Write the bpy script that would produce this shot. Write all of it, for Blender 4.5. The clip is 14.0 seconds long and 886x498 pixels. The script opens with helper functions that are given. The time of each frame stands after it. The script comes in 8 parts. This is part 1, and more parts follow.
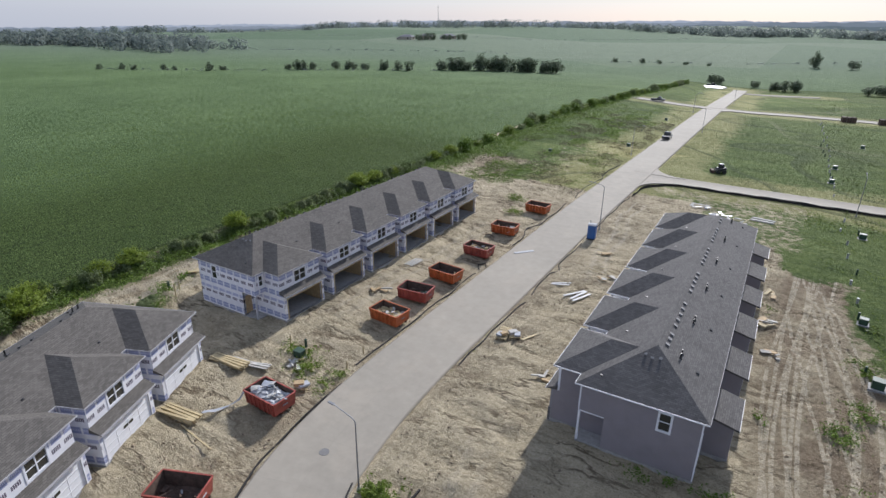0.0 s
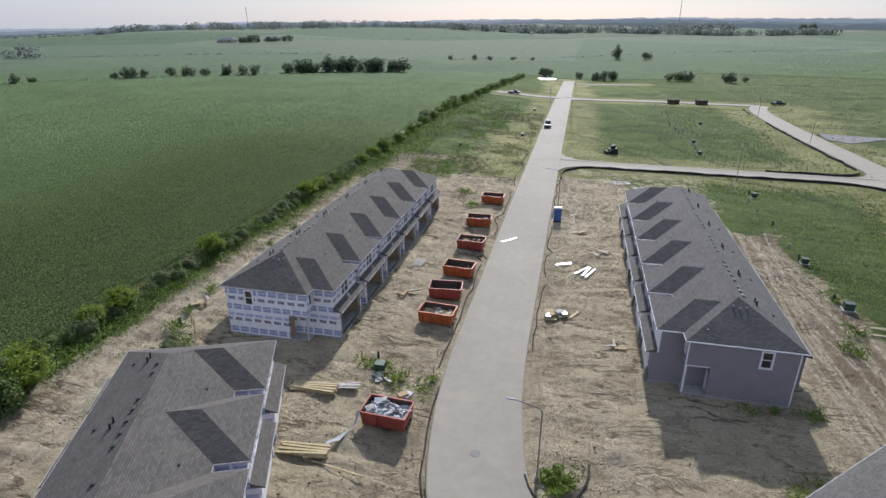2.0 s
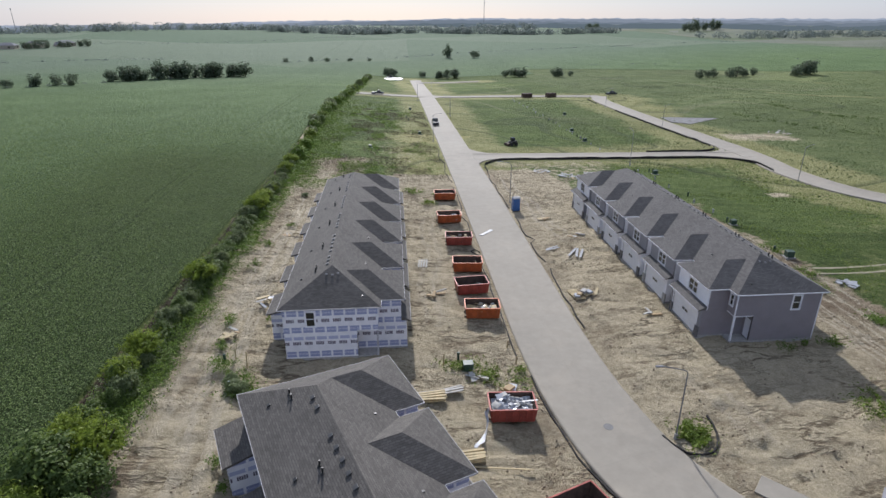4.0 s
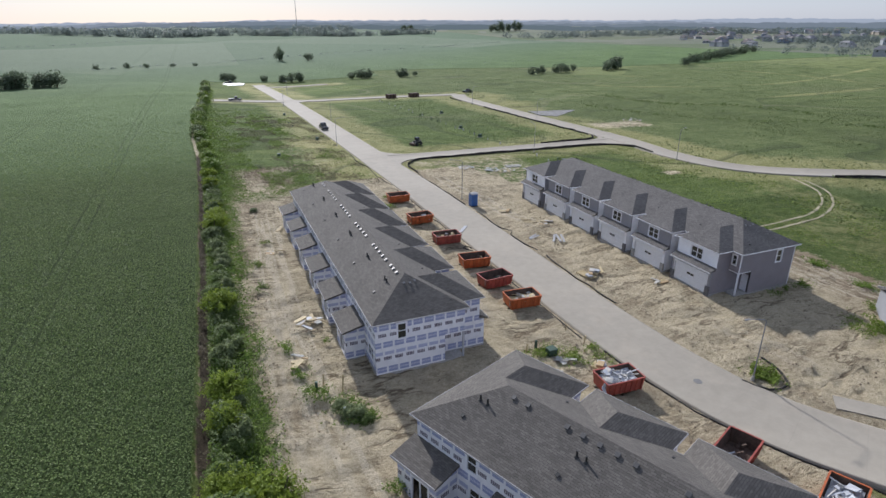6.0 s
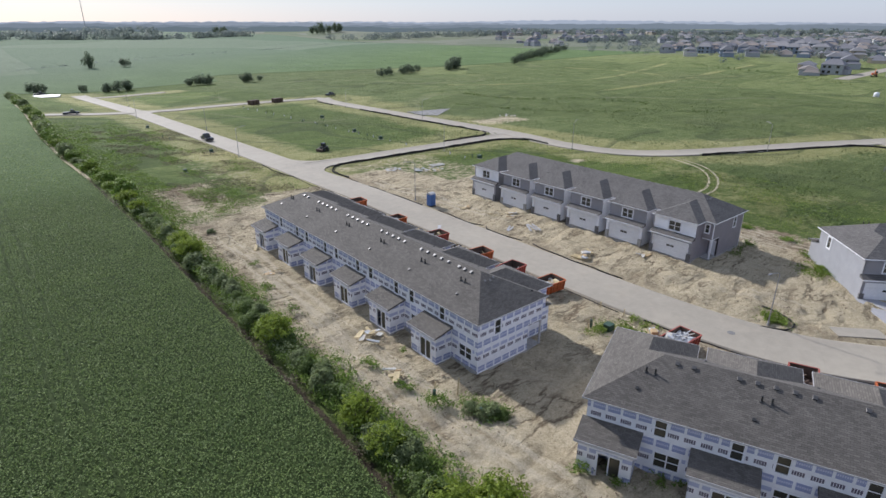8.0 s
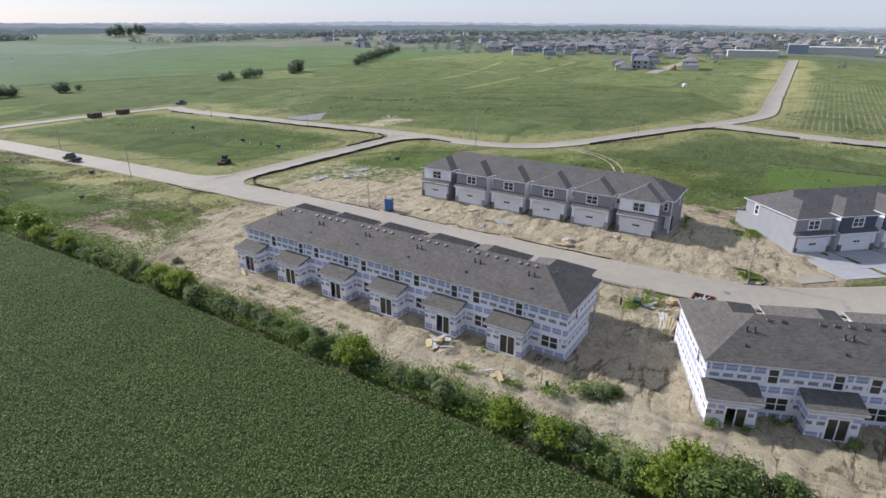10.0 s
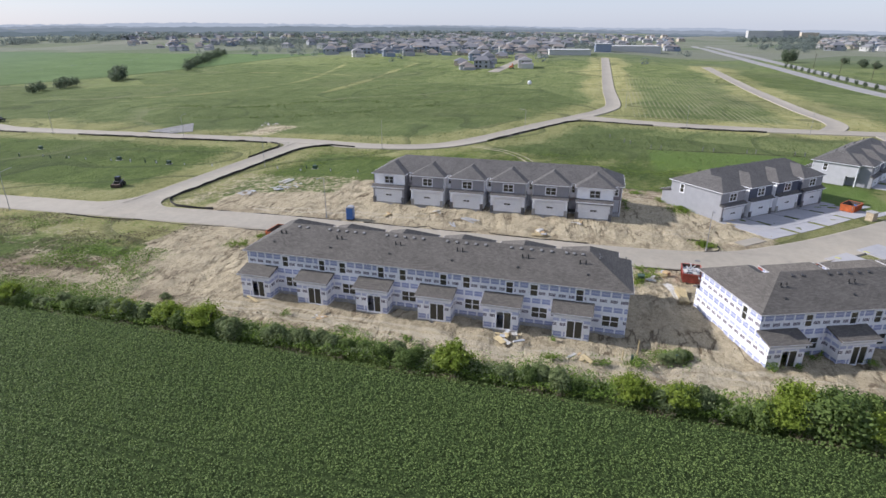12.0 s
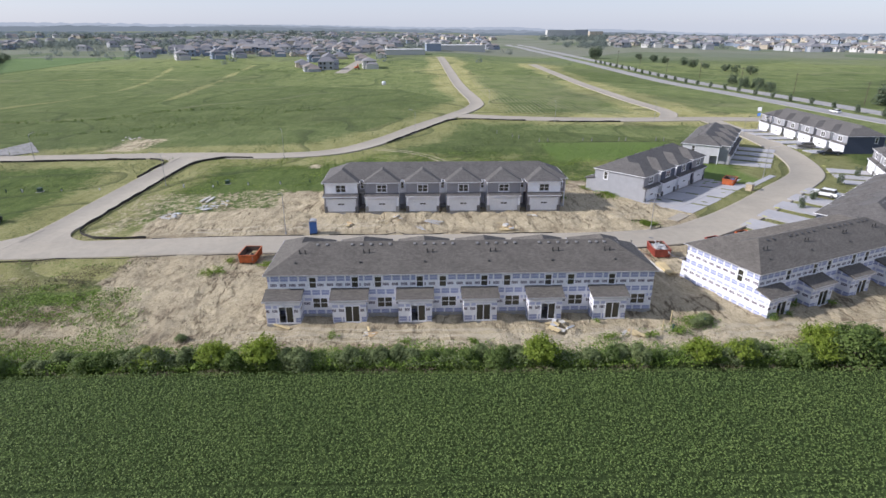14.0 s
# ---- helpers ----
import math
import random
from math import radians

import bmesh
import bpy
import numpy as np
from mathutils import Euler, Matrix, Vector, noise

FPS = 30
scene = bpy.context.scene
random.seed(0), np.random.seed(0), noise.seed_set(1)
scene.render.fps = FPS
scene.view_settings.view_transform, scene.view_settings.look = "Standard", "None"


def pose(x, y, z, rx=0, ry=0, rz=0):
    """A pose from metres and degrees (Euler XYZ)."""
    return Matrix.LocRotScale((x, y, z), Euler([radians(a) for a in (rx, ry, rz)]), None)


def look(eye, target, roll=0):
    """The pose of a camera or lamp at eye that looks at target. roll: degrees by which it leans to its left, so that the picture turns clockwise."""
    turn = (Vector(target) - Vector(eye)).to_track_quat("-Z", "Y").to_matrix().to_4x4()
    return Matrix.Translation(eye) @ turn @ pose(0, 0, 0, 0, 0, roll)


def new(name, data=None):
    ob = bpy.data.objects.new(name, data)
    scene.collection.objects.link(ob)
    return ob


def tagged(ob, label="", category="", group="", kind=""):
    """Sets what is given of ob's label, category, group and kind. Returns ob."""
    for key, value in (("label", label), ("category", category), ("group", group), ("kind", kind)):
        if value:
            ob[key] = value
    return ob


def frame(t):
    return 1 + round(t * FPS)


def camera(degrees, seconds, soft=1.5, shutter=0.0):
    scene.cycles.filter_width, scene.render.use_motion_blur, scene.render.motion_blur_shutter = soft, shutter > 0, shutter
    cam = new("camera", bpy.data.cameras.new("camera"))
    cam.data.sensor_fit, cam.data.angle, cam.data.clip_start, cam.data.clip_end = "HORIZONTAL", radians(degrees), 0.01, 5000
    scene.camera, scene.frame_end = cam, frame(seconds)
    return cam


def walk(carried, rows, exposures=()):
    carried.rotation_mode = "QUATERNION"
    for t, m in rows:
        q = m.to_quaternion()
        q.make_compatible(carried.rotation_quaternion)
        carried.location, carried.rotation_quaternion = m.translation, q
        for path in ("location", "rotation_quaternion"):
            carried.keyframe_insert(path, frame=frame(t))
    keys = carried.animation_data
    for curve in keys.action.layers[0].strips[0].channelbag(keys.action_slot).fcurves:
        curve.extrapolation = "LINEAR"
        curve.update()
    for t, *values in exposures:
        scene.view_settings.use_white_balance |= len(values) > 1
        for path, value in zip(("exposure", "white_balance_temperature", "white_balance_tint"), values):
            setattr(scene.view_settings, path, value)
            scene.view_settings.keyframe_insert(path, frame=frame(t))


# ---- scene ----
cam = camera(75.5, 14.0)
PATH = [
    (0, (0.058, -0.499, 29.136), (-23.284, 39.434, 10.150), 0.77),
    (0.5, (-4.545, -3.071, 29.071), (-24.703, 38.578, 10.124), 0.59),
    (1, (-9.296, -5.411, 28.985), (-26.239, 37.662, 10.074), 0.44),
    (1.5, (-14.177, -7.397, 28.889), (-27.834, 36.843, 10.012), 0.32),
    (2, (-19.177, -8.962, 28.794), (-29.457, 36.196, 9.948), 0.23),
    (2.5, (-24.285, -10.082, 28.707), (-31.097, 35.739, 9.892), 0.16),
    (3, (-29.484, -10.759, 28.632), (-32.755, 35.462, 9.847), 0.11),
    (3.5, (-34.756, -11.009, 28.573), (-34.440, 35.340, 9.820), 0.08),
    (4, (-40.077, -10.852, 28.532), (-36.157, 35.345, 9.810), 0.06),
    (4.5, (-45.417, -10.307, 28.511), (-37.911, 35.457, 9.820), 0.05),
    (5, (-50.739, -9.392, 28.507), (-39.699, 35.663, 9.849), 0.05),
    (5.5, (-56.005, -8.115, 28.521), (-41.509, 35.964, 9.895), 0.05),
    (6, (-61.172, -6.482, 28.550), (-43.325, 36.363, 9.956), 0.06),
    (6.5, (-66.199, -4.492, 28.591), (-45.122, 36.875, 10.029), 0.07),
    (7, (-71.043, -2.142, 28.641), (-46.876, 37.513, 10.111), 0.08),
    (7.5, (-75.665, 0.569, 28.698), (-48.558, 38.292, 10.199), 0.09),
    (8, (-80.032, 3.642, 28.759), (-50.148, 39.220, 10.290), 0.10),
    (8.5, (-84.116, 7.068, 28.822), (-51.626, 40.301, 10.382), 0.11),
    (9, (-87.894, 10.834, 28.884), (-52.983, 41.530, 10.473), 0.11),
    (9.5, (-91.354, 14.913, 28.945), (-54.218, 42.894, 10.562), 0.11),
    (10, (-94.488, 19.272, 29.006), (-55.336, 44.374, 10.649), 0.11),
    (10.5, (-97.445, 23.868, 29.131), (-56.499, 45.945, 10.801), 0.11),
    (11, (-100.078, 28.651, 29.260), (-57.573, 47.579, 10.956), 0.11),
    (11.5, (-102.300, 33.575, 29.366), (-58.479, 49.251, 11.090), 0.10),
    (12, (-104.200, 38.600, 29.486), (-59.314, 50.944, 11.240), 0.10),
    (12.5, (-105.747, 43.797, 29.673), (-60.050, 52.668, 11.430), 0.10),
    (13, (-106.934, 49.092, 29.892), (-60.680, 54.438, 11.658), 0.11),
    (13.5, (-107.645, 54.482, 30.137), (-61.110, 56.297, 11.869), 0.12),
    (14, (-107.849, 60.181, 30.444), (-61.297, 58.382, 12.151), 0.14),
]
walk(cam, [(t, look(eye, target, roll)) for t, eye, target, roll in PATH],
     [(0.0, 0.46, 5950, 13), (3.0, 0.36, 5950, 13), (7.0, 0.50, 5980, 13), (11.0, 0.69, 6050, 14), (14.0, 0.71, 6080, 15)])

# ---- light ----
SUN_EL, SUN_AZ = radians(31), radians(2)
world = bpy.data.worlds.new("world")
scene.world = world
world.use_nodes = True
wt = world.node_tree
sky = wt.nodes.new("ShaderNodeTexSky")
sky.sky_type = "NISHITA"
sky.sun_disc = False
sky.sun_elevation = SUN_EL
sky.sun_rotation = -SUN_AZ
sky.air_density = 1.0
sky.dust_density = 0.5
sky.ozone_density = 2.0
wt.nodes["Background"].inputs["Strength"].default_value = 0.029
wt.links.new(sky.outputs["Color"], wt.nodes["Background"].inputs["Color"])
# thin even veil of high cloud
veil = wt.nodes.new("ShaderNodeBackground")
tc = wt.nodes.new("ShaderNodeTexCoord")
up = wt.nodes.new("ShaderNodeSeparateXYZ")
haze = wt.nodes.new("ShaderNodeValToRGB")
wt.links.new(tc.outputs["Generated"], up.inputs[0])
wt.links.new(up.outputs[2], haze.inputs[0])
wt.links.new(haze.outputs[0], veil.inputs["Color"])
for e_, (p_, c_) in zip(haze.color_ramp.elements, ((0.0, (0.256, 0.280, 0.338)), (1.0, (0.256, 0.280, 0.338)))):
    e_.position = p_
    e_.color = (*c_, 1)
veil.inputs["Strength"].default_value = 1.0
both = wt.nodes.new("ShaderNodeAddShader")
wt.links.new(wt.nodes["Background"].outputs[0], both.inputs[0])
wt.links.new(veil.outputs[0], both.inputs[1])
wt.links.new(both.outputs[0], wt.nodes["World Output"].inputs["Surface"])
sun = new("sun", bpy.data.lights.new("sun", "SUN"))
sun.data.energy = 3.8
sun.data.angle = radians(2.0)
sun.data.color = (1.0, 0.95, 0.87)
sun.matrix_world = look((0, 0, 0), (math.sin(SUN_AZ) * math.cos(SUN_EL), -math.cos(SUN_AZ) * math.cos(SUN_EL), -math.sin(SUN_EL)))
scene.view_settings.exposure = 0.0


# ---- material helpers ----
class Mat:
    """A small builder of node materials."""

    def __init__(self, name, rough=0.8, metal=0.0):
        self.m = bpy.data.materials.new(name)
        self.m.use_nodes = True
        self.t = self.m.node_tree
        self.b = self.t.nodes["Principled BSDF"]
        self.b.inputs["Roughness"].default_value = rough
        self.b.inputs["Metallic"].default_value = metal

    def node(self, kind, **kw):
        n = self.t.nodes.new(kind)
        for k, v in kw.items():
            n.inputs[k].default_value = v
        return n

    def link(self, a, b):
        self.t.links.new(a, b)

    def coord(self, which="Object"):
        return self.node("ShaderNodeTexCoord").outputs[which]

    def pos(self):
        return self.node("ShaderNodeNewGeometry").outputs["Position"]

    def noise(self, vec, scale, detail=4.0, rough=0.6, stretch=None):
        if stretch:
            mp = self.node("ShaderNodeMapping")
            mp.inputs["Scale"].default_value = stretch
            self.link(vec, mp.inputs["Vector"])
            vec = mp.outputs["Vector"]
        n = self.node("ShaderNodeTexNoise", Scale=scale, Detail=detail, Roughness=rough)
        self.link(vec, n.inputs["Vector"])
        return n.outputs["Fac"]

    def ramp(self, fac, stops):
        r = self.node("ShaderNodeValToRGB")
        while len(r.color_ramp.elements) < len(stops):
            r.color_ramp.elements.new(0.5)
        for e, (p, c) in zip(r.color_ramp.elements, stops):
            e.position = p
            e.color = (*c, 1) if len(c) == 3 else c
        self.link(fac, r.inputs["Fac"])
        return r.outputs["Color"]

    def mix(self, fac, a, b, mode="MIX"):
        n = self.node("ShaderNodeMix")
        n.data_type = "RGBA"
        n.blend_type = mode
        ins = [i for i in n.inputs if i.enabled]
        for s, v in zip(ins, (fac, a, b)):
            if isinstance(v, (int, float)):
                s.default_value = v
            elif isinstance(v, tuple):
                s.default_value = (*v, 1)
            else:
                self.link(v, s)
        return [o for o in n.outputs if o.enabled][0]

    def math(self, op, a, b=0.0, c=None, clamp=False):
        n = self.node("ShaderNodeMath")
        n.operation = op
        n.use_clamp = clamp
        for s, v in zip(n.inputs, (a, b, c)):
            if v is None:
                continue
            if isinstance(v, (int, float)):
                s.default_value = v
            else:
                self.link(v, s)
        return n.outputs[0]

    def band(self, v, lo, hi):
        """1 where lo < v < hi."""
        return self.math("MULTIPLY", self.math("GREATER_THAN", v, lo), self.math("LESS_THAN", v, hi))

    def color(self, c):
        if isinstance(c, tuple):
            self.b.inputs["Base Color"].default_value = (*c, 1)
        else:
            self.link(c, self.b.inputs["Base Color"])
        return self

    def bump(self, height, strength=0.4, dist=0.02):
        n = self.node("ShaderNodeBump", Strength=strength, Distance=dist)
        self.link(height, n.inputs["Height"])
        self.link(n.outputs["Normal"], self.b.inputs["Normal"])
        return self

    def random(self):
        return self.node("ShaderNodeObjectInfo").outputs["Random"]

    def island(self):
        return self.node("ShaderNodeNewGeometry").outputs["Random Per Island"]


def simple(name, c, rough=0.7, metal=0.0, var=0.12, scale=3.0, bump=0.0, bscale=40.0):
    """Plain material with stains at two scales."""
    q = Mat(name, rough, metal)
    v = q.coord()
    n1, n2 = q.noise(v, scale, 3), q.noise(v, scale * 9, 3)
    f = q.math("ADD", q.math("MULTIPLY", n1, 0.6), q.math("MULTIPLY", n2, 0.4))
    lo = tuple(k * (1 - 2 * var) for k in c)
    hi = tuple(min(1, k * (1 + 2 * var)) for k in c)
    q.color(q.ramp(f, [(0.3, lo), (0.7, hi)]))
    if bump:
        q.bump(q.noise(v, bscale, 3), bump)
    return q.m


# ---- materials ----
def make_shingle(name, base):
    q = Mat(name, 0.92)
    uv = q.coord("UV")
    sep = q.node("ShaderNodeSeparateXYZ")
    q.link(uv, sep.inputs[0])
    br = q.node("ShaderNodeTexBrick", Scale=1.0)
    br.inputs["Brick Width"].default_value = 0.33
    br.inputs["Row Height"].default_value = 0.15
    br.inputs["Mortar Size"].default_value = 0.012
    br.inputs["Mortar Smooth"].default_value = 0.2
    br.inputs["Color1"].default_value = (0.3, 0.3, 0.3, 1)
    br.inputs["Color2"].default_value = (0.75, 0.75, 0.75, 1)
    br.inputs["Mortar"].default_value = (0.0, 0.0, 0.0, 1)
    q.link(uv, br.inputs["Vector"])
    big = q.noise(uv, 0.35, 4)
    lo, hi = tuple(k * 0.66 for k in base), tuple(k * 1.36 for k in base)
    col = q.ramp(br.outputs["Color"], [(0.0, tuple(k * 0.34 for k in base)), (0.25, lo), (0.8, hi)])
    col = q.mix(0.25, col, q.ramp(big, [(0.35, lo), (0.65, hi)]))
    q.color(col)
    row = q.math("FRACT", q.math("DIVIDE", sep.outputs[1], 0.15))
    h = q.math("ADD", q.math("MULTIPLY", row, -0.6), br.outputs["Color"])
    q.bump(q.math("ADD", h, q.noise(uv, 60, 2)), 0.5, 0.012)
    return q.m


SHINGLE = make_shingle("roof_shingles", (0.104, 0.094, 0.083))
SHINGLE_B = make_shingle("roof_shingles_grey", (0.105, 0.098, 0.093))


def make_wrap():
    """White house wrap: printed rows of pale blue boxes and of dark strokes."""
    q = Mat("house_wrap", 0.5)
    uv = q.coord("UV")
    sep = q.node("ShaderNodeSeparateXYZ")
    q.link(uv, sep.inputs[0])
    u, z = sep.outputs[0], sep.outputs[1]
    wob = q.math("MULTIPLY", q.math("SUBTRACT", q.noise(uv, 0.5, 2), 0.5), 0.06)
    z2 = q.math("ADD", z, wob)
    roll = q.math("MULTIPLY", q.math("GREATER_THAN", z2, 2.5), 0.41)
    us = q.math("ADD", u, roll)
    pu = q.math("FRACT", q.math("DIVIDE", us, 1.02))
    pv = q.math("FRACT", q.math("DIVIDE", q.math("ADD", us, 0.3), 1.02))
    boxes = q.math("MAXIMUM", q.math("MULTIPLY", q.math("MAXIMUM", q.band(z2, 0.15, 0.70), q.band(z2, 2.60, 3.15)), q.band(pu, 0.08, 0.91)), q.math("MULTIPLY", q.band(z2, 4.25, 4.80), q.band(pv, 0.08, 0.91)))
    thin = q.math("MULTIPLY", q.band(z2, 1.88, 2.20), q.band(pv, 0.08, 0.91))
    inner = q.math("MAXIMUM", q.math("MAXIMUM", q.band(z2, 0.36, 0.52), q.band(z2, 2.81, 2.97)), q.band(z2, 4.46, 4.62))
    hatch = q.math("MULTIPLY", q.math("MULTIPLY", inner, boxes), q.math("LESS_THAN", q.math("FRACT", q.math("MULTIPLY", us, 8.2)), 0.6))
    ut = q.math("FRACT", q.math("DIVIDE", q.math("ADD", us, 0.45), 1.02))
    stroke = q.math("MULTIPLY", q.math("MAXIMUM", q.band(z2, 1.36, 1.69), q.band(z2, 3.62, 3.95)), q.band(ut, 0.13, 0.83))
    gaps = q.math("LESS_THAN", q.math("FRACT", q.math("MULTIPLY", q.math("SUBTRACT", ut, 0.13), 7.1)), 0.78)
    stroke = q.math("MULTIPLY", stroke, gaps)
    white = q.ramp(q.noise(uv, 1.3, 5), [(0.3, (0.66, 0.655, 0.68)), (0.7, (0.76, 0.755, 0.775))])
    col = q.mix(q.math("MULTIPLY", boxes, 0.9), white, (0.22, 0.25, 0.42))
    col = q.mix(q.math("MULTIPLY", hatch, 0.7), col, (0.60, 0.61, 0.72))
    col = q.mix(q.math("MULTIPLY", thin, 0.85), col, (0.33, 0.36, 0.53))
    col = q.mix(q.math("MULTIPLY", stroke, 0.95), col, (0.07, 0.05, 0.08))
    q.color(col)
    # wrinkles and lap seams
    seam = q.math("LESS_THAN", q.math("FRACT", q.math("DIVIDE", z, 2.74)), 0.012)
    h = q.math("ADD", q.noise(uv, 3.0, 5, 0.7, (1.0, 0.35, 1.0)), q.math("MULTIPLY", seam, 0.6))
    q.bump(h, 0.5, 0.03)
    return q.m


WRAP = make_wrap()


def make_siding(name, base):
    """Horizontal lap boards."""
    q = Mat(name, 0.6)
    uv = q.coord("UV")
    sep = q.node("ShaderNodeSeparateXYZ")
    q.link(uv, sep.inputs[0])
    row = q.math("FRACT", q.math("DIVIDE", sep.outputs[1], 0.16))
    lo, hi = tuple(k * 0.92 for k in base), tuple(k * 1.07 for k in base)
    col = q.ramp(q.noise(uv, 0.8, 5), [(0.3, lo), (0.7, hi)])
    q.color(col)
    q.bump(q.math("SUBTRACT", 1.0, row), 0.6, 0.02)
    return q.m


SIDE_GREY = make_siding("siding_grey", (0.25, 0.245, 0.26))
SIDE_END = make_siding("siding_warm_grey", (0.235, 0.212, 0.226))
SIDE_WHITE = make_siding("siding_white", (0.80, 0.80, 0.82))
SIDE_LIGHT = make_siding("siding_light_grey", (0.27, 0.275, 0.295))
SIDE_PALE = make_siding("siding_pale_grey", (0.42, 0.42, 0.44))
SIDE_NAVY = make_siding("siding_navy", (0.055, 0.065, 0.10))
TRIM = simple("white_trim", (0.72, 0.72, 0.75), 0.5, var=0.04)
MANHOLE = simple("cast_iron_cover", (0.15, 0.145, 0.14), 0.7, var=0.15)
FASCIA = simple("primed_fascia_board", (0.42, 0.41, 0.42), 0.6, var=0.12)
DOOR_WHITE = simple("garage_door_white", (0.74, 0.74, 0.75), 0.5, var=0.04)
FOUND = simple("foundation_concrete", (0.33, 0.32, 0.30), 0.9, var=0.15, bump=0.3)
STONE = simple("stone_veneer_grey", (0.13, 0.125, 0.125), 0.9, var=0.3, scale=6, bump=0.6, bscale=9)
DARK = simple("dark_interior", (0.03, 0.028, 0.025), 0.9, var=0.2)
LUMBER = simple("raw_lumber", (0.45, 0.36, 0.20), 0.75, var=0.18, scale=1.2, bump=0.2)
OSB = simple("sheathing_board", (0.42, 0.30, 0.16), 0.8, var=0.2, scale=5)
METAL = simple("galvanised_metal", (0.28, 0.28, 0.29), 0.5, 0.6, var=0.1)
VENT = simple("roof_vent_metal", (0.215, 0.21, 0.205), 0.55, 0.4, var=0.1)
# darker vent metal for the wrapped row with garage doors
VENT_SLATE = simple("dark_vent_metal", (0.085, 0.083, 0.082), 0.5, 0.5, var=0.15)
BLACK = simple("black_plastic", (0.02, 0.02, 0.02), 0.5, var=0.1)
SILT = simple("silt_fence_fabric", (0.025, 0.022, 0.02), 0.9, var=0.3, scale=1.0)
ORANGE = simple("orange_paint_worn", (0.42, 0.105, 0.03), 0.55, 0.1, var=0.22, scale=1.6, bump=0.15)
RED = simple("red_paint_worn", (0.31, 0.07, 0.05), 0.55, 0.1, var=0.22, scale=1.6, bump=0.15)
RUST = simple("rusty_steel_inside", (0.09, 0.06, 0.045), 0.85, 0.1, var=0.35, scale=2.2)
BLUE = simple("blue_plastic", (0.04, 0.12, 0.33), 0.4, var=0.08)
GREENBOX = simple("green_utility_paint", (0.035, 0.07, 0.045), 0.5, var=0.1)
WHITEPL = simple("white_plastic", (0.38, 0.38, 0.385), 0.4, var=0.08)
PLASTER = simple("drywall_scrap", (0.46, 0.44, 0.40), 0.9, var=0.2, scale=2)
SHEET = simple("plastic_sheet", (0.43, 0.44, 0.46), 0.3, var=0.12, scale=1.5, bump=0.5, bscale=3)
DIRT = simple("dusty_track_soil", (0.31, 0.275, 0.18), 0.95, var=0.22, scale=0.8, bump=0.4, bscale=6)
STONEBLOCK = simple("sign_stone", (0.38, 0.31, 0.22), 0.9, var=0.2, bump=0.4)


def make_glass():
    q = Mat("window_glass", 0.06)
    q.color((0.045, 0.043, 0.034))
    q.b.inputs["Specular IOR Level"].default_value = 0.6
    return q.m


GLASS = make_glass()


def make_concrete(name, base, joint):
    q = Mat(name, 0.85)
    p = q.pos()
    n1, n2, n3 = q.noise(p, 0.06, 4), q.noise(p, 0.9, 5, 0.7), q.noise(p, 25, 2)
    lo, hi = tuple(k * 0.86 for k in base), tuple(k * 1.1 for k in base)
    col = q.ramp(q.math("ADD", q.math("MULTIPLY", n1, 0.5), q.math("MULTIPLY", n2, 0.5)), [(0.35, lo), (0.65, hi)])
    # dust blown over the slab
    col = q.mix(q.ramp(q.noise(p, 0.25, 6, 0.7), [(0.5, (0, 0, 0)), (0.8, (0.5, 0.5, 0.5))]), col, (0.42, 0.36, 0.28))
    uv = q.coord("UV")
    sep = q.node("ShaderNodeSeparateXYZ")
    q.link(uv, sep.inputs[0])
    jl = q.math("LESS_THAN", q.math("FRACT", q.math("DIVIDE", sep.outputs[1], joint)), 0.012)
    jc = q.math("LESS_THAN", q.math("ABSOLUTE", sep.outputs[0]), 0.03)
    j = q.math("MAXIMUM", jl, jc)
    col = q.mix(q.math("MULTIPLY", j, 0.1), col, (0.16, 0.14, 0.12))
    q.color(col)
    q.bump(q.math("SUBTRACT", n3, q.math("MULTIPLY", j, 2.0)), 0.25, 0.01)
    return q.m


ROAD = make_concrete("road_concrete", (0.305, 0.274, 0.222), 4.6)
DRIVE = make_concrete("driveway_concrete", (0.325, 0.322, 0.335), 3.0)


def make_leaf(name, lo, hi, trans=0.3):
    q = Mat(name, 0.6)
    p = q.pos()
    f = q.math("ADD", q.math("MULTIPLY", q.island(), 0.6), q.math("MULTIPLY", q.noise(p, 0.25, 3), 0.4))
    col = q.ramp(f, [(0.15, lo), (0.85, hi)])
    q.color(col)
    q.b.inputs["Specular IOR Level"].default_value = 0.22
    tr = q.node("ShaderNodeBsdfTranslucent")
    q.link(col, tr.inputs["Color"])
    mx = q.node("ShaderNodeMixShader")
    mx.inputs[0].default_value = trans
    q.link(q.b.outputs[0], mx.inputs[1])
    q.link(tr.outputs[0], mx.inputs[2])
    q.link(mx.outputs[0], q.t.nodes["Material Output"].inputs["Surface"])
    return q.m


LEAF_CROP = make_leaf("crop_leaves", (0.092, 0.152, 0.043), (0.245, 0.325, 0.100), 0.45)
LEAF_BUSH = make_leaf("bush_leaves", (0.095, 0.150, 0.020), (0.265, 0.350, 0.060))
LEAF_BRIGHT = make_leaf("bright_shoot_leaves", (0.115, 0.168, 0.020), (0.300, 0.375, 0.060), 0.42)
LEAF_DARK = make_leaf("dark_bush_leaves", (0.072, 0.115, 0.030), (0.180, 0.245, 0.070), 0.42)
LEAF_WEED = make_leaf("weed_leaves", (0.085, 0.148, 0.022), (0.225, 0.320, 0.055))
LEAF_GREY = make_leaf("grey_green_leaves", (0.115, 0.155, 0.062), (0.27, 0.32, 0.145), 0.42)
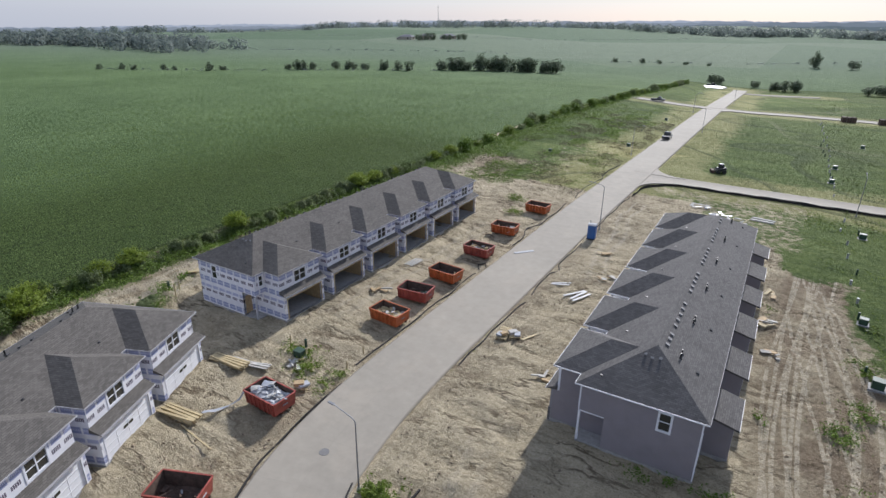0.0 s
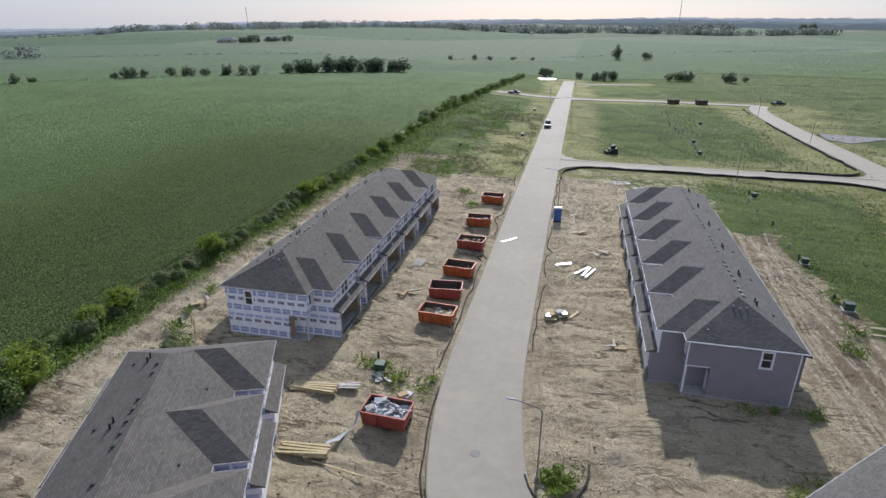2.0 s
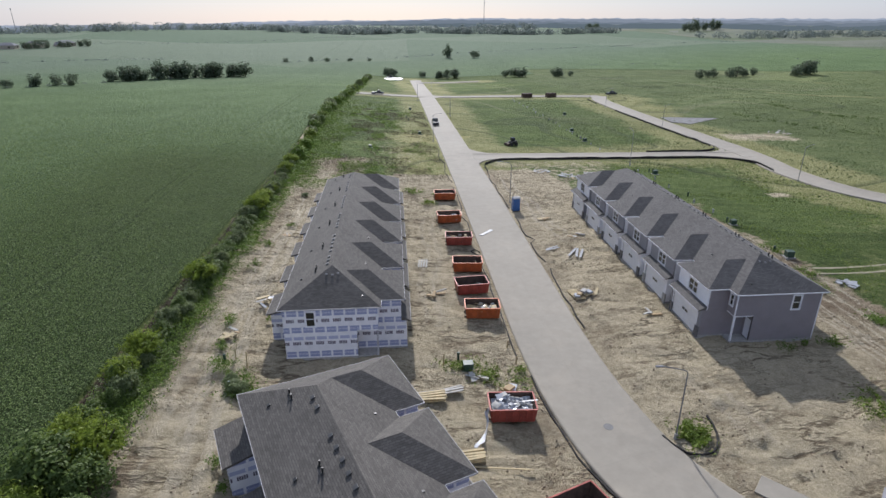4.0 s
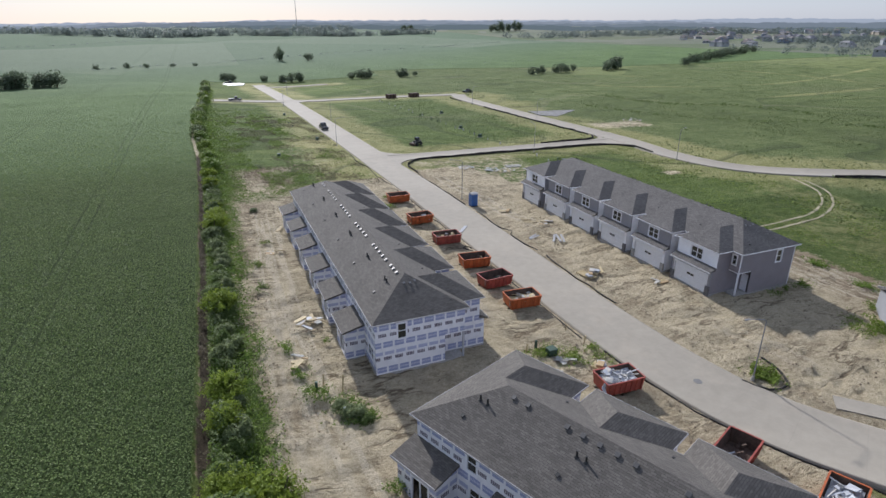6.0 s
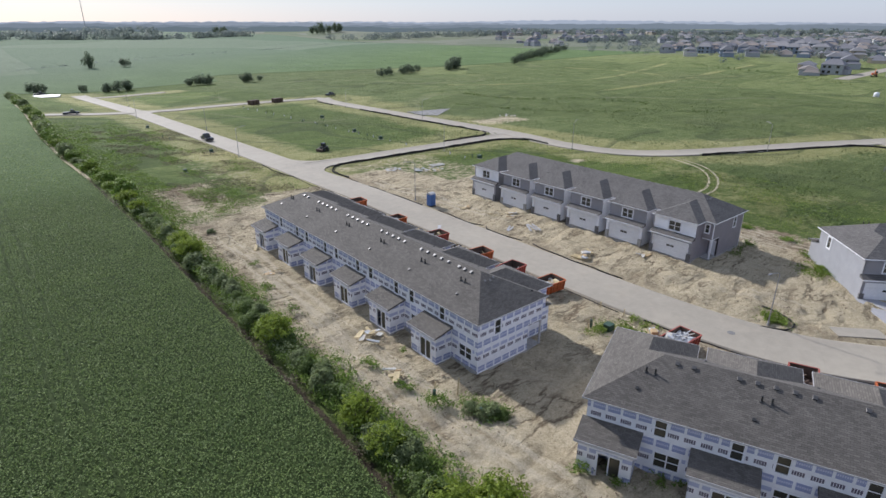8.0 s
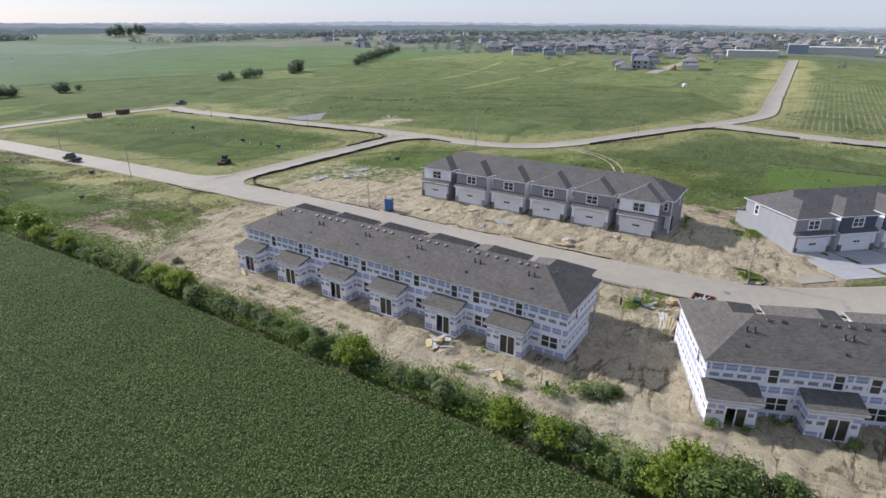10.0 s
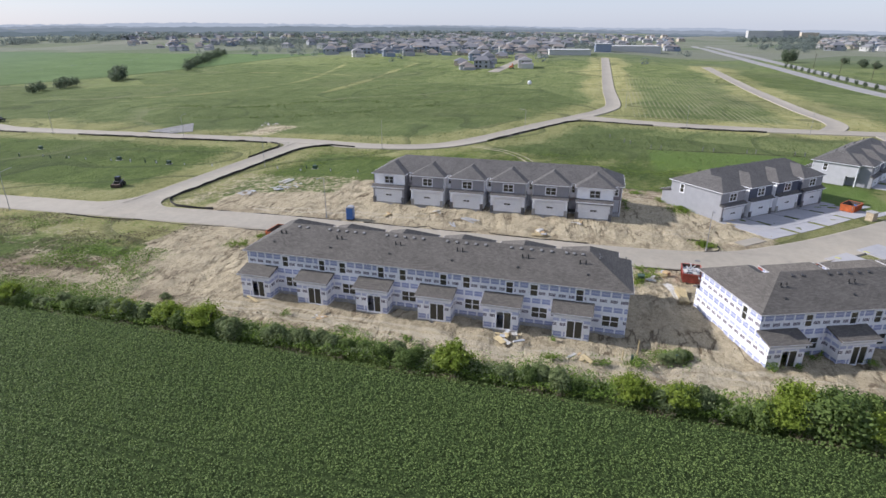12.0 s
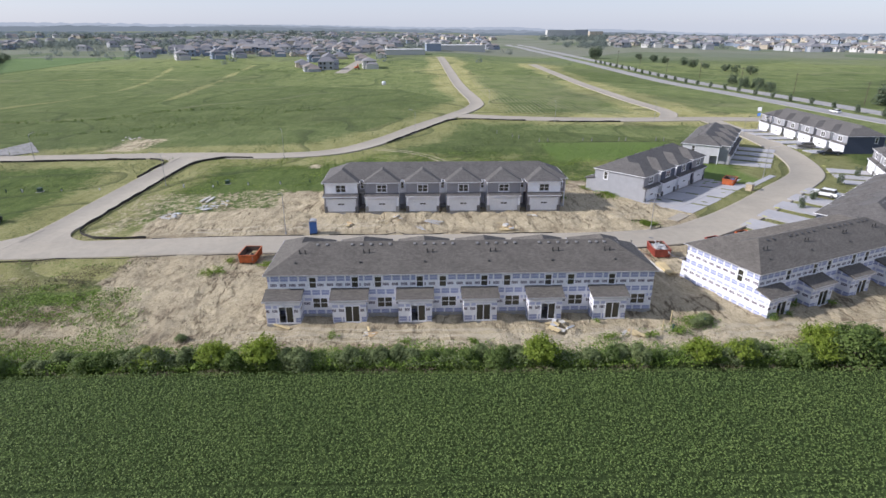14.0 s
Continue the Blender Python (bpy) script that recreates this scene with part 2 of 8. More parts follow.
# leaf greens of far trees and woods, paled and greyed: haze in the colour
LEAF_FAR = make_leaf("far_tree_leaves", (0.085, 0.115, 0.070), (0.16, 0.20, 0.125), 0.4)
LEAF_HAZED = make_leaf("hazed_wood_leaves", (0.150, 0.180, 0.165), (0.215, 0.250, 0.225), 0.5)
BARK = simple("bark", (0.09, 0.07, 0.05), 0.9, var=0.25, bump=0.6)


def make_ground():
    """One ground sheet: bare soil, crop floor, rough grass; the share of each comes from the zones attribute."""
    q = Mat("ground", 0.95)
    p = q.pos()
    at = q.node("ShaderNodeAttribute")
    at.attribute_name = "zones"
    sep = q.node("ShaderNodeSeparateColor")
    q.link(at.outputs["Color"], sep.inputs[0])
    soil, crop, dry = sep.outputs[0], sep.outputs[1], sep.outputs[2]
    at2 = q.node("ShaderNodeAttribute")
    at2.attribute_name = "tracks"
    track = at2.outputs["Fac"]
    mid, fine, grit = q.noise(p, 0.35, 6, 0.75), q.noise(p, 2.2, 6, 0.8), q.noise(p, 7.0, 4, 0.75)
    # soil: dusty crust, damp brown patches, clods, washed-out rills, wheel tracks
    s = q.math("ADD", q.math("MULTIPLY", mid, 0.26), q.math("ADD", q.math("MULTIPLY", fine, 0.38), q.math("MULTIPLY", grit, 0.36)))
    soilc = q.ramp(s, [(0.36, (0.22, 0.168, 0.104)), (0.43, (0.46, 0.386, 0.254)), (0.52, (0.60, 0.514, 0.354)), (0.60, (0.70, 0.612, 0.436))])
    damp = q.ramp(q.noise(p, 0.14, 6, 0.75), [(0.50, (0, 0, 0)), (0.70, (0.55, 0.55, 0.55))])
    soilc = q.mix(damp, soilc, q.ramp(fine, [(0.3, (0.19, 0.145, 0.10)), (0.7, (0.36, 0.295, 0.21))]))
    gate = q.ramp(q.noise(p, 0.17, 4), [(0.48, (0, 0, 0)), (0.58, (1, 1, 1))])
    rill1 = q.math("ABSOLUTE", q.math("SUBTRACT", q.noise(p, 0.24, 6, 0.6, (0.5, 1.6, 1.0)), 0.5))
    rill = q.math("MULTIPLY", q.ramp(rill1, [(0.0, (1, 1, 1)), (0.012, (0.75, 0.75, 0.75)), (0.034, (0, 0, 0))]), q.math("ADD", q.math("MULTIPLY", gate, 0.65), 0.35))
    rill2 = q.math("ABSOLUTE", q.math("SUBTRACT", q.noise(p, 0.62, 5, 0.65, (0.55, 1.5, 1.0)), 0.5))
    rill = q.math("MAXIMUM", rill, q.math("MULTIPLY", q.ramp(rill2, [(0.0, (0.8, 0.8, 0.8)), (0.02, (0, 0, 0))]), q.ramp(q.noise(p, 0.22, 3), [(0.46, (0, 0, 0)), (0.6, (1, 1, 1))])))
    soilc = q.mix(q.math("MULTIPLY", rill, 0.9), soilc, (0.15, 0.112, 0.072))
    soilc = q.mix(q.math("MULTIPLY", q.math("MULTIPLY", track, -1.0, None, True), 0.95), soilc, q.ramp(fine, [(0.3, (0.16, 0.117, 0.076)), (0.7, (0.32, 0.25, 0.17))]))
    # bare ditch soil painted near-black, with the shade under the hedge in it
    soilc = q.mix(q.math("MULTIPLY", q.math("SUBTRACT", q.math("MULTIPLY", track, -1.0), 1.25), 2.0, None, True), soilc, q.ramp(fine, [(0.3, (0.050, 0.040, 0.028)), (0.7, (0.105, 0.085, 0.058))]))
    clod = q.ramp(q.noise(p, 3.4, 5, 0.8), [(0.56, (0, 0, 0)), (0.66, (0.5, 0.5, 0.5))])
    soilc = q.mix(q.math("MULTIPLY", clod, gate), soilc, (0.16, 0.12, 0.085))
    soilc = q.mix(q.math("MULTIPLY", track, 0.85, None, True), soilc, q.ramp(grit, [(0.35, (0.52, 0.455, 0.34)), (0.6, (0.69, 0.615, 0.48))]))
    # tyre tracks that cross one another on the lane behind the finished row
    where = q.node("ShaderNodeSeparateXYZ")
    q.link(p, where.inputs[0])
    tyre = None
    for mid_x, swing, wave, shift, y0, y1 in ((5.4, 1.3, 11.0, 0.3, 14, 86), (7.2, 2.1, 15.0, 1.9, 6, 84), (8.3, 2.6, 13.0, 4.0, 10, 72), (6.6, 2.4, 19.0, 5.2, 24, 88), (9.2, 1.7, 9.0, 2.6, 12, 62), (7.6, 3.0, 22.0, 0.9, 8, 66), (6.1, 1.5, 26.0, 3.3, 30, 80), (-55.6, 0.9, 12.0, 0.5, 6, 84), (-54.6, 0.7, 17.0, 2.2, 20, 80)):
        bend = q.math("MULTIPLY", q.math("SINE", q.math("ADD", q.math("DIVIDE", where.outputs[1], wave), shift)), swing)
        off = q.math("ABSOLUTE", q.math("SUBTRACT", q.math("SUBTRACT", where.outputs[0], mid_x), bend))
        rut = q.math("MULTIPLY", q.math("LESS_THAN", q.math("ABSOLUTE", q.math("SUBTRACT", off, 0.82)), 0.17), q.band(where.outputs[1], y0, y1))
        tyre = rut if tyre is None else q.math("MAXIMUM", tyre, rut)
    tyre = q.math("MULTIPLY", tyre, q.ramp(q.noise(p, 1.6, 5, 0.75), [(0.38, (0, 0, 0)), (0.55, (0.8, 0.8, 0.8))]))
    soilc = q.mix(tyre, soilc, q.ramp(grit, [(0.35, (0.50, 0.435, 0.315)), (0.6, (0.68, 0.60, 0.45))]))
    # rough grass: tufts, streaks, dry patches
    streak = q.noise(p, 0.6, 5, 0.75, (0.12, 1.0, 1.0))
    g = q.math("ADD", q.math("MULTIPLY", q.noise(p, 0.09, 6, 0.75), 0.38), q.math("ADD", q.math("MULTIPLY", q.noise(p, 1.1, 6, 0.8), 0.37), q.math("MULTIPLY", streak, 0.25)))
    tuft = q.noise(p, 2.6, 5, 0.8)
    g = q.math("ADD", q.math("MULTIPLY", g, 0.72), q.math("MULTIPLY", tuft, 0.28))
    grass = q.ramp(g, [(0.38, (0.040, 0.060, 0.022)), (0.46, (0.086, 0.126, 0.033)), (0.53, (0.136, 0.180, 0.050)), (0.61, (0.215, 0.250, 0.086))])
    # paler meadow on the eastern lots
    pxyz = q.node("ShaderNodeSeparateXYZ")
    q.link(p, pxyz.inputs[0])
    meadow = q.ramp(g, [(0.38, (0.062, 0.080, 0.034)), (0.46, (0.122, 0.155, 0.058)), (0.53, (0.180, 0.212, 0.084)), (0.61, (0.265, 0.278, 0.130))])
    open_ = q.math("DIVIDE", q.math("SUBTRACT", pxyz.outputs[0], 40.0), 16.0, None, True)
    grass = q.mix(q.math("MULTIPLY", open_, 0.8), grass, meadow)
    drygrass = q.ramp(g, [(0.38, (0.130, 0.135, 0.055)), (0.48, (0.285, 0.282, 0.112)), (0.60, (0.41, 0.390, 0.200))])
    edge = q.math("SUBTRACT", q.math("ADD", q.math("MULTIPLY", q.noise(p, 0.5, 7, 0.8), 1.3), dry), 0.65)
    grass = q.mix(q.ramp(edge, [(0.35, (0, 0, 0)), (0.65, (1, 1, 1))]), grass, drygrass)
    lot = q.node("ShaderNodeTexVoronoi", Scale=0.011)
    q.link(p, lot.inputs["Vector"])
    lsep = q.node("ShaderNodeSeparateColor")
    q.link(lot.outputs["Color"], lsep.inputs[0])
    tone = q.ramp(lsep.outputs[1], [(0.0, (0.62, 0.66, 0.6)), (0.5, (1.0, 1.0, 1.0)), (1.0, (1.35, 1.25, 1.3))])
    grass = q.mix(0.7, grass, q.mix(1.0, grass, tone, "MULTIPLY"))
    pale = q.ramp(q.noise(p, 0.008, 4, 0.55), [(0.55, (0, 0, 0)), (0.72, (0.4, 0.4, 0.4))])
    grass = q.mix(pale, grass, q.ramp(g, [(0.36, (0.075, 0.085, 0.042)), (0.62, (0.19, 0.19, 0.10))]))
    # terrace lines and old tracks over the open lots
    big = q.math("FRACT", q.math("MULTIPLY", q.noise(p, 0.0052, 3, 0.5), 17.0))
    line = q.ramp(big, [(0.0, (1, 1, 1)), (0.07, (0.7, 0.7, 0.7)), (0.14, (0, 0, 0))])
    far_ = q.ramp(q.noise(p, 0.011, 2), [(0.36, (0, 0, 0)), (0.5, (0.8, 0.8, 0.8))])
    grass = q.mix(q.math("MULTIPLY", q.math("MULTIPLY", line, far_), 0.75), grass, (0.055, 0.075, 0.032))
    big2 = q.math("FRACT", q.math("MULTIPLY", q.noise(p, 0.006, 2, 0.4, (1.0, 0.6, 1.0)), 6.0))
    line2 = q.ramp(big2, [(0.0, (0.8, 0.8, 0.8)), (0.06, (0, 0, 0))])
    grass = q.mix(q.math("MULTIPLY", q.math("MULTIPLY", line2, far_), 0.6), grass, (0.26, 0.25, 0.145))
    # straw in drilled rows on one lot, and mown lawn
    straw = q.ramp(q.math("SINE", q.math("MULTIPLY", pxyz.outputs[1], 3.3)), [(0.35, (0, 0, 0)), (0.8, (0.6, 0.6, 0.6))])
    straw = q.math("MULTIPLY", straw, q.math("MULTIPLY", q.band(pxyz.outputs[0], 122.0, 300.0), q.band(pxyz.outputs[1], -24.0, 28.0)))
    grass = q.mix(q.math("MULTIPLY", straw, q.ramp(q.noise(p, 0.05, 3), [(0.4, (0.2, 0.2, 0.2)), (0.6, (1, 1, 1))])), grass, (0.33, 0.31, 0.19))
    grass = q.mix(q.math("MULTIPLY", at.outputs["Alpha"], 0.8), grass, q.ramp(tuft, [(0.35, (0.105, 0.165, 0.040)), (0.65, (0.165, 0.240, 0.060))]))
    # hazed patchwork of streets, dry lawns and small fields round the far suburb
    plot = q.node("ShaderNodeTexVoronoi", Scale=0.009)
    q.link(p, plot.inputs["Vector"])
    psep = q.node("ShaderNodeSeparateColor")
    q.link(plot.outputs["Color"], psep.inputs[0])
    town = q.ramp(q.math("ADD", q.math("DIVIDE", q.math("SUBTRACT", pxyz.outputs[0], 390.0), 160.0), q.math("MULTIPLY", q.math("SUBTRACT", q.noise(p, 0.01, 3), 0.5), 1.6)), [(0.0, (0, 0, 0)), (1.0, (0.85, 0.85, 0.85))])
    # plots paled and greyed, distance haze put into their colour
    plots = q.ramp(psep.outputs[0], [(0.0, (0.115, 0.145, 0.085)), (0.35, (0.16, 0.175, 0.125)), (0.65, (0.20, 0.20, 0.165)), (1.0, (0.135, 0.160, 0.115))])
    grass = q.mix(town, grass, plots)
    # crop seen from afar: closed canopy in drilled rows; far fields vary and are hazed
    c = q.math("ADD", q.math("MULTIPLY", q.noise(p, 0.03, 5, 0.6), 0.4), q.math("MULTIPLY", q.noise(p, 1.2, 5, 0.8, (1.4, 0.5, 1.0)), 0.6))
    cropc = q.ramp(c, [(0.34, (0.078, 0.124, 0.046)), (0.52, (0.124, 0.182, 0.070)), (0.68, (0.170, 0.240, 0.096))])
    cell = q.node("ShaderNodeTexVoronoi", Scale=0.0032)
    q.link(p, cell.inputs["Vector"])
    csep = q.node("ShaderNodeSeparateColor")
    q.link(cell.outputs["Color"], csep.inputs[0])
    xyz = q.node("ShaderNodeSeparateXYZ")
    q.link(p, xyz.inputs[0])
    # with distance the field tones turn paler and greyer, haze painted as colour
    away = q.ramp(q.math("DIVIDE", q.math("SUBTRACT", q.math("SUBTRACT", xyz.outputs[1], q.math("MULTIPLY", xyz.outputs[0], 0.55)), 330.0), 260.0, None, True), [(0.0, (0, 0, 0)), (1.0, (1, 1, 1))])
    hazed_fields = q.ramp(csep.outputs[0], [(0.0, (0.095, 0.140, 0.092)), (0.5, (0.135, 0.178, 0.125)), (1.0, (0.170, 0.205, 0.150))])
    cropc = q.mix(q.math("MULTIPLY", away, 0.75), cropc, hazed_fields)
    # wheel lines of the sprayer, and the floor under single plants
    lane = q.math("ABSOLUTE", q.math("SUBTRACT", q.math("ABSOLUTE", q.math("ADD", xyz.outputs[0], 78.6)), 0.9))
    lane2 = q.math("ABSOLUTE", q.math("SUBTRACT", q.math("ABSOLUTE", q.math("ADD", xyz.outputs[0], 106.0)), 0.9))
    lane = q.ramp(q.math("MINIMUM", lane, lane2), [(0.1, (0.4, 0.4, 0.4)), (0.3, (0, 0, 0))])
    cropc = q.mix(lane, cropc, (0.050, 0.070, 0.030))
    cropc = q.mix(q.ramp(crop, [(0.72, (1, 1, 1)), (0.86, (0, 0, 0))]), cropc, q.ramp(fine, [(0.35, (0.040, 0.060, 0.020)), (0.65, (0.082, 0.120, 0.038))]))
    es = q.math("ADD", soil, q.math("MULTIPLY", q.math("SUBTRACT", q.noise(p, 0.8, 8, 0.8), 0.5), 1.7))
    col = q.mix(q.ramp(es, [(0.40, (0, 0, 0)), (0.60, (1, 1, 1))]), grass, soilc)
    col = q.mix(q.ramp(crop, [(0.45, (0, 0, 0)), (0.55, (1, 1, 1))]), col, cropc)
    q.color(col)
    q.b.inputs["Specular IOR Level"].default_value = 0.12
    hgt = q.math("ADD", q.math("MULTIPLY", fine, 1.4), q.math("ADD", grit, q.noise(p, 14, 4, 0.7)))
    hgt = q.math("SUBTRACT", hgt, q.math("MULTIPLY", q.math("MULTIPLY", rill, soil), 1.2))
    q.bump(hgt, 1.0, 0.17)
    return q.m


GROUND = make_ground()


# ---- numeric helpers ----
def hashed(ix, iy, seed):
    h = (ix.astype(np.int64) * 374761393 + iy.astype(np.int64) * 668265263 + seed * 974711) & 0x7FFFFFFF
    h = ((h ^ (h >> 13)) * 1274126177) & 0x7FFFFFFF
    return ((h ^ (h >> 16)) & 0xFFFF) / 65535.0


def vnoise(x, y, seed=0):
    """Smooth value noise, 0 to 1, cells of one unit."""
    x, y = np.asarray(x, float), np.asarray(y, float)
    ix, iy = np.floor(x), np.floor(y)
    fx, fy = x - ix, y - iy
    fx, fy = fx * fx * (3 - 2 * fx), fy * fy * (3 - 2 * fy)
    a, b = hashed(ix, iy, seed), hashed(ix + 1, iy, seed)
    c, d = hashed(ix, iy + 1, seed), hashed(ix + 1, iy + 1, seed)
    return (a * (1 - fx) + b * fx) * (1 - fy) + (c * (1 - fx) + d * fx) * fy


def fbm(x, y, seed=0, octaves=4):
    x, y = np.asarray(x, float), np.asarray(y, float)
    s, amp, tot = 0.0, 1.0, 0.0
    for k in range(octaves):
        s = s + amp * vnoise(x * 2**k, y * 2**k, seed + k)
        tot += amp
        amp *= 0.5
    return s / tot


def step(a, b, v):
    k = np.clip((np.asarray(v, float) - a) / (b - a), 0, 1)
    return k * k * (3 - 2 * k)


# ---- terrain ----
GX = [-900, -250, -72, -25, 48, 110, 250, 420, 1500]
GY = [-250, -30, 40, 115, 200, 260, 385, 600, 1300]
GZ = np.array([
    [0, 0, 0, -1, -2, -3, -3, -2, 0],
    [1, 1, 1.2, -1, -1.8, -2.4, -3, -1, 2],
    [0, 0.5, 1.3, -0.95, -1.8, -2.2, -3, 3, 5],
    [-1, 0, 1.2, -1.6, -2.4, -2.8, -2.5, 3, 5],
    [-2, -1, 0, -3.6, -3.2, -3.8, -4.2, 2, 5],
    [-3, -2, -1.5, -5.2, -5, -4.8, -5, 3, 4],
    [-4, -4, -7, -10.8, -8.5, -7, -6.7, -3, 2],
    [2, -2, -6, -7, -7, -7, -6.5, -5, 0],
    [8, 4, 2, 2, 2, 0, 0, 0, 2],
])
LX = [-90, -72, -64, -57.5, -51, -40, -31.5, -28.8, -21.7, -18.5, -11, 1, 25]
LZ = [1.2, 1.3, 1.2, 0.45, -0.08, -0.1, -0.72, -0.95, -0.95, -0.72, -0.42, -0.42, -1.3]


def grid_z(x, y):
    i = np.clip(np.searchsorted(GX, x) - 1, 0, len(GX) - 2)
    j = np.clip(np.searchsorted(GY, y) - 1, 0, len(GY) - 2)
    gx, gy = np.array(GX, float), np.array(GY, float)
    fx = np.clip((x - gx[i]) / (gx[i + 1] - gx[i]), 0, 1)
    fy = np.clip((y - gy[j]) / (gy[j + 1] - gy[j]), 0, 1)
    return (GZ[j, i] * (1 - fx) + GZ[j, i + 1] * fx) * (1 - fy) + (GZ[j + 1, i] * (1 - fx) + GZ[j + 1, i + 1] * fx) * fy


def smooth_grid(x, y):
    """The coarse heights, averaged over a small neighbourhood so that no crease shows."""
    s = 0
    for dx in (-14, 0, 14):
        for dy in (-16, 0, 16):
            s = s + grid_z(x + dx, y + dy)
    return s / 9


def height(x, y):
    x, y = np.asarray(x, float), np.asarray(y, float)
    z = smooth_grid(x, y)
    w = step(-60, -25, y) * (1 - step(84, 112, y)) * step(-90, -75, x) * (1 - step(2, 26, x))
    z = z + (np.interp(x, LX, LZ) - z) * w
    z = z - 0.78 * np.exp(-(((x - 3) / 16) ** 2 + ((y - 10) / 13) ** 2))
    r = np.hypot(x - 0, y - 50)
    hill = (fbm(x / 260, y / 260, 5, 3) - 0.5) * 20 * step(450, 1400, r)
    # the land falls away towards the north-west and the south-east
    rim = 29 + r * skyline(x, y) - 8 - 6 * step(900, 1700, r) + hill
    over = np.clip(z + hill - rim, 0, None) * step(450, 900, r)
    return z + hill - over


def skyline(x, y):
    """Slope of the line of sight to the horizon in this direction."""
    az = np.degrees(np.arctan2(np.asarray(x, float) + 40, np.asarray(y, float) - 50))
    return np.tan(np.radians(np.interp(az, [-180, -110, -66, -50, -31, -10, 5, 30, 60, 77, 103, 128, 180], [-0.9, -1.4, -1.47, -1.37, -0.81, -0.55, -0.25, -0.22, -0.12, -0.28, -0.63, -0.87, -0.9])))


def hz(x, y):
    return float(height(x, y))


# ---- roads: centre lines and widths ----
MAIN_ROAD = [(-25.25, 384), (-25.25, 250), (-25.25, 120), (-25.25, 48), (-25.2, 36), (-24.6, 27), (-22.9, 19), (-18.6, 11), (-12, 2), (-2.2, -9.2), (8, -20), (18.5, -29.0), (32, -35.3), (50, -40.5), (72, -44), (106, -47)]
SIDE_ROAD = [(-25.25, 121.2), (-10, 121.3), (10, 121.4), (38, 121.4), (47, 121.2)]
LOOP_ROAD = [(54, 252), (49, 236), (46.2, 205), (45.8, 177), (46.5, 142), (46.5, 120), (44.5, 101), (48.5, 84), (64, 72.5), (95, 58.5), (117, 47.5), (138, 38.5), (156, 35), (215, 36.8), (440, 42)]
CROSS_ROAD = [(-60, 257), (-25, 257), (10, 258), (54, 252)]
BACK_ROAD = [(117, 47.5), (110, 30), (105.5, 8), (104.5, -20), (106, -47), (104, -70)]
EAST_ROAD = [(106, -32), (125, -39.5), (162, -38), (260, -37), (400, -35)]
END_STREET = [(-25.25, 361), (14, 361)]
ROADS = [(MAIN_ROAD, 7.1), (SIDE_ROAD, 6.0), (LOOP_ROAD, 6.4), (CROSS_ROAD, 5.6), (BACK_ROAD, 8.5), (EAST_ROAD, 6.5), (END_STREET, 4.5)]
HIGHWAY = [(70, -120), (137, -115), (189, -110), (257, -102), (400, -96), (560, -94), (900, -94)]


def resample(pts, gap):
    """Points along a polyline, rounded at its corners, about gap metres apart."""
    p = np.array(pts, float)
    out = []
    n = len(p)
    for i in range(n - 1):
        p0, p1, p2, p3 = p[max(i - 1, 0)], p[i], p[i + 1], p[min(i + 2, n - 1)]
        ln = np.linalg.norm(p2 - p1)
        m0 = (p2 - p0) / (np.linalg.norm(p2 - p0) + 1e-9) * ln
        m1 = (p3 - p1) / (np.linalg.norm(p3 - p1) + 1e-9) * ln
        k = max(1, int(ln / gap))
        for s in np.arange(k) / k:
            out.append((2 * s**3 - 3 * s**2 + 1) * p1 + (s**3 - 2 * s**2 + s) * m0 + (-2 * s**3 + 3 * s**2) * p2 + (s**3 - s**2) * m1)
    out.append(p[-1])
    return np.array(out)


LINES = [(resample(r, 6), w) for r, w in ROADS]


def road_gap(x, y):
    """Distance from the nearest road's edge, negative on the road."""
    best = np.full(np.shape(x), 1e6)
    for pts, w in LINES:
        lo, hi = pts.min(0) - 40, pts.max(0) + 40
        m = (x > lo[0]) & (x < hi[0]) & (y > lo[1]) & (y < hi[1])
        if not m.any():
            continue
        xx, yy = x[m], y[m]
        b = best[m]
        for a, c in zip(pts[:-1], pts[1:]):
            d = c - a
            t = np.clip(((xx - a[0]) * d[0] + (yy - a[1]) * d[1]) / (d @ d), 0, 1)
            b = np.minimum(b, np.hypot(xx - a[0] - t * d[0], yy - a[1] - t * d[1]) - w / 2)
        best[m] = b
    return best


WORN = [np.array(p, float) for p in (
    [(140, 262), (155, 247), (190, 230), (230, 229), (270, 231), (310, 238), (351, 247)],
    [(178, 181), (220, 185), (266, 187), (310, 189), (366, 190)],
    [(250, 152), (272, 190), (284, 234), (288, 296)])]
HEDGE_Y = [-200, 19, 37, 77, 97, 129, 150, 191, 230, 270, 310, 395]
HEDGE_X = [-67, -65.2, -64.6, -63.9, -63.6, -63.6, -64.4, -64.2, -62.6, -60.6, -59.8, -58.0]


def box_mask(x, y, x0, x1, y0, y1, soft):
    return step(x0 - soft, x0 + soft, x) * (1 - step(x1 - soft, x1 + soft, x)) * step(y0 - soft, y0 + soft, y) * (1 - step(y1 - soft, y1 + soft, y))


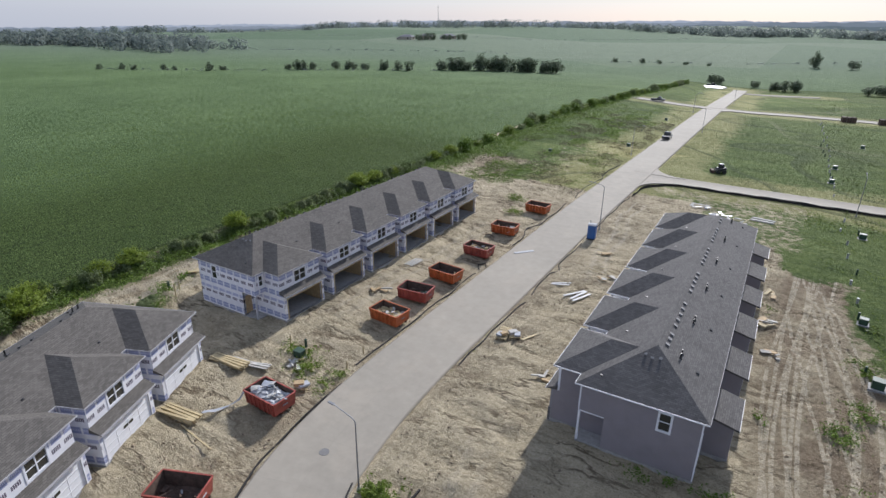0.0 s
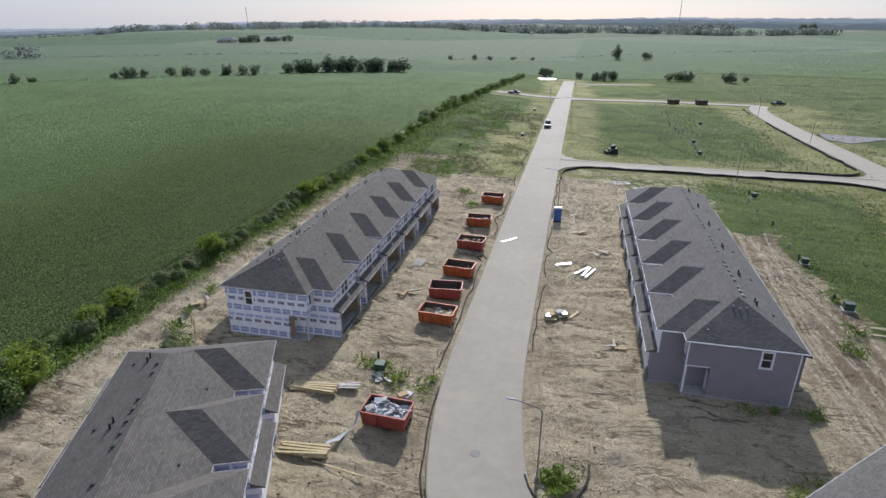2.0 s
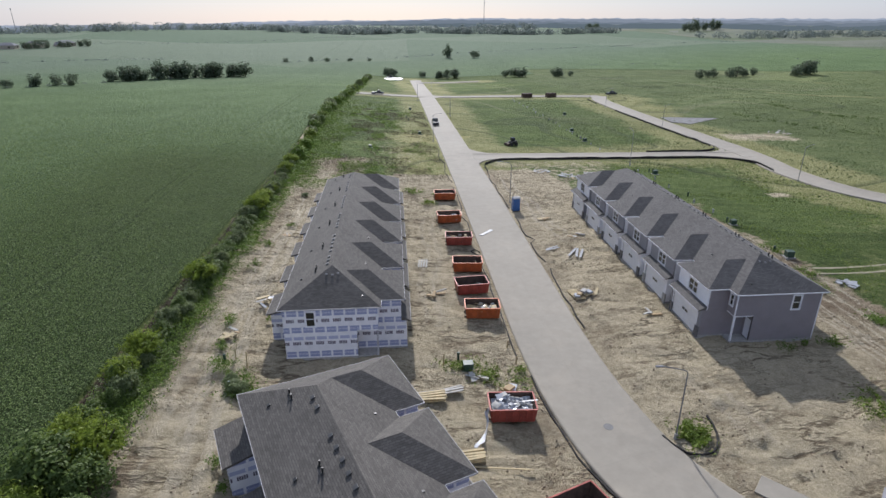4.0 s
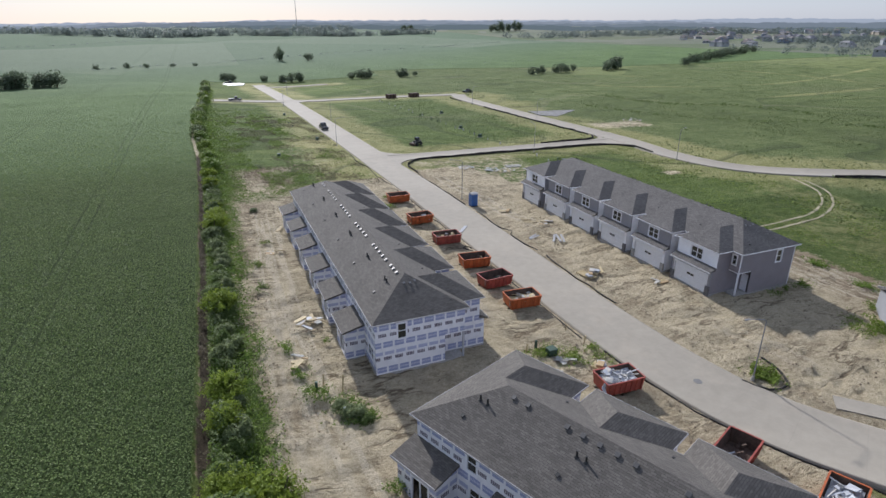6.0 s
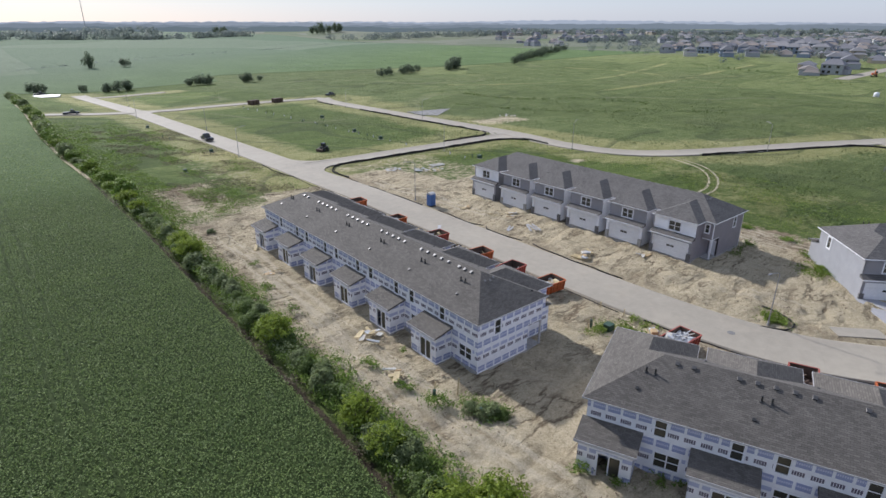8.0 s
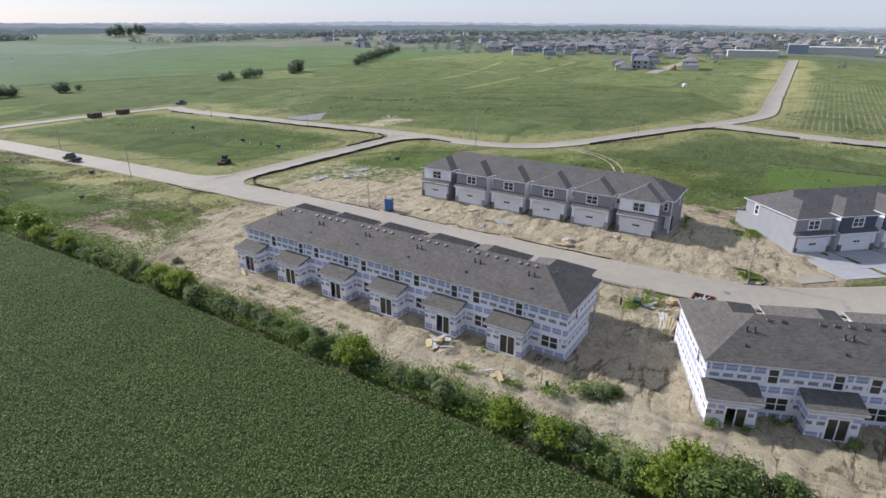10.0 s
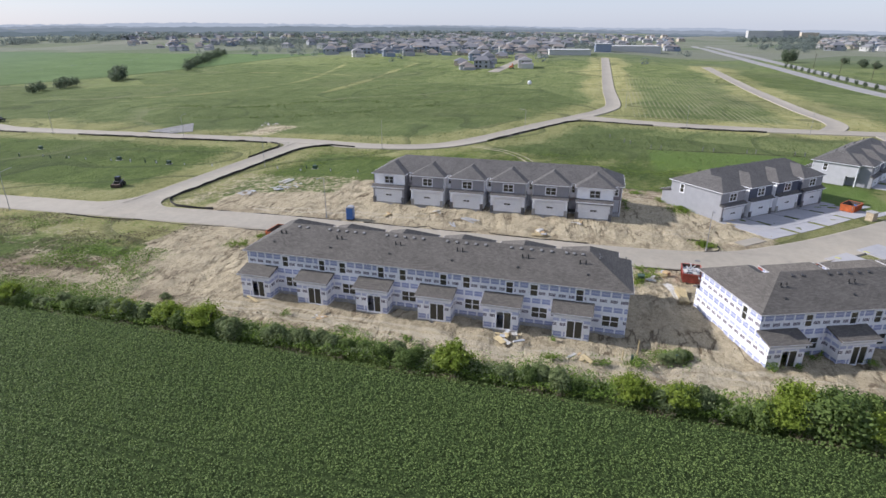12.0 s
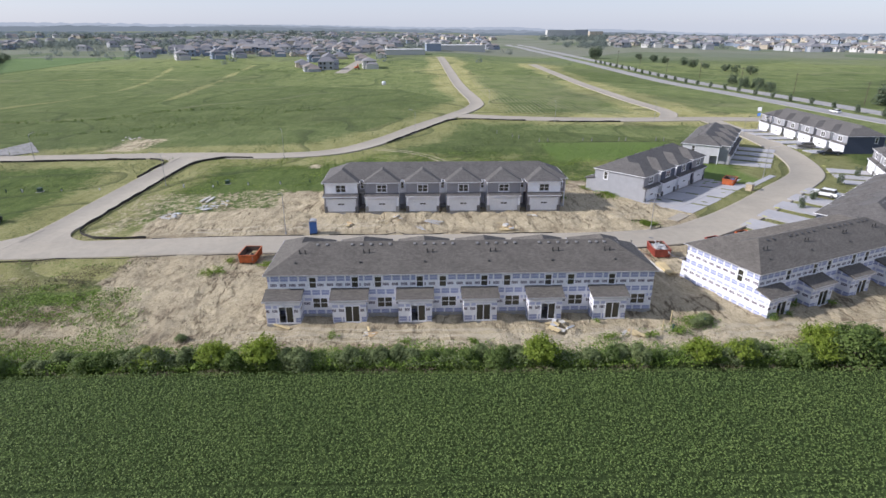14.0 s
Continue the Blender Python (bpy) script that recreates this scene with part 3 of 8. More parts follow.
def zones(x, y, gap):
    """Shares of bare soil, crop and dry grass."""
    n = fbm(x / 9, y / 9, 11, 4) - 0.5
    xe, ye = x + 7 * n, y + 9 * (fbm(x / 13, y / 13, 23, 4) - 0.5)
    soil = box_mask(xe, ye, -60.3, -28, -40, 92, 2.2)
    soil = np.maximum(soil, box_mask(xe, ye, -31, -23, -40, 97, 1.5))
    soil = np.maximum(soil, box_mask(xe, ye, -60, -27, 76, 100, 2.5) * 0.97)
    soil = np.maximum(soil, box_mask(xe, ye, -23, -8, 12, 106, 2.5))
    soil = np.maximum(soil, box_mask(xe, ye, -10, 4, 14, 88, 2.5))
    soil = np.maximum(soil, box_mask(xe, ye, 0, 12.5, 12, 80, 3.0) * 0.85)
    soil = np.maximum(soil, box_mask(xe, ye, -58, -44, 96, 118, 4) * 0.66)
    soil = np.maximum(soil, box_mask(xe, ye, -46, -28, 84, 100, 5) * 0.80)
    soil = np.maximum(soil, box_mask(xe, ye, -50, -29, 104, 150, 8) * 0.36)
    soil = np.maximum(soil, box_mask(xe, ye, -40, -29, 140, 230, 6) * 0.30)
    soil = np.maximum(soil, 0.75 * np.exp(-(((x + 40) / 9) ** 2 + ((y - 95) / 7) ** 2)))
    soil = np.maximum(soil, box_mask(xe, ye, -21, 8, 84, 118, 5) * 0.46)
    soil = np.maximum(soil, 0.24 * np.exp(-((np.clip(gap, 0, None) / 4.5) ** 2)) * (x > -24))
    soil = np.maximum(soil, box_mask(x, ye, 52, 74, 138, 150, 3) * 0.62)
    # a mud hole
    soil = np.maximum(soil, 0.9 * np.exp(-(((x - 31) / 2.6) ** 2 + ((y - 86) / 2.0) ** 2)))
    hx = np.interp(y, HEDGE_Y, HEDGE_X)
    west = 1 - step(-0.4, 0.4, x - hx)
    far = step(395, 400, y) * (x < 60) + step(430, 440, y + 0.25 * (x - 60)) * (x >= 60)
    far = np.clip(far, 0, 1) * (x + 0.0 < 520)
    crop = np.maximum(west, far)
    soil = soil * (1 - crop)
    # bare ditch between the crop and the hedgerow
    ditch = step(-0.2, 0.25, x - hx) * (1 - step(0.7, 1.4, x - hx)) * (y < 330)
    soil = np.maximum(soil * step(1.5, 3.0, x - hx), 0.7 * ditch)
    # dry, thin grass beside the streets and along old tracks; closed green sward inside the lots
    verge = np.exp(-((np.clip(gap, 0, None) / 12.0) ** 2)) * (0.6 + 0.9 * fbm(x / 16, y / 16, 43, 3))
    wear = np.zeros_like(verge)
    for pts in WORN:
        for a, c in zip(pts[:-1], pts[1:]):
            d = c - a
            t = np.clip(((x - a[0]) * d[0] + (y - a[1]) * d[1]) / (d @ d), 0, 1)
            wear = np.maximum(wear, np.exp(-((np.hypot(x - a[0] - t * d[0], y - a[1] - t * d[1]) / 3.2) ** 2)))
    east = step(44, 60, x)
    dry = np.clip(verge * 0.9 + 0.62 * wear * (0.5 + fbm(x / 12, y / 12, 45, 3)) + (0.5 + 0.6 * east) * (fbm(x / 34, y / 34, 41, 5) - 0.53) + 0.08 * east, 0, 1)
    # thinner, yellower grass on the lots behind the finished row
    dry = np.maximum(dry, box_mask(xe, ye, 10, 46, 8, 116, 6) * np.clip(0.9 * fbm(x / 15, y / 15, 47, 4) - 0.08, 0, 1))
    return soil, crop, dry


# ---- mesh helpers ----
def raw_mesh(name, verts, faces, mats):
    me = bpy.data.meshes.new(name)
    verts = np.asarray(verts, np.float32)
    faces = np.asarray(faces, np.int32)
    k = faces.shape[1]
    me.vertices.add(len(verts))
    me.vertices.foreach_set("co", verts.ravel())
    me.loops.add(faces.size)
    me.loops.foreach_set("vertex_index", faces.ravel())
    me.polygons.add(len(faces))
    me.polygons.foreach_set("loop_start", np.arange(0, faces.size, k, dtype=np.int32))
    me.polygons.foreach_set("loop_total", np.full(len(faces), k, np.int32))
    me.update(calc_edges=True)
    for m in mats if isinstance(mats, (list, tuple)) else [mats]:
        me.materials.append(m)
    return me


def planar_uv(bm):
    """Metres along and up each face."""
    uv = bm.loops.layers.uv.verify()
    up = Vector((0, 0, 1))
    for f in bm.faces:
        f.normal_update()
        n = f.normal
        a = up.cross(n)
        a = Vector((1, 0, 0)) if a.length < 1e-3 else a.normalized()
        b = n.cross(a)
        if abs(n.z) < 0.2:
            b = up
        for lp in f.loops:
            lp[uv].uv = (lp.vert.co.dot(a), lp.vert.co.dot(b))


def part(name, bm, material, parent=None, label="", uv=True, smooth=False):
    """Links a bmesh as one mesh object under a thing or a part."""
    if uv:
        planar_uv(bm)
    me = bpy.data.meshes.new(name)
    bm.to_mesh(me)
    bm.free()
    if smooth:
        for p in me.polygons:
            p.use_smooth = True
    for m in material if isinstance(material, (list, tuple)) else [material]:
        me.materials.append(m)
    ob = new(name, me)
    if parent:
        ob.parent = parent
    if label:
        ob["label"] = label
    return ob


def shared(name, mesh, parent, m=None):
    """One more object on a mesh that is already there."""
    ob = new(name, mesh)
    ob.parent = parent
    if m is not None:
        ob.matrix_basis = m
    return ob


def thing(name, m, label, category, group="", kind=""):
    ob = new(name)
    ob.matrix_basis = m
    ob.empty_display_size = 0.2
    return tagged(ob, label, category, group, kind)


def face(bm, pts, mat=0):
    f = bm.faces.new([bm.verts.new(p) for p in pts])
    f.material_index = mat
    return f


def box(bm, x0, x1, y0, y1, z0, z1, mat=0, bevel=0.0):
    x0, x1, y0, y1, z0, z1 = min(x0, x1), max(x0, x1), min(y0, y1), max(y0, y1), min(z0, z1), max(z0, z1)
    v = [bm.verts.new((x, y, z)) for x in (x0, x1) for y in (y0, y1) for z in (z0, z1)]
    fs = [bm.faces.new([v[i] for i in q]) for q in ((0, 1, 3, 2), (4, 6, 7, 5), (0, 4, 5, 1), (2, 3, 7, 6), (0, 2, 6, 4), (1, 5, 7, 3))]
    for f in fs:
        f.material_index = mat
    if bevel:
        bmesh.ops.bevel(bm, geom=list({e for f in fs for e in f.edges}), offset=bevel, segments=1, affect="EDGES")
    return fs


def tube(bm, a, b, r0, r1=None, n=8, cap=True):
    """A tapered round bar from a to b."""
    a, b = Vector(a), Vector(b)
    r1 = r0 if r1 is None else r1
    d = (b - a).normalized()
    s = d.orthogonal().normalized()
    w = d.cross(s)
    ra = [bm.verts.new(a + (s * math.cos(k * 2 * math.pi / n) + w * math.sin(k * 2 * math.pi / n)) * r0) for k in range(n)]
    rb = [bm.verts.new(b + (s * math.cos(k * 2 * math.pi / n) + w * math.sin(k * 2 * math.pi / n)) * r1) for k in range(n)]
    for k in range(n):
        bm.faces.new((ra[k], ra[(k + 1) % n], rb[(k + 1) % n], rb[k]))
    if cap:
        bm.faces.new(list(reversed(ra)))
        bm.faces.new(rb)


# ---- ground ----
def spaced(lo, hi, gap):
    return list(np.arange(lo, hi, gap))


def outward(start, first, ratio, limit):
    out, d = [], first
    while start < limit:
        out.append(start)
        start += d
        d = min(d * ratio, 160)
    return out + [limit]


def planted(x, y):
    """Share of single soybean plants; past it the canopy closes into one surface."""
    off = np.hypot(np.clip(-88 - x, 0, None), np.clip(np.abs(y - 58) - 48, 0, None))
    return np.exp(-off / 26)


def make_ground_sheet():
    xs = sorted([-v for v in outward(66, 1.5, 1.09, 4700)]) + spaced(-65.5, 14, 0.42) + spaced(14, 130, 2.0) + spaced(130, 400, 4.0) + outward(400, 5, 1.09, 4700)
    ys = sorted([-v for v in outward(22, 1.5, 1.12, 4700)]) + spaced(-21.5, 122, 0.42) + spaced(122, 400, 2.5) + outward(400, 4, 1.09, 4700)
    xs, ys = np.unique(np.round(xs, 3)), np.unique(np.round(ys, 3))
    X, Y = np.meshgrid(xs, ys)
    x, y = X.ravel(), Y.ravel()
    z = height(x, y)
    gap = road_gap(x, y)
    soil, crop, dry = zones(x, y, gap)
    # clods, ruts and swells in the graded soil
    near = (x > -70) & (x < 30) & (y > -40) & (y < 130)
    off = step(0.2, 2.5, gap)
    rough = (fbm(x / 2.2, y / 2.2, 3, 4) - 0.5) * 0.26 + np.abs(fbm(x / 5, y / 3.5, 8, 3) - 0.5) * 0.26 - 0.04
    rid = (1 - np.abs(2 * fbm(x / 5.5, y / 2.6, 61, 3) - 1)) ** 7
    rough = rough - 0.30 * rid * (fbm(x / 8, y / 8, 67, 2) > 0.45)
    rough = rough + (fbm(x / 0.9, y / 0.9, 71, 2) - 0.5) * 0.36
    z = z + np.where(near, soil * off * rough * 1.15, 0)
    z = z + np.where(near, (1 - soil) * off * (1 - crop) * (fbm(x / 1.6, y / 1.6, 17, 3) - 0.5) * 0.22, 0)
    # wheel ruts along the lane behind the finished row and behind the wrapped rows
    for cx, half in ((7.0, 0.95), (9.2, 0.9), (-55.3, 0.9)):
        wob = cx + 1.3 * np.sin(y / 11 + cx)
        d = np.abs(np.abs(x - wob) - half)
        z = z - np.where(near & (y > 12) & (y < 84), np.exp(-((d / 0.28) ** 2)) * 0.12 * soil, 0)
    tracks = np.zeros_like(x)
    for k, (cx, y0, y1, bend) in enumerate(((-55.4, 12, 84, 0.8), (-56.8, 18, 80, 0.7), (-57.6, 10, 60, 1.0), (-17.5, 60, 104, 1.5), (-13.5, 16, 34, 2.0), (-36.5, 36, 78, 1.0))):
        mid_ = cx + bend * np.sin(y / (9 + k % 4 * 3) + k * 1.7) + 0.4 * np.sin(y / 2.7 + k)
        d = np.abs(np.abs(x - mid_) - 0.8)
        tracks = np.maximum(tracks, np.exp(-((d / 0.3) ** 2)) * step(y0, y0 + 8, y) * (1 - step(y1 - 8, y1, y)) * (0.65 + 0.35 * (k % 3 == 0)))
    brown = box_mask(x, y, 3, 14, 8, 84, 3) * 1.15 + box_mask(x, y, -60, -53, 0, 90, 2) * 0.6 + np.exp(-np.abs(gap - 1.0) / 1.2) * 0.6
    brown = brown + box_mask(x, y, -57, -47, 99, 120, 3) * 1.0
    brown = brown * near * step(0.38, 0.6, fbm(x / 4, y / 6, 95, 4))
    brown = np.maximum(brown, 0.62 * box_mask(x + 3 * (fbm(x / 6, y / 6, 96, 3) - 0.5), y, 3.2, 12.5, 10, 82, 1.5))
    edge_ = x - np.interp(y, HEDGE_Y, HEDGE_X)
    # strongest value marks the ditch strip whose shade is painted into the soil
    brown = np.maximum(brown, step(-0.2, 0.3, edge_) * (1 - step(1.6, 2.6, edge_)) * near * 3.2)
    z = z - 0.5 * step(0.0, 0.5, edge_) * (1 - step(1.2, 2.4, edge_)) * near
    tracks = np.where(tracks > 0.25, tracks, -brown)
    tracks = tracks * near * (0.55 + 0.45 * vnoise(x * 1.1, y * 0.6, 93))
    # bed for the roads
    reach = np.where((x > -66) & (x < 14) & (y > -22) & (y < 112), 0.5, 2.5)
    z = z - 0.22 * (1 - step(0, 1, (gap - 0.0) / reach))
    # the closed crop canopy stands over its soil
    dense = planted(x, y)
    z = z + (0.5 - 0.22 * dense) * crop
    crop = crop * (1 - 0.3 * dense)
    lawn = np.maximum(box_mask(x, y, 34, 58.5, -12, 26, 0.8), box_mask(x, y, 8, 29, -14, 4, 1.0))
    nx, ny = len(xs), len(ys)
    i = np.arange(nx * ny).reshape(ny, nx)
    quads = np.stack([i[:-1, :-1], i[:-1, 1:], i[1:, 1:], i[1:, :-1]], -1).reshape(-1, 4)
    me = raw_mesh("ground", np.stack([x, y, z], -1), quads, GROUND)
    at = me.color_attributes.new("zones", "FLOAT_COLOR", "POINT")
    at.data.foreach_set("color", np.stack([soil, crop, dry, lawn], -1).astype(np.float32).ravel())
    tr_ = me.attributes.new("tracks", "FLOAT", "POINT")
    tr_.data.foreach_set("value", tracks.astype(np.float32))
    me.polygons.foreach_set("use_smooth", np.ones(len(me.polygons), bool))
    return tagged(new("ground", me), "bare graded soil, rough grass and green crop fields", "ground", kind="structure")


make_ground_sheet()


def make_road(name, pts, width, label, mat=None, lift=0.0, gap=2.5):
    """A concrete slab with rolled kerbs that follows the ground."""
    p = resample(pts, gap)
    d = np.gradient(p, axis=0)
    d /= np.linalg.norm(d, axis=1)[:, None]
    nrm = np.stack([d[:, 1], -d[:, 0]], -1)
    h = width / 2
    prof = [(-h, -0.35), (-h, 0.09), (-h + 0.18, 0.11), (-h + 0.55, 0.0), (0, 0.045), (h - 0.55, 0.0), (h - 0.18, 0.11), (h, 0.09), (h, -0.35)]
    run = np.concatenate([[0], np.cumsum(np.linalg.norm(np.diff(p, axis=0), axis=1))])
    verts, uvs = [], []
    zc = height(p[:, 0], p[:, 1])
    for o, dz in prof:
        q = p + nrm * o
        verts.append(np.stack([q[:, 0], q[:, 1], zc + dz + lift], -1))
        uvs.append(np.stack([np.full(len(p), o), run], -1))
    m, n = len(prof), len(p)
    V, UV = np.array(verts), np.array(uvs)
    i = np.arange(m * n).reshape(m, n)
    quads = np.stack([i[:-1, :-1], i[:-1, 1:], i[1:, 1:], i[1:, :-1]], -1).reshape(-1, 4)
    me = raw_mesh(name, V.reshape(-1, 3), quads, mat or ROAD)
    lay = me.uv_layers.new(name="UVMap")
    lay.data.foreach_set("uv", UV.reshape(-1, 2)[quads.ravel()].astype(np.float32).ravel())
    return tagged(new(name, me), label, "road", kind="structure")


HIGHWAY_MAT = make_concrete("highway_concrete", (0.25, 0.245, 0.24), 6.0)
make_road("road_main", MAIN_ROAD, 7.1, "new pale concrete street with rolled kerbs", gap=2.0)
make_road("road_side", SIDE_ROAD, 6.0, "pale concrete side street joining the main street", lift=-0.01)
make_road("road_loop", LOOP_ROAD, 6.4, "curving pale concrete street through grassy lots", lift=0.02)
make_road("road_cross", CROSS_ROAD, 5.6, "far pale concrete cross street", lift=0.03)
make_road("road_back", BACK_ROAD, 8.5, "pale concrete street along empty lots", lift=0.03)
make_road("road_east", EAST_ROAD, 6.5, "long pale concrete street over green lots", lift=0.02)
make_road("road_end", END_STREET, 4.5, "short pale concrete stub street", lift=0.03)
make_road("road_highway", [(x, y + 9) for x, y in HIGHWAY], 9.0, "grey highway carriageway", mat=HIGHWAY_MAT, lift=0.15, gap=8)
make_road("road_highway", [(x, y - 9) for x, y in HIGHWAY], 9.0, "grey highway carriageway", mat=HIGHWAY_MAT, lift=0.15, gap=8)


def road_corner(cx, cy, sx, sy, r, label="rounded pale concrete street corner"):
    """The flared corner between two streets: square corner at cx, cy, arc of radius r."""
    bm = bmesh.new()
    arc = []
    for k in range(13):
        a = k / 12 * math.pi / 2
        arc.append((cx + sx * (r - r * math.sin(a)), cy + sy * (r - r * math.cos(a))))
    ring = [(cx - sx * 0.6, cy - sy * 0.6)] + [(cx + sx * r, cy - sy * 0.6)] + arc[::1] + [(cx - sx * 0.6, cy + sy * r)]
    top = [bm.verts.new((x, y, hz(x, y) + 0.075)) for x, y in ring]
    bot = [bm.verts.new((x, y, hz(x, y) - 0.3)) for x, y in ring]
    n = len(ring)
    for k in range(1, n - 1):
        bm.faces.new((top[0], top[k], top[k + 1]))
    for k in range(n):
        j = (k + 1) % n
        bm.faces.new((top[k], top[j], bot[j], bot[k]))
    bmesh.ops.recalc_face_normals(bm, faces=bm.faces)
    tagged(part("road_corner", bm, ROAD), label, "road", kind="structure")


road_corner(-21.7, 118.3, 1, -1, 7.0)
road_corner(-21.7, 124.2, 1, 1, 7.0)
road_corner(43.3, 118.4, -1, -1, 6.5)
road_corner(43.3, 124.3, -1, 1, 6.5)
road_corner(-21.7, 254.6, 1, -1, 6)
road_corner(-21.7, 260.4, 1, 1, 6)


def dirt_track(pts, label):
    """Two worn wheel strips that cross the grass."""
    root = tagged(new("dirt_track"), label, "track", kind="structure")
    p = resample(pts, 0.7)
    d = np.gradient(p, axis=0)
    d /= np.linalg.norm(d, axis=1)[:, None]
    nrm = np.stack([d[:, 1], -d[:, 0]], -1)
    for o in (-0.85, 0.85):
        bm = bmesh.new()
        prev = None
        for k in range(len(p)):
            w = 0.12 + 0.26 * float(vnoise(k * 0.45, o * 9, 44))
            c = p[k] + nrm[k] * (o + 0.2 * (float(vnoise(k * 0.2, o * 5, 45)) - 0.5))
            row = [bm.verts.new((*(c + nrm[k] * e), hz(*(c + nrm[k] * e)) + dz)) for e, dz in ((-w, -0.06), (-w * 0.7, 0.05), (w * 0.7, 0.05), (w, -0.06))]
            if prev:
                for i in range(3):
                    bm.faces.new((prev[i], prev[i + 1], row[i + 1], row[i]))
            prev = row
        part("wheel_strip", bm, DIRT, root)


dirt_track([(12, 51), (18, 51.5), (25, 52.5), (31, 53.5), (39, 57), (46.5, 63), (50, 69), (51.5, 73)], "pale worn wheel track over rough grass")


# ---- town houses ----
UNIT, DEPTH, BUMP, GAR, EAVE, OVER, PITCH = 7.14, 8.3, 10.4, 10.9, 5.07, 0.35, 0.5
GAP = 1.34


class Shell:
    """Geometry in the house's own axes: v from the back wall to the front, u along the row, z up."""

    def __init__(self, root, mirror):
        self.root, self.s = root, (-1 if mirror else 1)

    def p(self, v, u, z):
        return Vector((self.s * v, u, z))

    def box(self, bm, v0, v1, u0, u1, z0, z1, mat=0):
        return box(bm, self.s * v0, self.s * v1, u0, u1, z0, z1, mat)

    def poly(self, bm, pts, mat=0):
        pts = [self.p(*q) for q in pts]
        return face(bm, pts if self.s > 0 else pts[::-1], mat)

    def wall(self, a, b, out, z0, z1, holes=(), thick=0.16):
        """A wall from a to b (v, u), facing out, with holes (s0, s1, z0, z1) along it that go through."""
        bm = bmesh.new()
        ln = math.hypot(b[0] - a[0], b[1] - a[1])
        d = ((b[0] - a[0]) / ln, (b[1] - a[1]) / ln)

        def at(s, t, z):
            return self.p(a[0] + d[0] * s - out[0] * t, a[1] + d[1] * s - out[1] * t, z)

        ss = sorted({0, ln, *[h[0] for h in holes], *[h[1] for h in holes]})
        zs = sorted({z0, z1, *[h[2] for h in holes], *[h[3] for h in holes]})

        def inside(s, z):
            return any(h[0] < s < h[1] and h[2] < z < h[3] for h in holes)

        for s0, s1 in zip(ss, ss[1:]):
            for q0, q1 in zip(zs, zs[1:]):
                if inside((s0 + s1) / 2, (q0 + q1) / 2):
                    continue
                for t in (0, thick):
                    face(bm, [at(s0, t, q0), at(s1, t, q0), at(s1, t, q1), at(s0, t, q1)])
        rims = [(0, ln, z0, z1)] + [tuple(h) for h in holes]
        for s0, s1, q0, q1 in rims:
            for (sa, za), (sb, zb) in (((s0, q0), (s1, q0)), ((s1, q0), (s1, q1)), ((s1, q1), (s0, q1)), ((s0, q1), (s0, q0))):
                face(bm, [at(sa, 0, za), at(sb, 0, zb), at(sb, thick, zb), at(sa, thick, za)])
        bmesh.ops.remove_doubles(bm, verts=bm.verts, dist=0.0005)
        bmesh.ops.recalc_face_normals(bm, faces=bm.faces)
        return bm, at

    def window(self, at, s0, s1, z0, z1, cols=1, rows=2, kind="window", trim=True, frame_mat=None, open_leaf=False):
        """A framed window in a hole: frame part, one pane a sash; proud trim outside."""
        bm = bmesh.new()

        def bar(a, b, c, d, t0, t1):
            pts = [at(a, t0, c), at(b, t0, c), at(b, t0, d), at(a, t0, d), at(a, t1, c), at(b, t1, c), at(b, t1, d), at(a, t1, d)]
            vs = [bm.verts.new(q) for q in pts]
            for q in ((0, 1, 2, 3), (7, 6, 5, 4), (0, 4, 5, 1), (1, 5, 6, 2), (2, 6, 7, 3), (3, 7, 4, 0)):
                bm.faces.new([vs[i] for i in q])

        w = 0.10 if trim else 0.06
        t0, t1 = (-0.035, 0.09)
        bar(s0 - w, s0 + 0.05, z0 - w, z1 + w, t0, t1)
        bar(s1 - 0.05, s1 + w, z0 - w, z1 + w, t0, t1)
        bar(s0 + 0.05, s1 - 0.05, z0 - w, z0 + 0.05, t0, t1)
        bar(s0 + 0.05, s1 - 0.05, z1 - 0.05, z1 + w, t0, t1)
        for c in range(1, cols):
            m = s0 + (s1 - s0) * c / cols
            bar(m - 0.045, m + 0.045, z0 + 0.05, z1 - 0.05, 0.0, t1)
        for c in range(cols):
            a, b = s0 + (s1 - s0) * c / cols, s0 + (s1 - s0) * (c + 1) / cols
            for r in range(1, rows):
                m = z0 + (z1 - z0) * r / rows
                bar(a + 0.045, b - 0.045, m - 0.03, m + 0.03, 0.02, t1 - 0.01)
        bmesh.ops.recalc_face_normals(bm, faces=bm.faces)
        win = part(kind, bm, frame_mat or TRIM, self.root)
        for c in range(cols):
            a, b = s0 + (s1 - s0) * c / cols, s0 + (s1 - s0) * (c + 1) / cols
            if open_leaf and c == cols - 1:
                continue
            for r in range(rows):
                e, g = z0 + (z1 - z0) * r / rows, z0 + (z1 - z0) * (r + 1) / rows
                pb = bmesh.new()
                face(pb, [at(a + 0.04, 0.05, e + 0.03), at(b - 0.04, 0.05, e + 0.03), at(b - 0.04, 0.05, g - 0.03), at(a + 0.04, 0.05, g - 0.03)])
                part("pane", pb, GLASS, win)
        return win


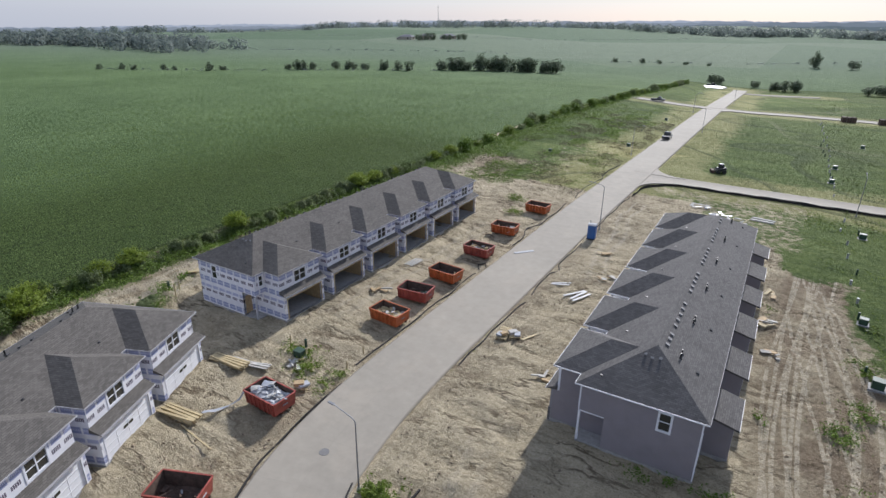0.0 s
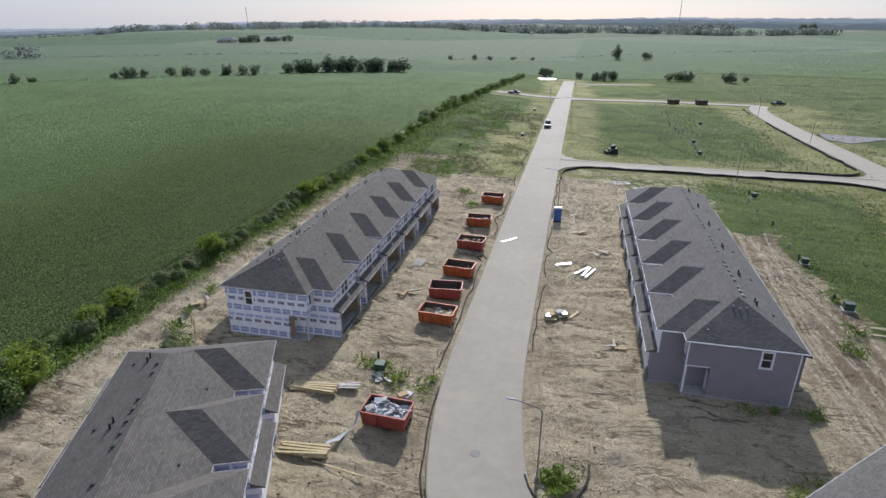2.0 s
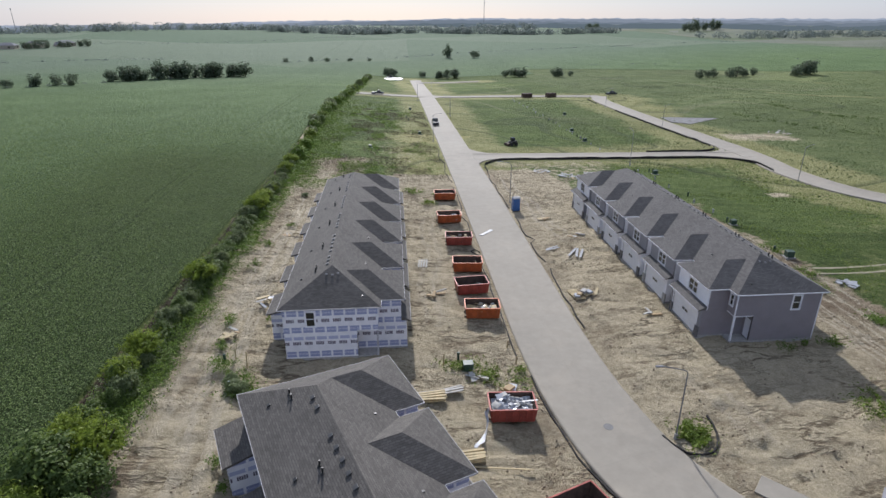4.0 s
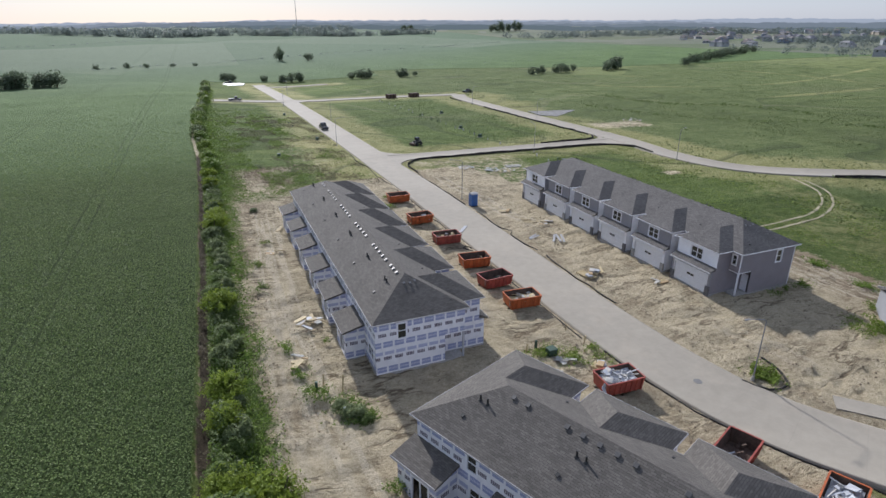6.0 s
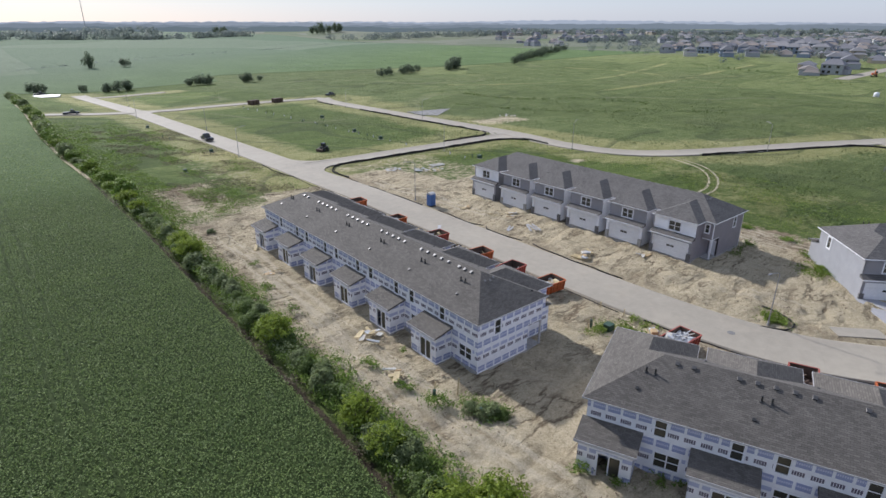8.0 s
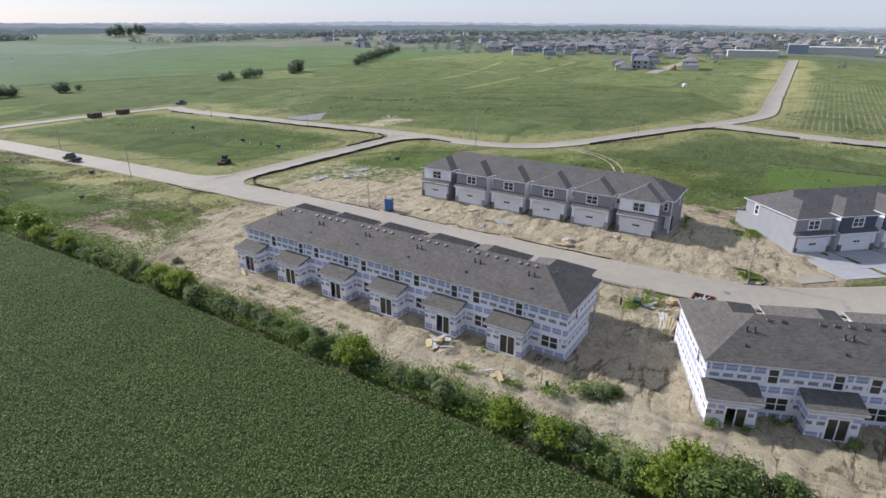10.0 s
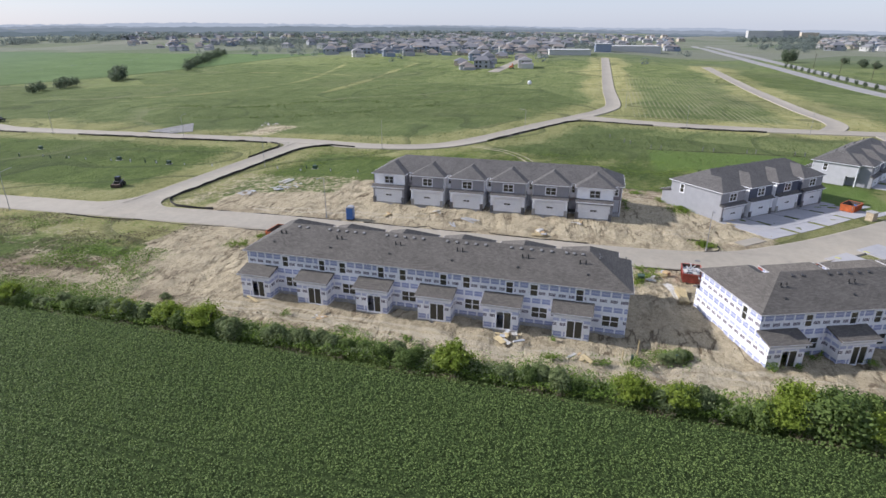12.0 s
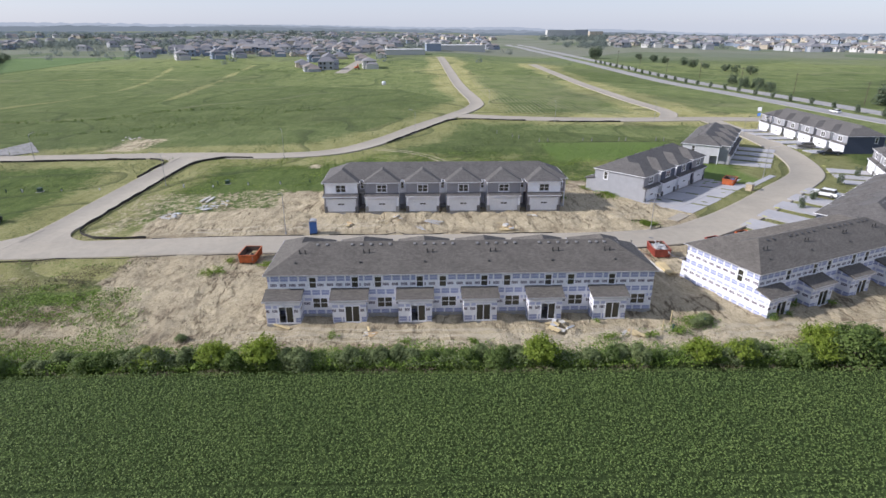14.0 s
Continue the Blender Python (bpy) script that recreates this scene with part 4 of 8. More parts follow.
def town_house(name, m, n, style, label, mirror=False):
    root = thing(name, m, label, "town house", "town house rows")
    S = Shell(root, mirror)
    L = n * UNIT
    wrapped = style["wrapped"]
    W = WRAP if wrapped else None
    end_mat = W or style["end"]
    back_mat = W or style["back"]
    wt_ = 0.16
    fr = TRIM
    # foundation and floors
    bm = bmesh.new()
    S.box(bm, -0.03, DEPTH, -0.03, L + 0.03, -0.9, 0.0)
    S.box(bm, -0.045, -0.006, -0.03, L + 0.03, -0.001, 0.26)
    for i in range(n):
        S.box(bm, DEPTH - 1.9, GAR + 0.03, i * UNIT + GAP - 0.03, (i + 1) * UNIT + 0.03, -0.9, -0.004)
        S.box(bm, -1.83, 0.0, (i + 1) * UNIT - 3.68, (i + 1) * UNIT + 0.03, -0.9, -0.004)
    part("foundation", bm, FOUND, root)
    bm = bmesh.new()
    S.box(bm, 0.2, DEPTH - 0.2, 0.2, L - 0.2, 2.62, 2.7)
    part("upper_floor", bm, OSB, root)
    bm = bmesh.new()
    for i in range(1, n):
        S.box(bm, 0.2, DEPTH - 2.0, i * UNIT - 0.08, i * UNIT + 0.08, 0.0, 2.6)
        S.box(bm, 0.2, DEPTH - 0.2, i * UNIT - 0.08, i * UNIT + 0.08, 2.72, 4.95)
    S.box(bm, 4.5, 4.62, 0.2, L - 0.2, 0.0, 2.6)
    S.box(bm, 4.5, 4.62, 0.2, L - 0.2, 2.72, 4.95)
    part("party_wall", bm, OSB if wrapped else DARK, root)
    # back wall
    holes, wins = [], []
    for i in range(n):
        un = (i + 1) * UNIT
        h = (un - 6.4, un - 4.75, 0.95, 2.2)
        holes.append(h)
        wins.append((*h, 2, 2))
        if i > 0:
            h = (un - 5.3, un - 4.5, 3.4, 4.72)
            holes.append(h)
            wins.append((*h, 1, 2))
        if i < n - 1:
            h = (un - 2.75, un - 1.98, 3.4, 4.72)
            holes.append(h)
            wins.append((*h, 1, 2))
    bm, at = S.wall((0, 0), (0, L), (-1, 0), 0, EAVE, holes)
    part("back_wall", bm, back_mat, root)
    for w in wins:
        S.window(at, *w)
    # end walls
    h = (2.0, 2.8, 3.2, 4.65)
    bm, at = S.wall((wt_, 0), (DEPTH, 0), (0, -1), 2.7, EAVE, [(h[0] - wt_, h[1] - wt_, h[2], h[3])])
    part("end_wall", bm, end_mat, root)
    S.window(at, h[0] - wt_, h[1] - wt_, h[2], h[3])
    bm, at = S.wall((wt_, 0), (DEPTH - 1.9, 0), (0, -1), 0, 2.7)
    part("end_wall", bm, end_mat, root)
    bm, at = S.wall((wt_, L), (BUMP, L), (0, 1), 0, EAVE, [(h[0] - wt_, h[1] - wt_, h[2], h[3])])
    part("end_wall", bm, end_mat, root)
    S.window(at, h[0] - wt_, h[1] - wt_, h[2], h[3])
    # fronts, unit by unit
    for i in range(n):
        u0, u1, u2 = i * UNIT, i * UNIT + GAP, (i + 1) * UNIT
        look_ = style["units"][i % len(style["units"])]
        top, low, side = (W, W, W) if wrapped else look_
        # recessed entry and the wall above it
        bm, at = S.wall((DEPTH, u0 + (wt_ if i == 0 else 0)), (DEPTH, u1), (1, 0), 2.7, EAVE, [(0.42, 0.98, 3.45, 4.6)])
        part("entry_upper_wall", bm, side, root)
        S.window(at, 0.42, 0.98, 3.45, 4.6)
        bm, at = S.wall((DEPTH - 1.9, u0 + 0.01), (DEPTH - 1.9, u1), (1, 0), 0, 2.7, [(0.2, 1.12, 0, 2.05)])
        part("entry_wall", bm, side, root)
        db = bmesh.new()
        pts = [at(0.2, 0.06, 0), at(1.12, 0.06, 0), at(1.12, 0.06, 2.05), at(0.2, 0.06, 2.05)]
        face(db, pts)
        part("entry_door", db, OSB if wrapped else TRIM, root)
        bm = bmesh.new()
        S.box(bm, DEPTH - 1.88, DEPTH - 0.01, u0 + 0.02, u1 - 0.01, 2.58, 2.69)
        part("porch_ceiling", bm, TRIM, root)
        if i == 0:
            bm = bmesh.new()
            S.box(bm, DEPTH - 0.16, DEPTH, 0.0, 0.16, -0.1, 2.58)
            part("porch_post", bm, FASCIA if wrapped else TRIM, root)
        # side walls of the garage block
        bm, at = S.wall((DEPTH - 1.9, u1), (GAR - wt_, u1), (0, -1), 0, 2.72)
        part("garage_side_wall", bm, side, root)
        bm, at = S.wall((DEPTH, u1), (BUMP - wt_, u1), (0, -1), 2.72, EAVE)
        part("bump_side_wall", bm, side, root)
        if i < n - 1:
            bm, at = S.wall((DEPTH - 1.9, u2), (GAR - wt_, u2), (0, 1), 0, 2.72)
            part("garage_side_wall", bm, side, root)
            bm, at = S.wall((DEPTH, u2), (BUMP - wt_, u2), (0, 1), 2.72, EAVE)
            part("bump_side_wall", bm, side, root)
        else:
            bm, at = S.wall((BUMP, u2), (GAR - wt_, u2), (0, 1), 0, 2.72)
            part("garage_side_wall", bm, end_mat, root)
        # upper front with a double window
        ln = u2 - u1
        c = ln / 2
        bm, at = S.wall((BUMP, u1), (BUMP, u2), (1, 0), 2.72, EAVE, [(c - 0.85, c + 0.85, 3.35, 4.62)])
        part("bump_front_wall", bm, top, root)
        S.window(at, c - 0.85, c + 0.85, 3.35, 4.62, 2, 2)
        # garage front
        g0, g1, gh = c - 2.45, c + 2.45, 2.2
        bm, at = S.wall((GAR, u1), (GAR, u2), (1, 0), 0, 2.72, [(g0, g1, 0, gh)])
        part("garage_front_wall", bm, low, root)
        if style["doors"]:
            bm = bmesh.new()
            face(bm, [at(g0, 0.09, 0), at(g1, 0.09, 0), at(g1, 0.09, gh), at(g0, 0.09, gh)])
            door = part("garage_door", bm, DOOR_WHITE, root)
            for k in range(4):
                z0, z1 = gh * k / 4 + 0.01, gh * (k + 1) / 4 - 0.01
                bm = bmesh.new()
                lo = [bm.verts.new(at(g0 + 4.9 * j / 4, 0.05, z0)) for j in range(5)]
                hi = [bm.verts.new(at(g0 + 4.9 * j / 4, 0.05, z1)) for j in range(5)]
                fs = [bm.faces.new((lo[j], lo[j + 1], hi[j + 1], hi[j])) for j in range(4)]
                bmesh.ops.recalc_face_normals(bm, faces=fs)
                bmesh.ops.inset_individual(bm, faces=fs, thickness=0.07, depth=-0.02)
                part("door_section", bm, DOOR_WHITE, door)
            for k in (-1, 1):
                pb = bmesh.new()
                a, b = c + k * 0.28 - 0.24, c + k * 0.28 + 0.24
                face(pb, [at(a, 0.04, 1.2), at(b, 0.04, 1.2), at(b, 0.04, 1.45), at(a, 0.04, 1.45)])
                part("pane", pb, GLASS, door)
        else:
            for q in ((DEPTH - 1.7, GAR - 0.3, u1 + 0.17, u1 + 0.26), (DEPTH - 1.7, GAR - 0.3, u2 - 0.3, u2 - 0.18), (5.0, 5.1, u1 + 0.3, u2 - 0.31)):
                bm = bmesh.new()
                S.box(bm, *q, 0, 2.55)
                part("bare_stud_wall", bm, OSB, root)
        # trim round the garage opening and corner boards
        bm = bmesh.new()

        def bar(a, b, c_, d, t0=-0.03, t1=0.05):
            pts = [at(a, t0, c_), at(b, t0, c_), at(b, t0, d), at(a, t0, d), at(a, t1, c_), at(b, t1, c_), at(b, t1, d), at(a, t1, d)]
            vs = [bm.verts.new(q) for q in pts]
            for q in ((0, 1, 2, 3), (7, 6, 5, 4), (0, 4, 5, 1), (1, 5, 6, 2), (2, 6, 7, 3), (3, 7, 4, 0)):
                bm.faces.new([vs[k] for k in q])

        bar(g0 - 0.12, g0, 0, gh + 0.12)
        bar(g1, g1 + 0.12, 0, gh + 0.12)
        bar(g0, g1, gh, gh + 0.12)
        bmesh.ops.recalc_face_normals(bm, faces=bm.faces)
        part("garage_trim", bm, LUMBER if wrapped and not style["doors"] else TRIM, root)
        if not wrapped:
            for a in (0.0, ln - 0.45):
                bm = bmesh.new()
                S.box(bm, GAR - 0.1, GAR + 0.09, u1 + a - 0.04, u1 + a + 0.49, -0.2, 0.95)
                part("stone_base", bm, STONE if i % 3 != 1 else FOUND, root)
        # pent roof over the garage
        bm = bmesh.new()
        v0, v1, z0, z1 = BUMP - 0.0, GAR + 0.38, 3.16, 2.76
        prof = [(v0, z0), (v1, z1), (v1, z1 - 0.06), (v0, z0 - 0.34)]
        a, b = u1 - 0.12, u2 + (0.12 if i < n - 1 else 0.2)
        for (p0, q0), (p1, q1) in zip(prof, prof[1:] + prof[:1]):
            face(bm, [S.p(p0, a, q0), S.p(p1, a, q1), S.p(p1, b, q1), S.p(p0, b, q0)])
        face(bm, [S.p(p, a, q) for p, q in prof])
        face(bm, [S.p(p, b, q) for p, q in prof][::-1])
        bmesh.ops.recalc_face_normals(bm, faces=bm.faces)
        part("pent_roof", bm, style["roof"], root)
        bm = bmesh.new()
        S.box(bm, GAR + 0.385, GAR + 0.41, a - 0.01, b + 0.01, 2.62, 2.775)
        part("pent_fascia", bm, FASCIA if wrapped else TRIM, root)
        # back vestibule with a sliding door
        a, b, v1 = u2 - 3.65, u2, -1.8
        bm, at = S.wall((v1, a), (v1, b), (-1, 0), 0, 2.75, [(0.72, 2.28, 0.04, 2.06)])
        part("vestibule_wall", bm, back_mat, root)
        S.window(at, 0.72, 2.28, 0.1, 2.06, 2, 1, "sliding_door", open_leaf=wrapped and i % 2 == 1)
        for uu, o in ((a, -1), (b, 1)):
            bm = bmesh.new()
            for t in (0, 0.16):
                w = uu - o * t
                face(bm, [S.p(0, w, 0), S.p(v1 + 0.16, w, 0), S.p(v1 + 0.16, w, 2.74), S.p(0, w, 3.2)])
            for (pv, pz), (qv, qz) in (((v1 + 0.16, 2.74), (0, 3.2)), ((0, 0), (v1 + 0.16, 0))):
                face(bm, [S.p(pv, uu, pz), S.p(qv, uu, qz), S.p(qv, uu - o * 0.16, qz), S.p(pv, uu - o * 0.16, pz)])
            bmesh.ops.recalc_face_normals(bm, faces=bm.faces)
            part("vestibule_side", bm, back_mat, root)
        bm = bmesh.new()
        prof = [(0.0, 3.38), (v1 - 0.35, 2.86), (v1 - 0.35, 2.70), (0.0, 3.2)]
        for (p0, q0), (p1, q1) in zip(prof, prof[1:] + prof[:1]):
            face(bm, [S.p(p0, a - 0.25, q0), S.p(p1, a - 0.25, q1), S.p(p1, b + 0.25, q1), S.p(p0, b + 0.25, q0)])
        face(bm, [S.p(p, a - 0.25, q) for p, q in prof])
        face(bm, [S.p(p, b + 0.25, q) for p, q in prof][::-1])
        bmesh.ops.recalc_face_normals(bm, faces=bm.faces)
        part("vestibule_roof", bm, style["roof"], root)
        bm = bmesh.new()
        S.box(bm, v1 - 0.36, v1 - 0.385, a - 0.26, b + 0.26, 2.68, 2.875)
        part("vestibule_fascia", bm, FASCIA if wrapped else TRIM, root)
    # corner boards of a finished row
    if not wrapped:
        for q in ((-0.02, 0.08, 0), (DEPTH - 0.08, DEPTH + 0.02, 2.7)):
            bm = bmesh.new()
            S.box(bm, q[0], q[1], -0.02, 0.08, q[2], EAVE - 0.05)
            part("corner_board", bm, TRIM, root)
    # roof slopes: hips, and a hipped cross roof over each projecting bay
    e0, e1, f0, f1 = -OVER, DEPTH + OVER, -OVER, L + OVER
    half = (e1 - e0) / 2
    zr = EAVE + half * PITCH
    rv = e0 + half
    bm = bmesh.new()
    S.poly(bm, [(e0, f1, EAVE), (e0, f0, EAVE), (rv, f0 + half, zr), (rv, f1 - half, zr)])
    S.poly(bm, [(e0, f0, EAVE), (e1, f0, EAVE), (rv, f0 + half, zr)])
    bw = BUMP + OVER
    hb = (UNIT - GAP + 2 * OVER) / 2
    zb = EAVE + hb * PITCH
    vv = e1 - hb
    ul = (n - 1) * UNIT + GAP - OVER + hb
    S.poly(bm, [(e1, f0, EAVE), (e1, (n - 1) * UNIT + GAP - OVER, EAVE), (vv, ul, zb), (rv, f1 - half, zr), (rv, f0 + half, zr)])
    S.poly(bm, [(bw, f1, EAVE), (e0, f1, EAVE), (rv, f1 - half, zr), (vv, ul, zb), (bw - hb, ul, zb)])
    for f in bm.faces:
        f.normal_update()
        if f.normal.z < 0:
            f.normal_flip()
    roof = part("roof", bm, style["roof"], root)
    for i in range(n):
        bm = bmesh.new()
        a, b = i * UNIT + GAP - OVER, (i + 1) * UNIT + OVER
        c = (a + b) / 2
        S.poly(bm, [(e1, a, EAVE), (bw, a, EAVE), (bw - hb, c, zb), (vv, c, zb)])
        S.poly(bm, [(bw, a, EAVE), (bw, b, EAVE), (bw - hb, c, zb)])
        if i < n - 1:
            S.poly(bm, [(bw, b, EAVE), (e1, b, EAVE), (vv, c, zb), (bw - hb, c, zb)])
        bmesh.ops.remove_doubles(bm, verts=bm.verts, dist=0.004)
        for f in bm.faces:
            f.normal_update()
            if f.normal.z < 0:
                f.normal_flip()
        part("bay_roof", bm, style["roof"], root)
    # soffit and fascia
    bm = bmesh.new()
    S.poly(bm, [(e0, f0, EAVE - 0.03), (e1, f0, EAVE - 0.03), (e1, f1, EAVE - 0.03), (e0, f1, EAVE - 0.03)])
    for i in range(n):
        a, b = i * UNIT + GAP - OVER, (i + 1) * UNIT + OVER
        S.poly(bm, [(e1, a, EAVE - 0.03), (bw, a, EAVE - 0.03), (bw, b, EAVE - 0.03), (e1, b, EAVE - 0.03)])
    part("soffit", bm, TRIM, root)
    bm = bmesh.new()
    T, Z0, Z1 = 0.025, EAVE - 0.09, EAVE + 0.012
    S.box(bm, e0, e1, f0 - T, f0, Z0, Z1)
    S.box(bm, e0, bw, f1, f1 + T, Z0, Z1)
    for i in range(n):
        a, b = i * UNIT + GAP - OVER, (i + 1) * UNIT + OVER
        S.box(bm, e1 + 0.002, bw, a - T, a, Z0, Z1)
        S.box(bm, bw, bw + T, a - T, b + (T if i < n - 1 else 0), Z0, Z1)
        if i < n - 1:
            S.box(bm, e1 + 0.002, bw, b, b + T, Z0, Z1)
        p0 = (i - 1 + 1) * UNIT + OVER if i else f0
        S.box(bm, e1, e1 + T, p0 + 0.002, a - T - 0.002, Z0, Z1)
    part("fascia", bm, FASCIA if wrapped else TRIM, root)
    bm = bmesh.new()
    S.box(bm, e0 - T, e0, f0 - T, f1 + T, Z0, Z1)
    part("back_fascia", bm, FASCIA if wrapped else SIDE_GREY, root)
    # roof vents and pipes
    add_vents(S, roof, n, rv, zr, e0, e1, VENT_GREYED if style["doors"] and wrapped else VENT_ME)
    return root


def vent_mesh():
    bm = bmesh.new()
    box(bm, -0.12, 0.12, -0.12, 0.12, -0.1, 0.07)
    box(bm, -0.16, 0.16, -0.15, 0.15, 0.07, 0.12, 0, 0.02)
    me = bpy.data.meshes.new("roof_vent")
    bm.to_mesh(me)
    bm.free()
    me.materials.append(VENT)
    return me


def pipe_mesh():
    bm = bmesh.new()
    tube(bm, (0, 0, -0.2), (0, 0, 0.42), 0.065, n=8)
    tube(bm, (0, 0, -0.05), (0, 0, 0.08), 0.16, 0.08, n=8)
    me = bpy.data.meshes.new("vent_pipe")
    bm.to_mesh(me)
    bm.free()
    me.materials.append(BLACK)
    return me


VENT_ME, PIPE_ME = vent_mesh(), pipe_mesh()
VENT_GREYED = VENT_ME.copy()
VENT_GREYED.materials.clear()
VENT_GREYED.materials.append(VENT_SLATE)
VENT_DARK = VENT_ME.copy()
VENT_DARK.materials.clear()
VENT_DARK.materials.append(BLACK)
VENT_DARK.name = "turbine_vent"


def add_vents(S, roof, n, rv, zr, e0, e1, vent):
    tilt = math.atan(PITCH)

    def on_back(v, u):
        return Matrix.Translation(S.p(v, u, EAVE + (v - e0) * PITCH)) @ Matrix.Rotation(-S.s * tilt, 4, "Y")

    for i in range(n):
        base = i * UNIT
        us = [base + 1.0 + 1.08 * k for k in range(5)]
        if i == 0:
            us = [4.9, 5.8, 6.6]
        if i == n - 1:
            us = us[:3]
        for u in us:
            if half_ok(u, n, rv, e0):
                shared("roof_vent", vent, roof, on_back(rv - 0.5, u))
        shared("vent_pipe", PIPE_ME, roof, Matrix.Translation(S.p(rv - 1.6, base + 3.3 + (1.2 if i == 0 else 0), EAVE + (rv - 1.6 - e0) * PITCH)))
        shared("vent_pipe", PIPE_ME, roof, Matrix.Translation(S.p(rv - 1.6, base + 3.9 + (1.2 if i == 0 else 0), EAVE + (rv - 1.6 - e0) * PITCH)))
        shared("turbine_vent", VENT_DARK, roof, on_back(rv - 2.9, base + 4.2) @ Matrix.Scale(0.8, 4))
        # a small vent on each bay roof
        v = e1 - 1.6
        shared("turbine_vent", VENT_DARK, roof, Matrix.Translation(S.p(v, base + 0.35, EAVE + (e1 - v) * PITCH)) @ Matrix.Scale(0.55, 4))
    for k in (-0.45, 0.1, 0.6):
        shared("roof_vent", vent, roof, Matrix.Translation(S.p(rv + k, 3.0 + abs(k) * 0.3, EAVE + (3.0 + abs(k) * 0.3 + OVER) * PITCH)) @ Matrix.Rotation(tilt, 4, "X") @ Matrix.Scale(0.7, 4))


def half_ok(u, n, rv, e0):
    return 4.4 < u < n * UNIT - 4.4


WRAPPED = dict(wrapped=True, doors=False, roof=SHINGLE, units=[None])
WRAPPED_DOORS = dict(wrapped=True, doors=True, roof=SHINGLE, units=[None])
GREY_ROW = dict(wrapped=False, doors=True, roof=SHINGLE_B, end=SIDE_END, back=SIDE_END,
                units=[(SIDE_WHITE, SIDE_GREY, SIDE_END), (SIDE_GREY, SIDE_WHITE, SIDE_WHITE), (SIDE_GREY, SIDE_WHITE, SIDE_WHITE), (SIDE_GREY, SIDE_WHITE, SIDE_WHITE), (SIDE_GREY, SIDE_WHITE, SIDE_WHITE), (SIDE_WHITE, SIDE_GREY, SIDE_GREY)])
NAVY_ROW = dict(wrapped=False, doors=True, roof=SHINGLE_B, end=SIDE_LIGHT, back=SIDE_LIGHT,
                units=[(SIDE_GREY, SIDE_GREY, SIDE_NAVY), (SIDE_NAVY, SIDE_WHITE, SIDE_WHITE), (SIDE_NAVY, SIDE_WHITE, SIDE_WHITE), (SIDE_GREY, SIDE_GREY, SIDE_GREY)])
FAR_ROW = dict(wrapped=False, doors=True, roof=SHINGLE_B, end=SIDE_NAVY, back=SIDE_LIGHT,
               units=[(SIDE_GREY, SIDE_WHITE, SIDE_WHITE), (SIDE_LIGHT, SIDE_WHITE, SIDE_GREY)])


def along(x, y, z, turn):
    return pose(x, y, z, 0, 0, turn)


town_house("town_house_row", along(-50.36, 34.31, 0.0, 0), 6, WRAPPED, "unfinished two-storey row in white printed house wrap")
town_house("town_house_row", along(-0.33, 34.35, -0.25, 0), 6, GREY_ROW, "finished grey and white two-storey row with white garage doors", mirror=True)


def from_corner(x, y, turn, n, mirror=False):
    """Origin of a row whose back north corner stands at x, y."""
    a = radians(turn)
    return x + math.sin(a) * n * UNIT, y - math.cos(a) * n * UNIT


cx, cy = from_corner(-50.9, 22.55, 22, 4)
town_house("town_house_row", along(cx, cy, -0.45, 22), 4, WRAPPED_DOORS, "unfinished row in printed house wrap beside the street bend")
dx, dy = 21.95, 4.57
town_house("town_house_row", along(dx, dy, -1.08, 42.6), 4, NAVY_ROW, "finished navy, grey and white row above wide concrete drives", mirror=True)
# end walls take a paler siding, sunlight put into its colour
END_ROW = dict(NAVY_ROW, units=[(SIDE_GREY, SIDE_GREY, SIDE_LIGHT)] + NAVY_ROW["units"][1:], end=SIDE_PALE)
town_house("town_house_row", along(33.0, -5.6, -2.15, -122.7), 4, END_ROW, "finished light grey row seen end on beside a lawn")
town_house("town_house_row", along(83.1, -63.9, -2.1, 89.7), 6, FAR_ROW, "finished white and navy row facing the street bend")
HX, HY = -12.55, -33.5
town_house("town_house_row", along(HX, HY, -1.0, 40), 5, FAR_ROW, "finished row with brown-grey roof on the inner bend")

town_house("town_house_row", along(16.9, -54.7, -1.2, 65), 3, FAR_ROW, "finished white row at the outer edge of the bend")


# ---- drives and walks ----
def slab(name, pts, label, thick=0.14, lift=0.05, mat=None, category="driveway"):
    """A concrete slab over the ground, cut to a four-cornered outline."""
    bm = bmesh.new()
    a, b, c, d = [np.array(q, float) for q in pts]
    n = 8
    rows = []
    for i in range(n + 1):
        l, r = a + (d - a) * i / n, b + (c - b) * i / n
        rows.append([bm.verts.new((*q, hz(*q) + lift + 0.0)) for q in (l + (r - l) * k / n for k in range(n + 1))])
    for i in range(n):
        for k in range(n):
            bm.faces.new((rows[i][k], rows[i][k + 1], rows[i + 1][k + 1], rows[i + 1][k]))
    ext = bmesh.ops.extrude_face_region(bm, geom=list(bm.faces))
    for v in ext["geom"]:
        if isinstance(v, bmesh.types.BMVert):
            v.co.z -= thick
    bmesh.ops.recalc_face_normals(bm, faces=bm.faces)
    ob = part(name, bm, mat or DRIVE)
    return tagged(ob, label, category, kind="structure")


def local(m, v, u, s=1):
    q = m @ Vector((s * v, u, 0))
    return (q.x, q.y)


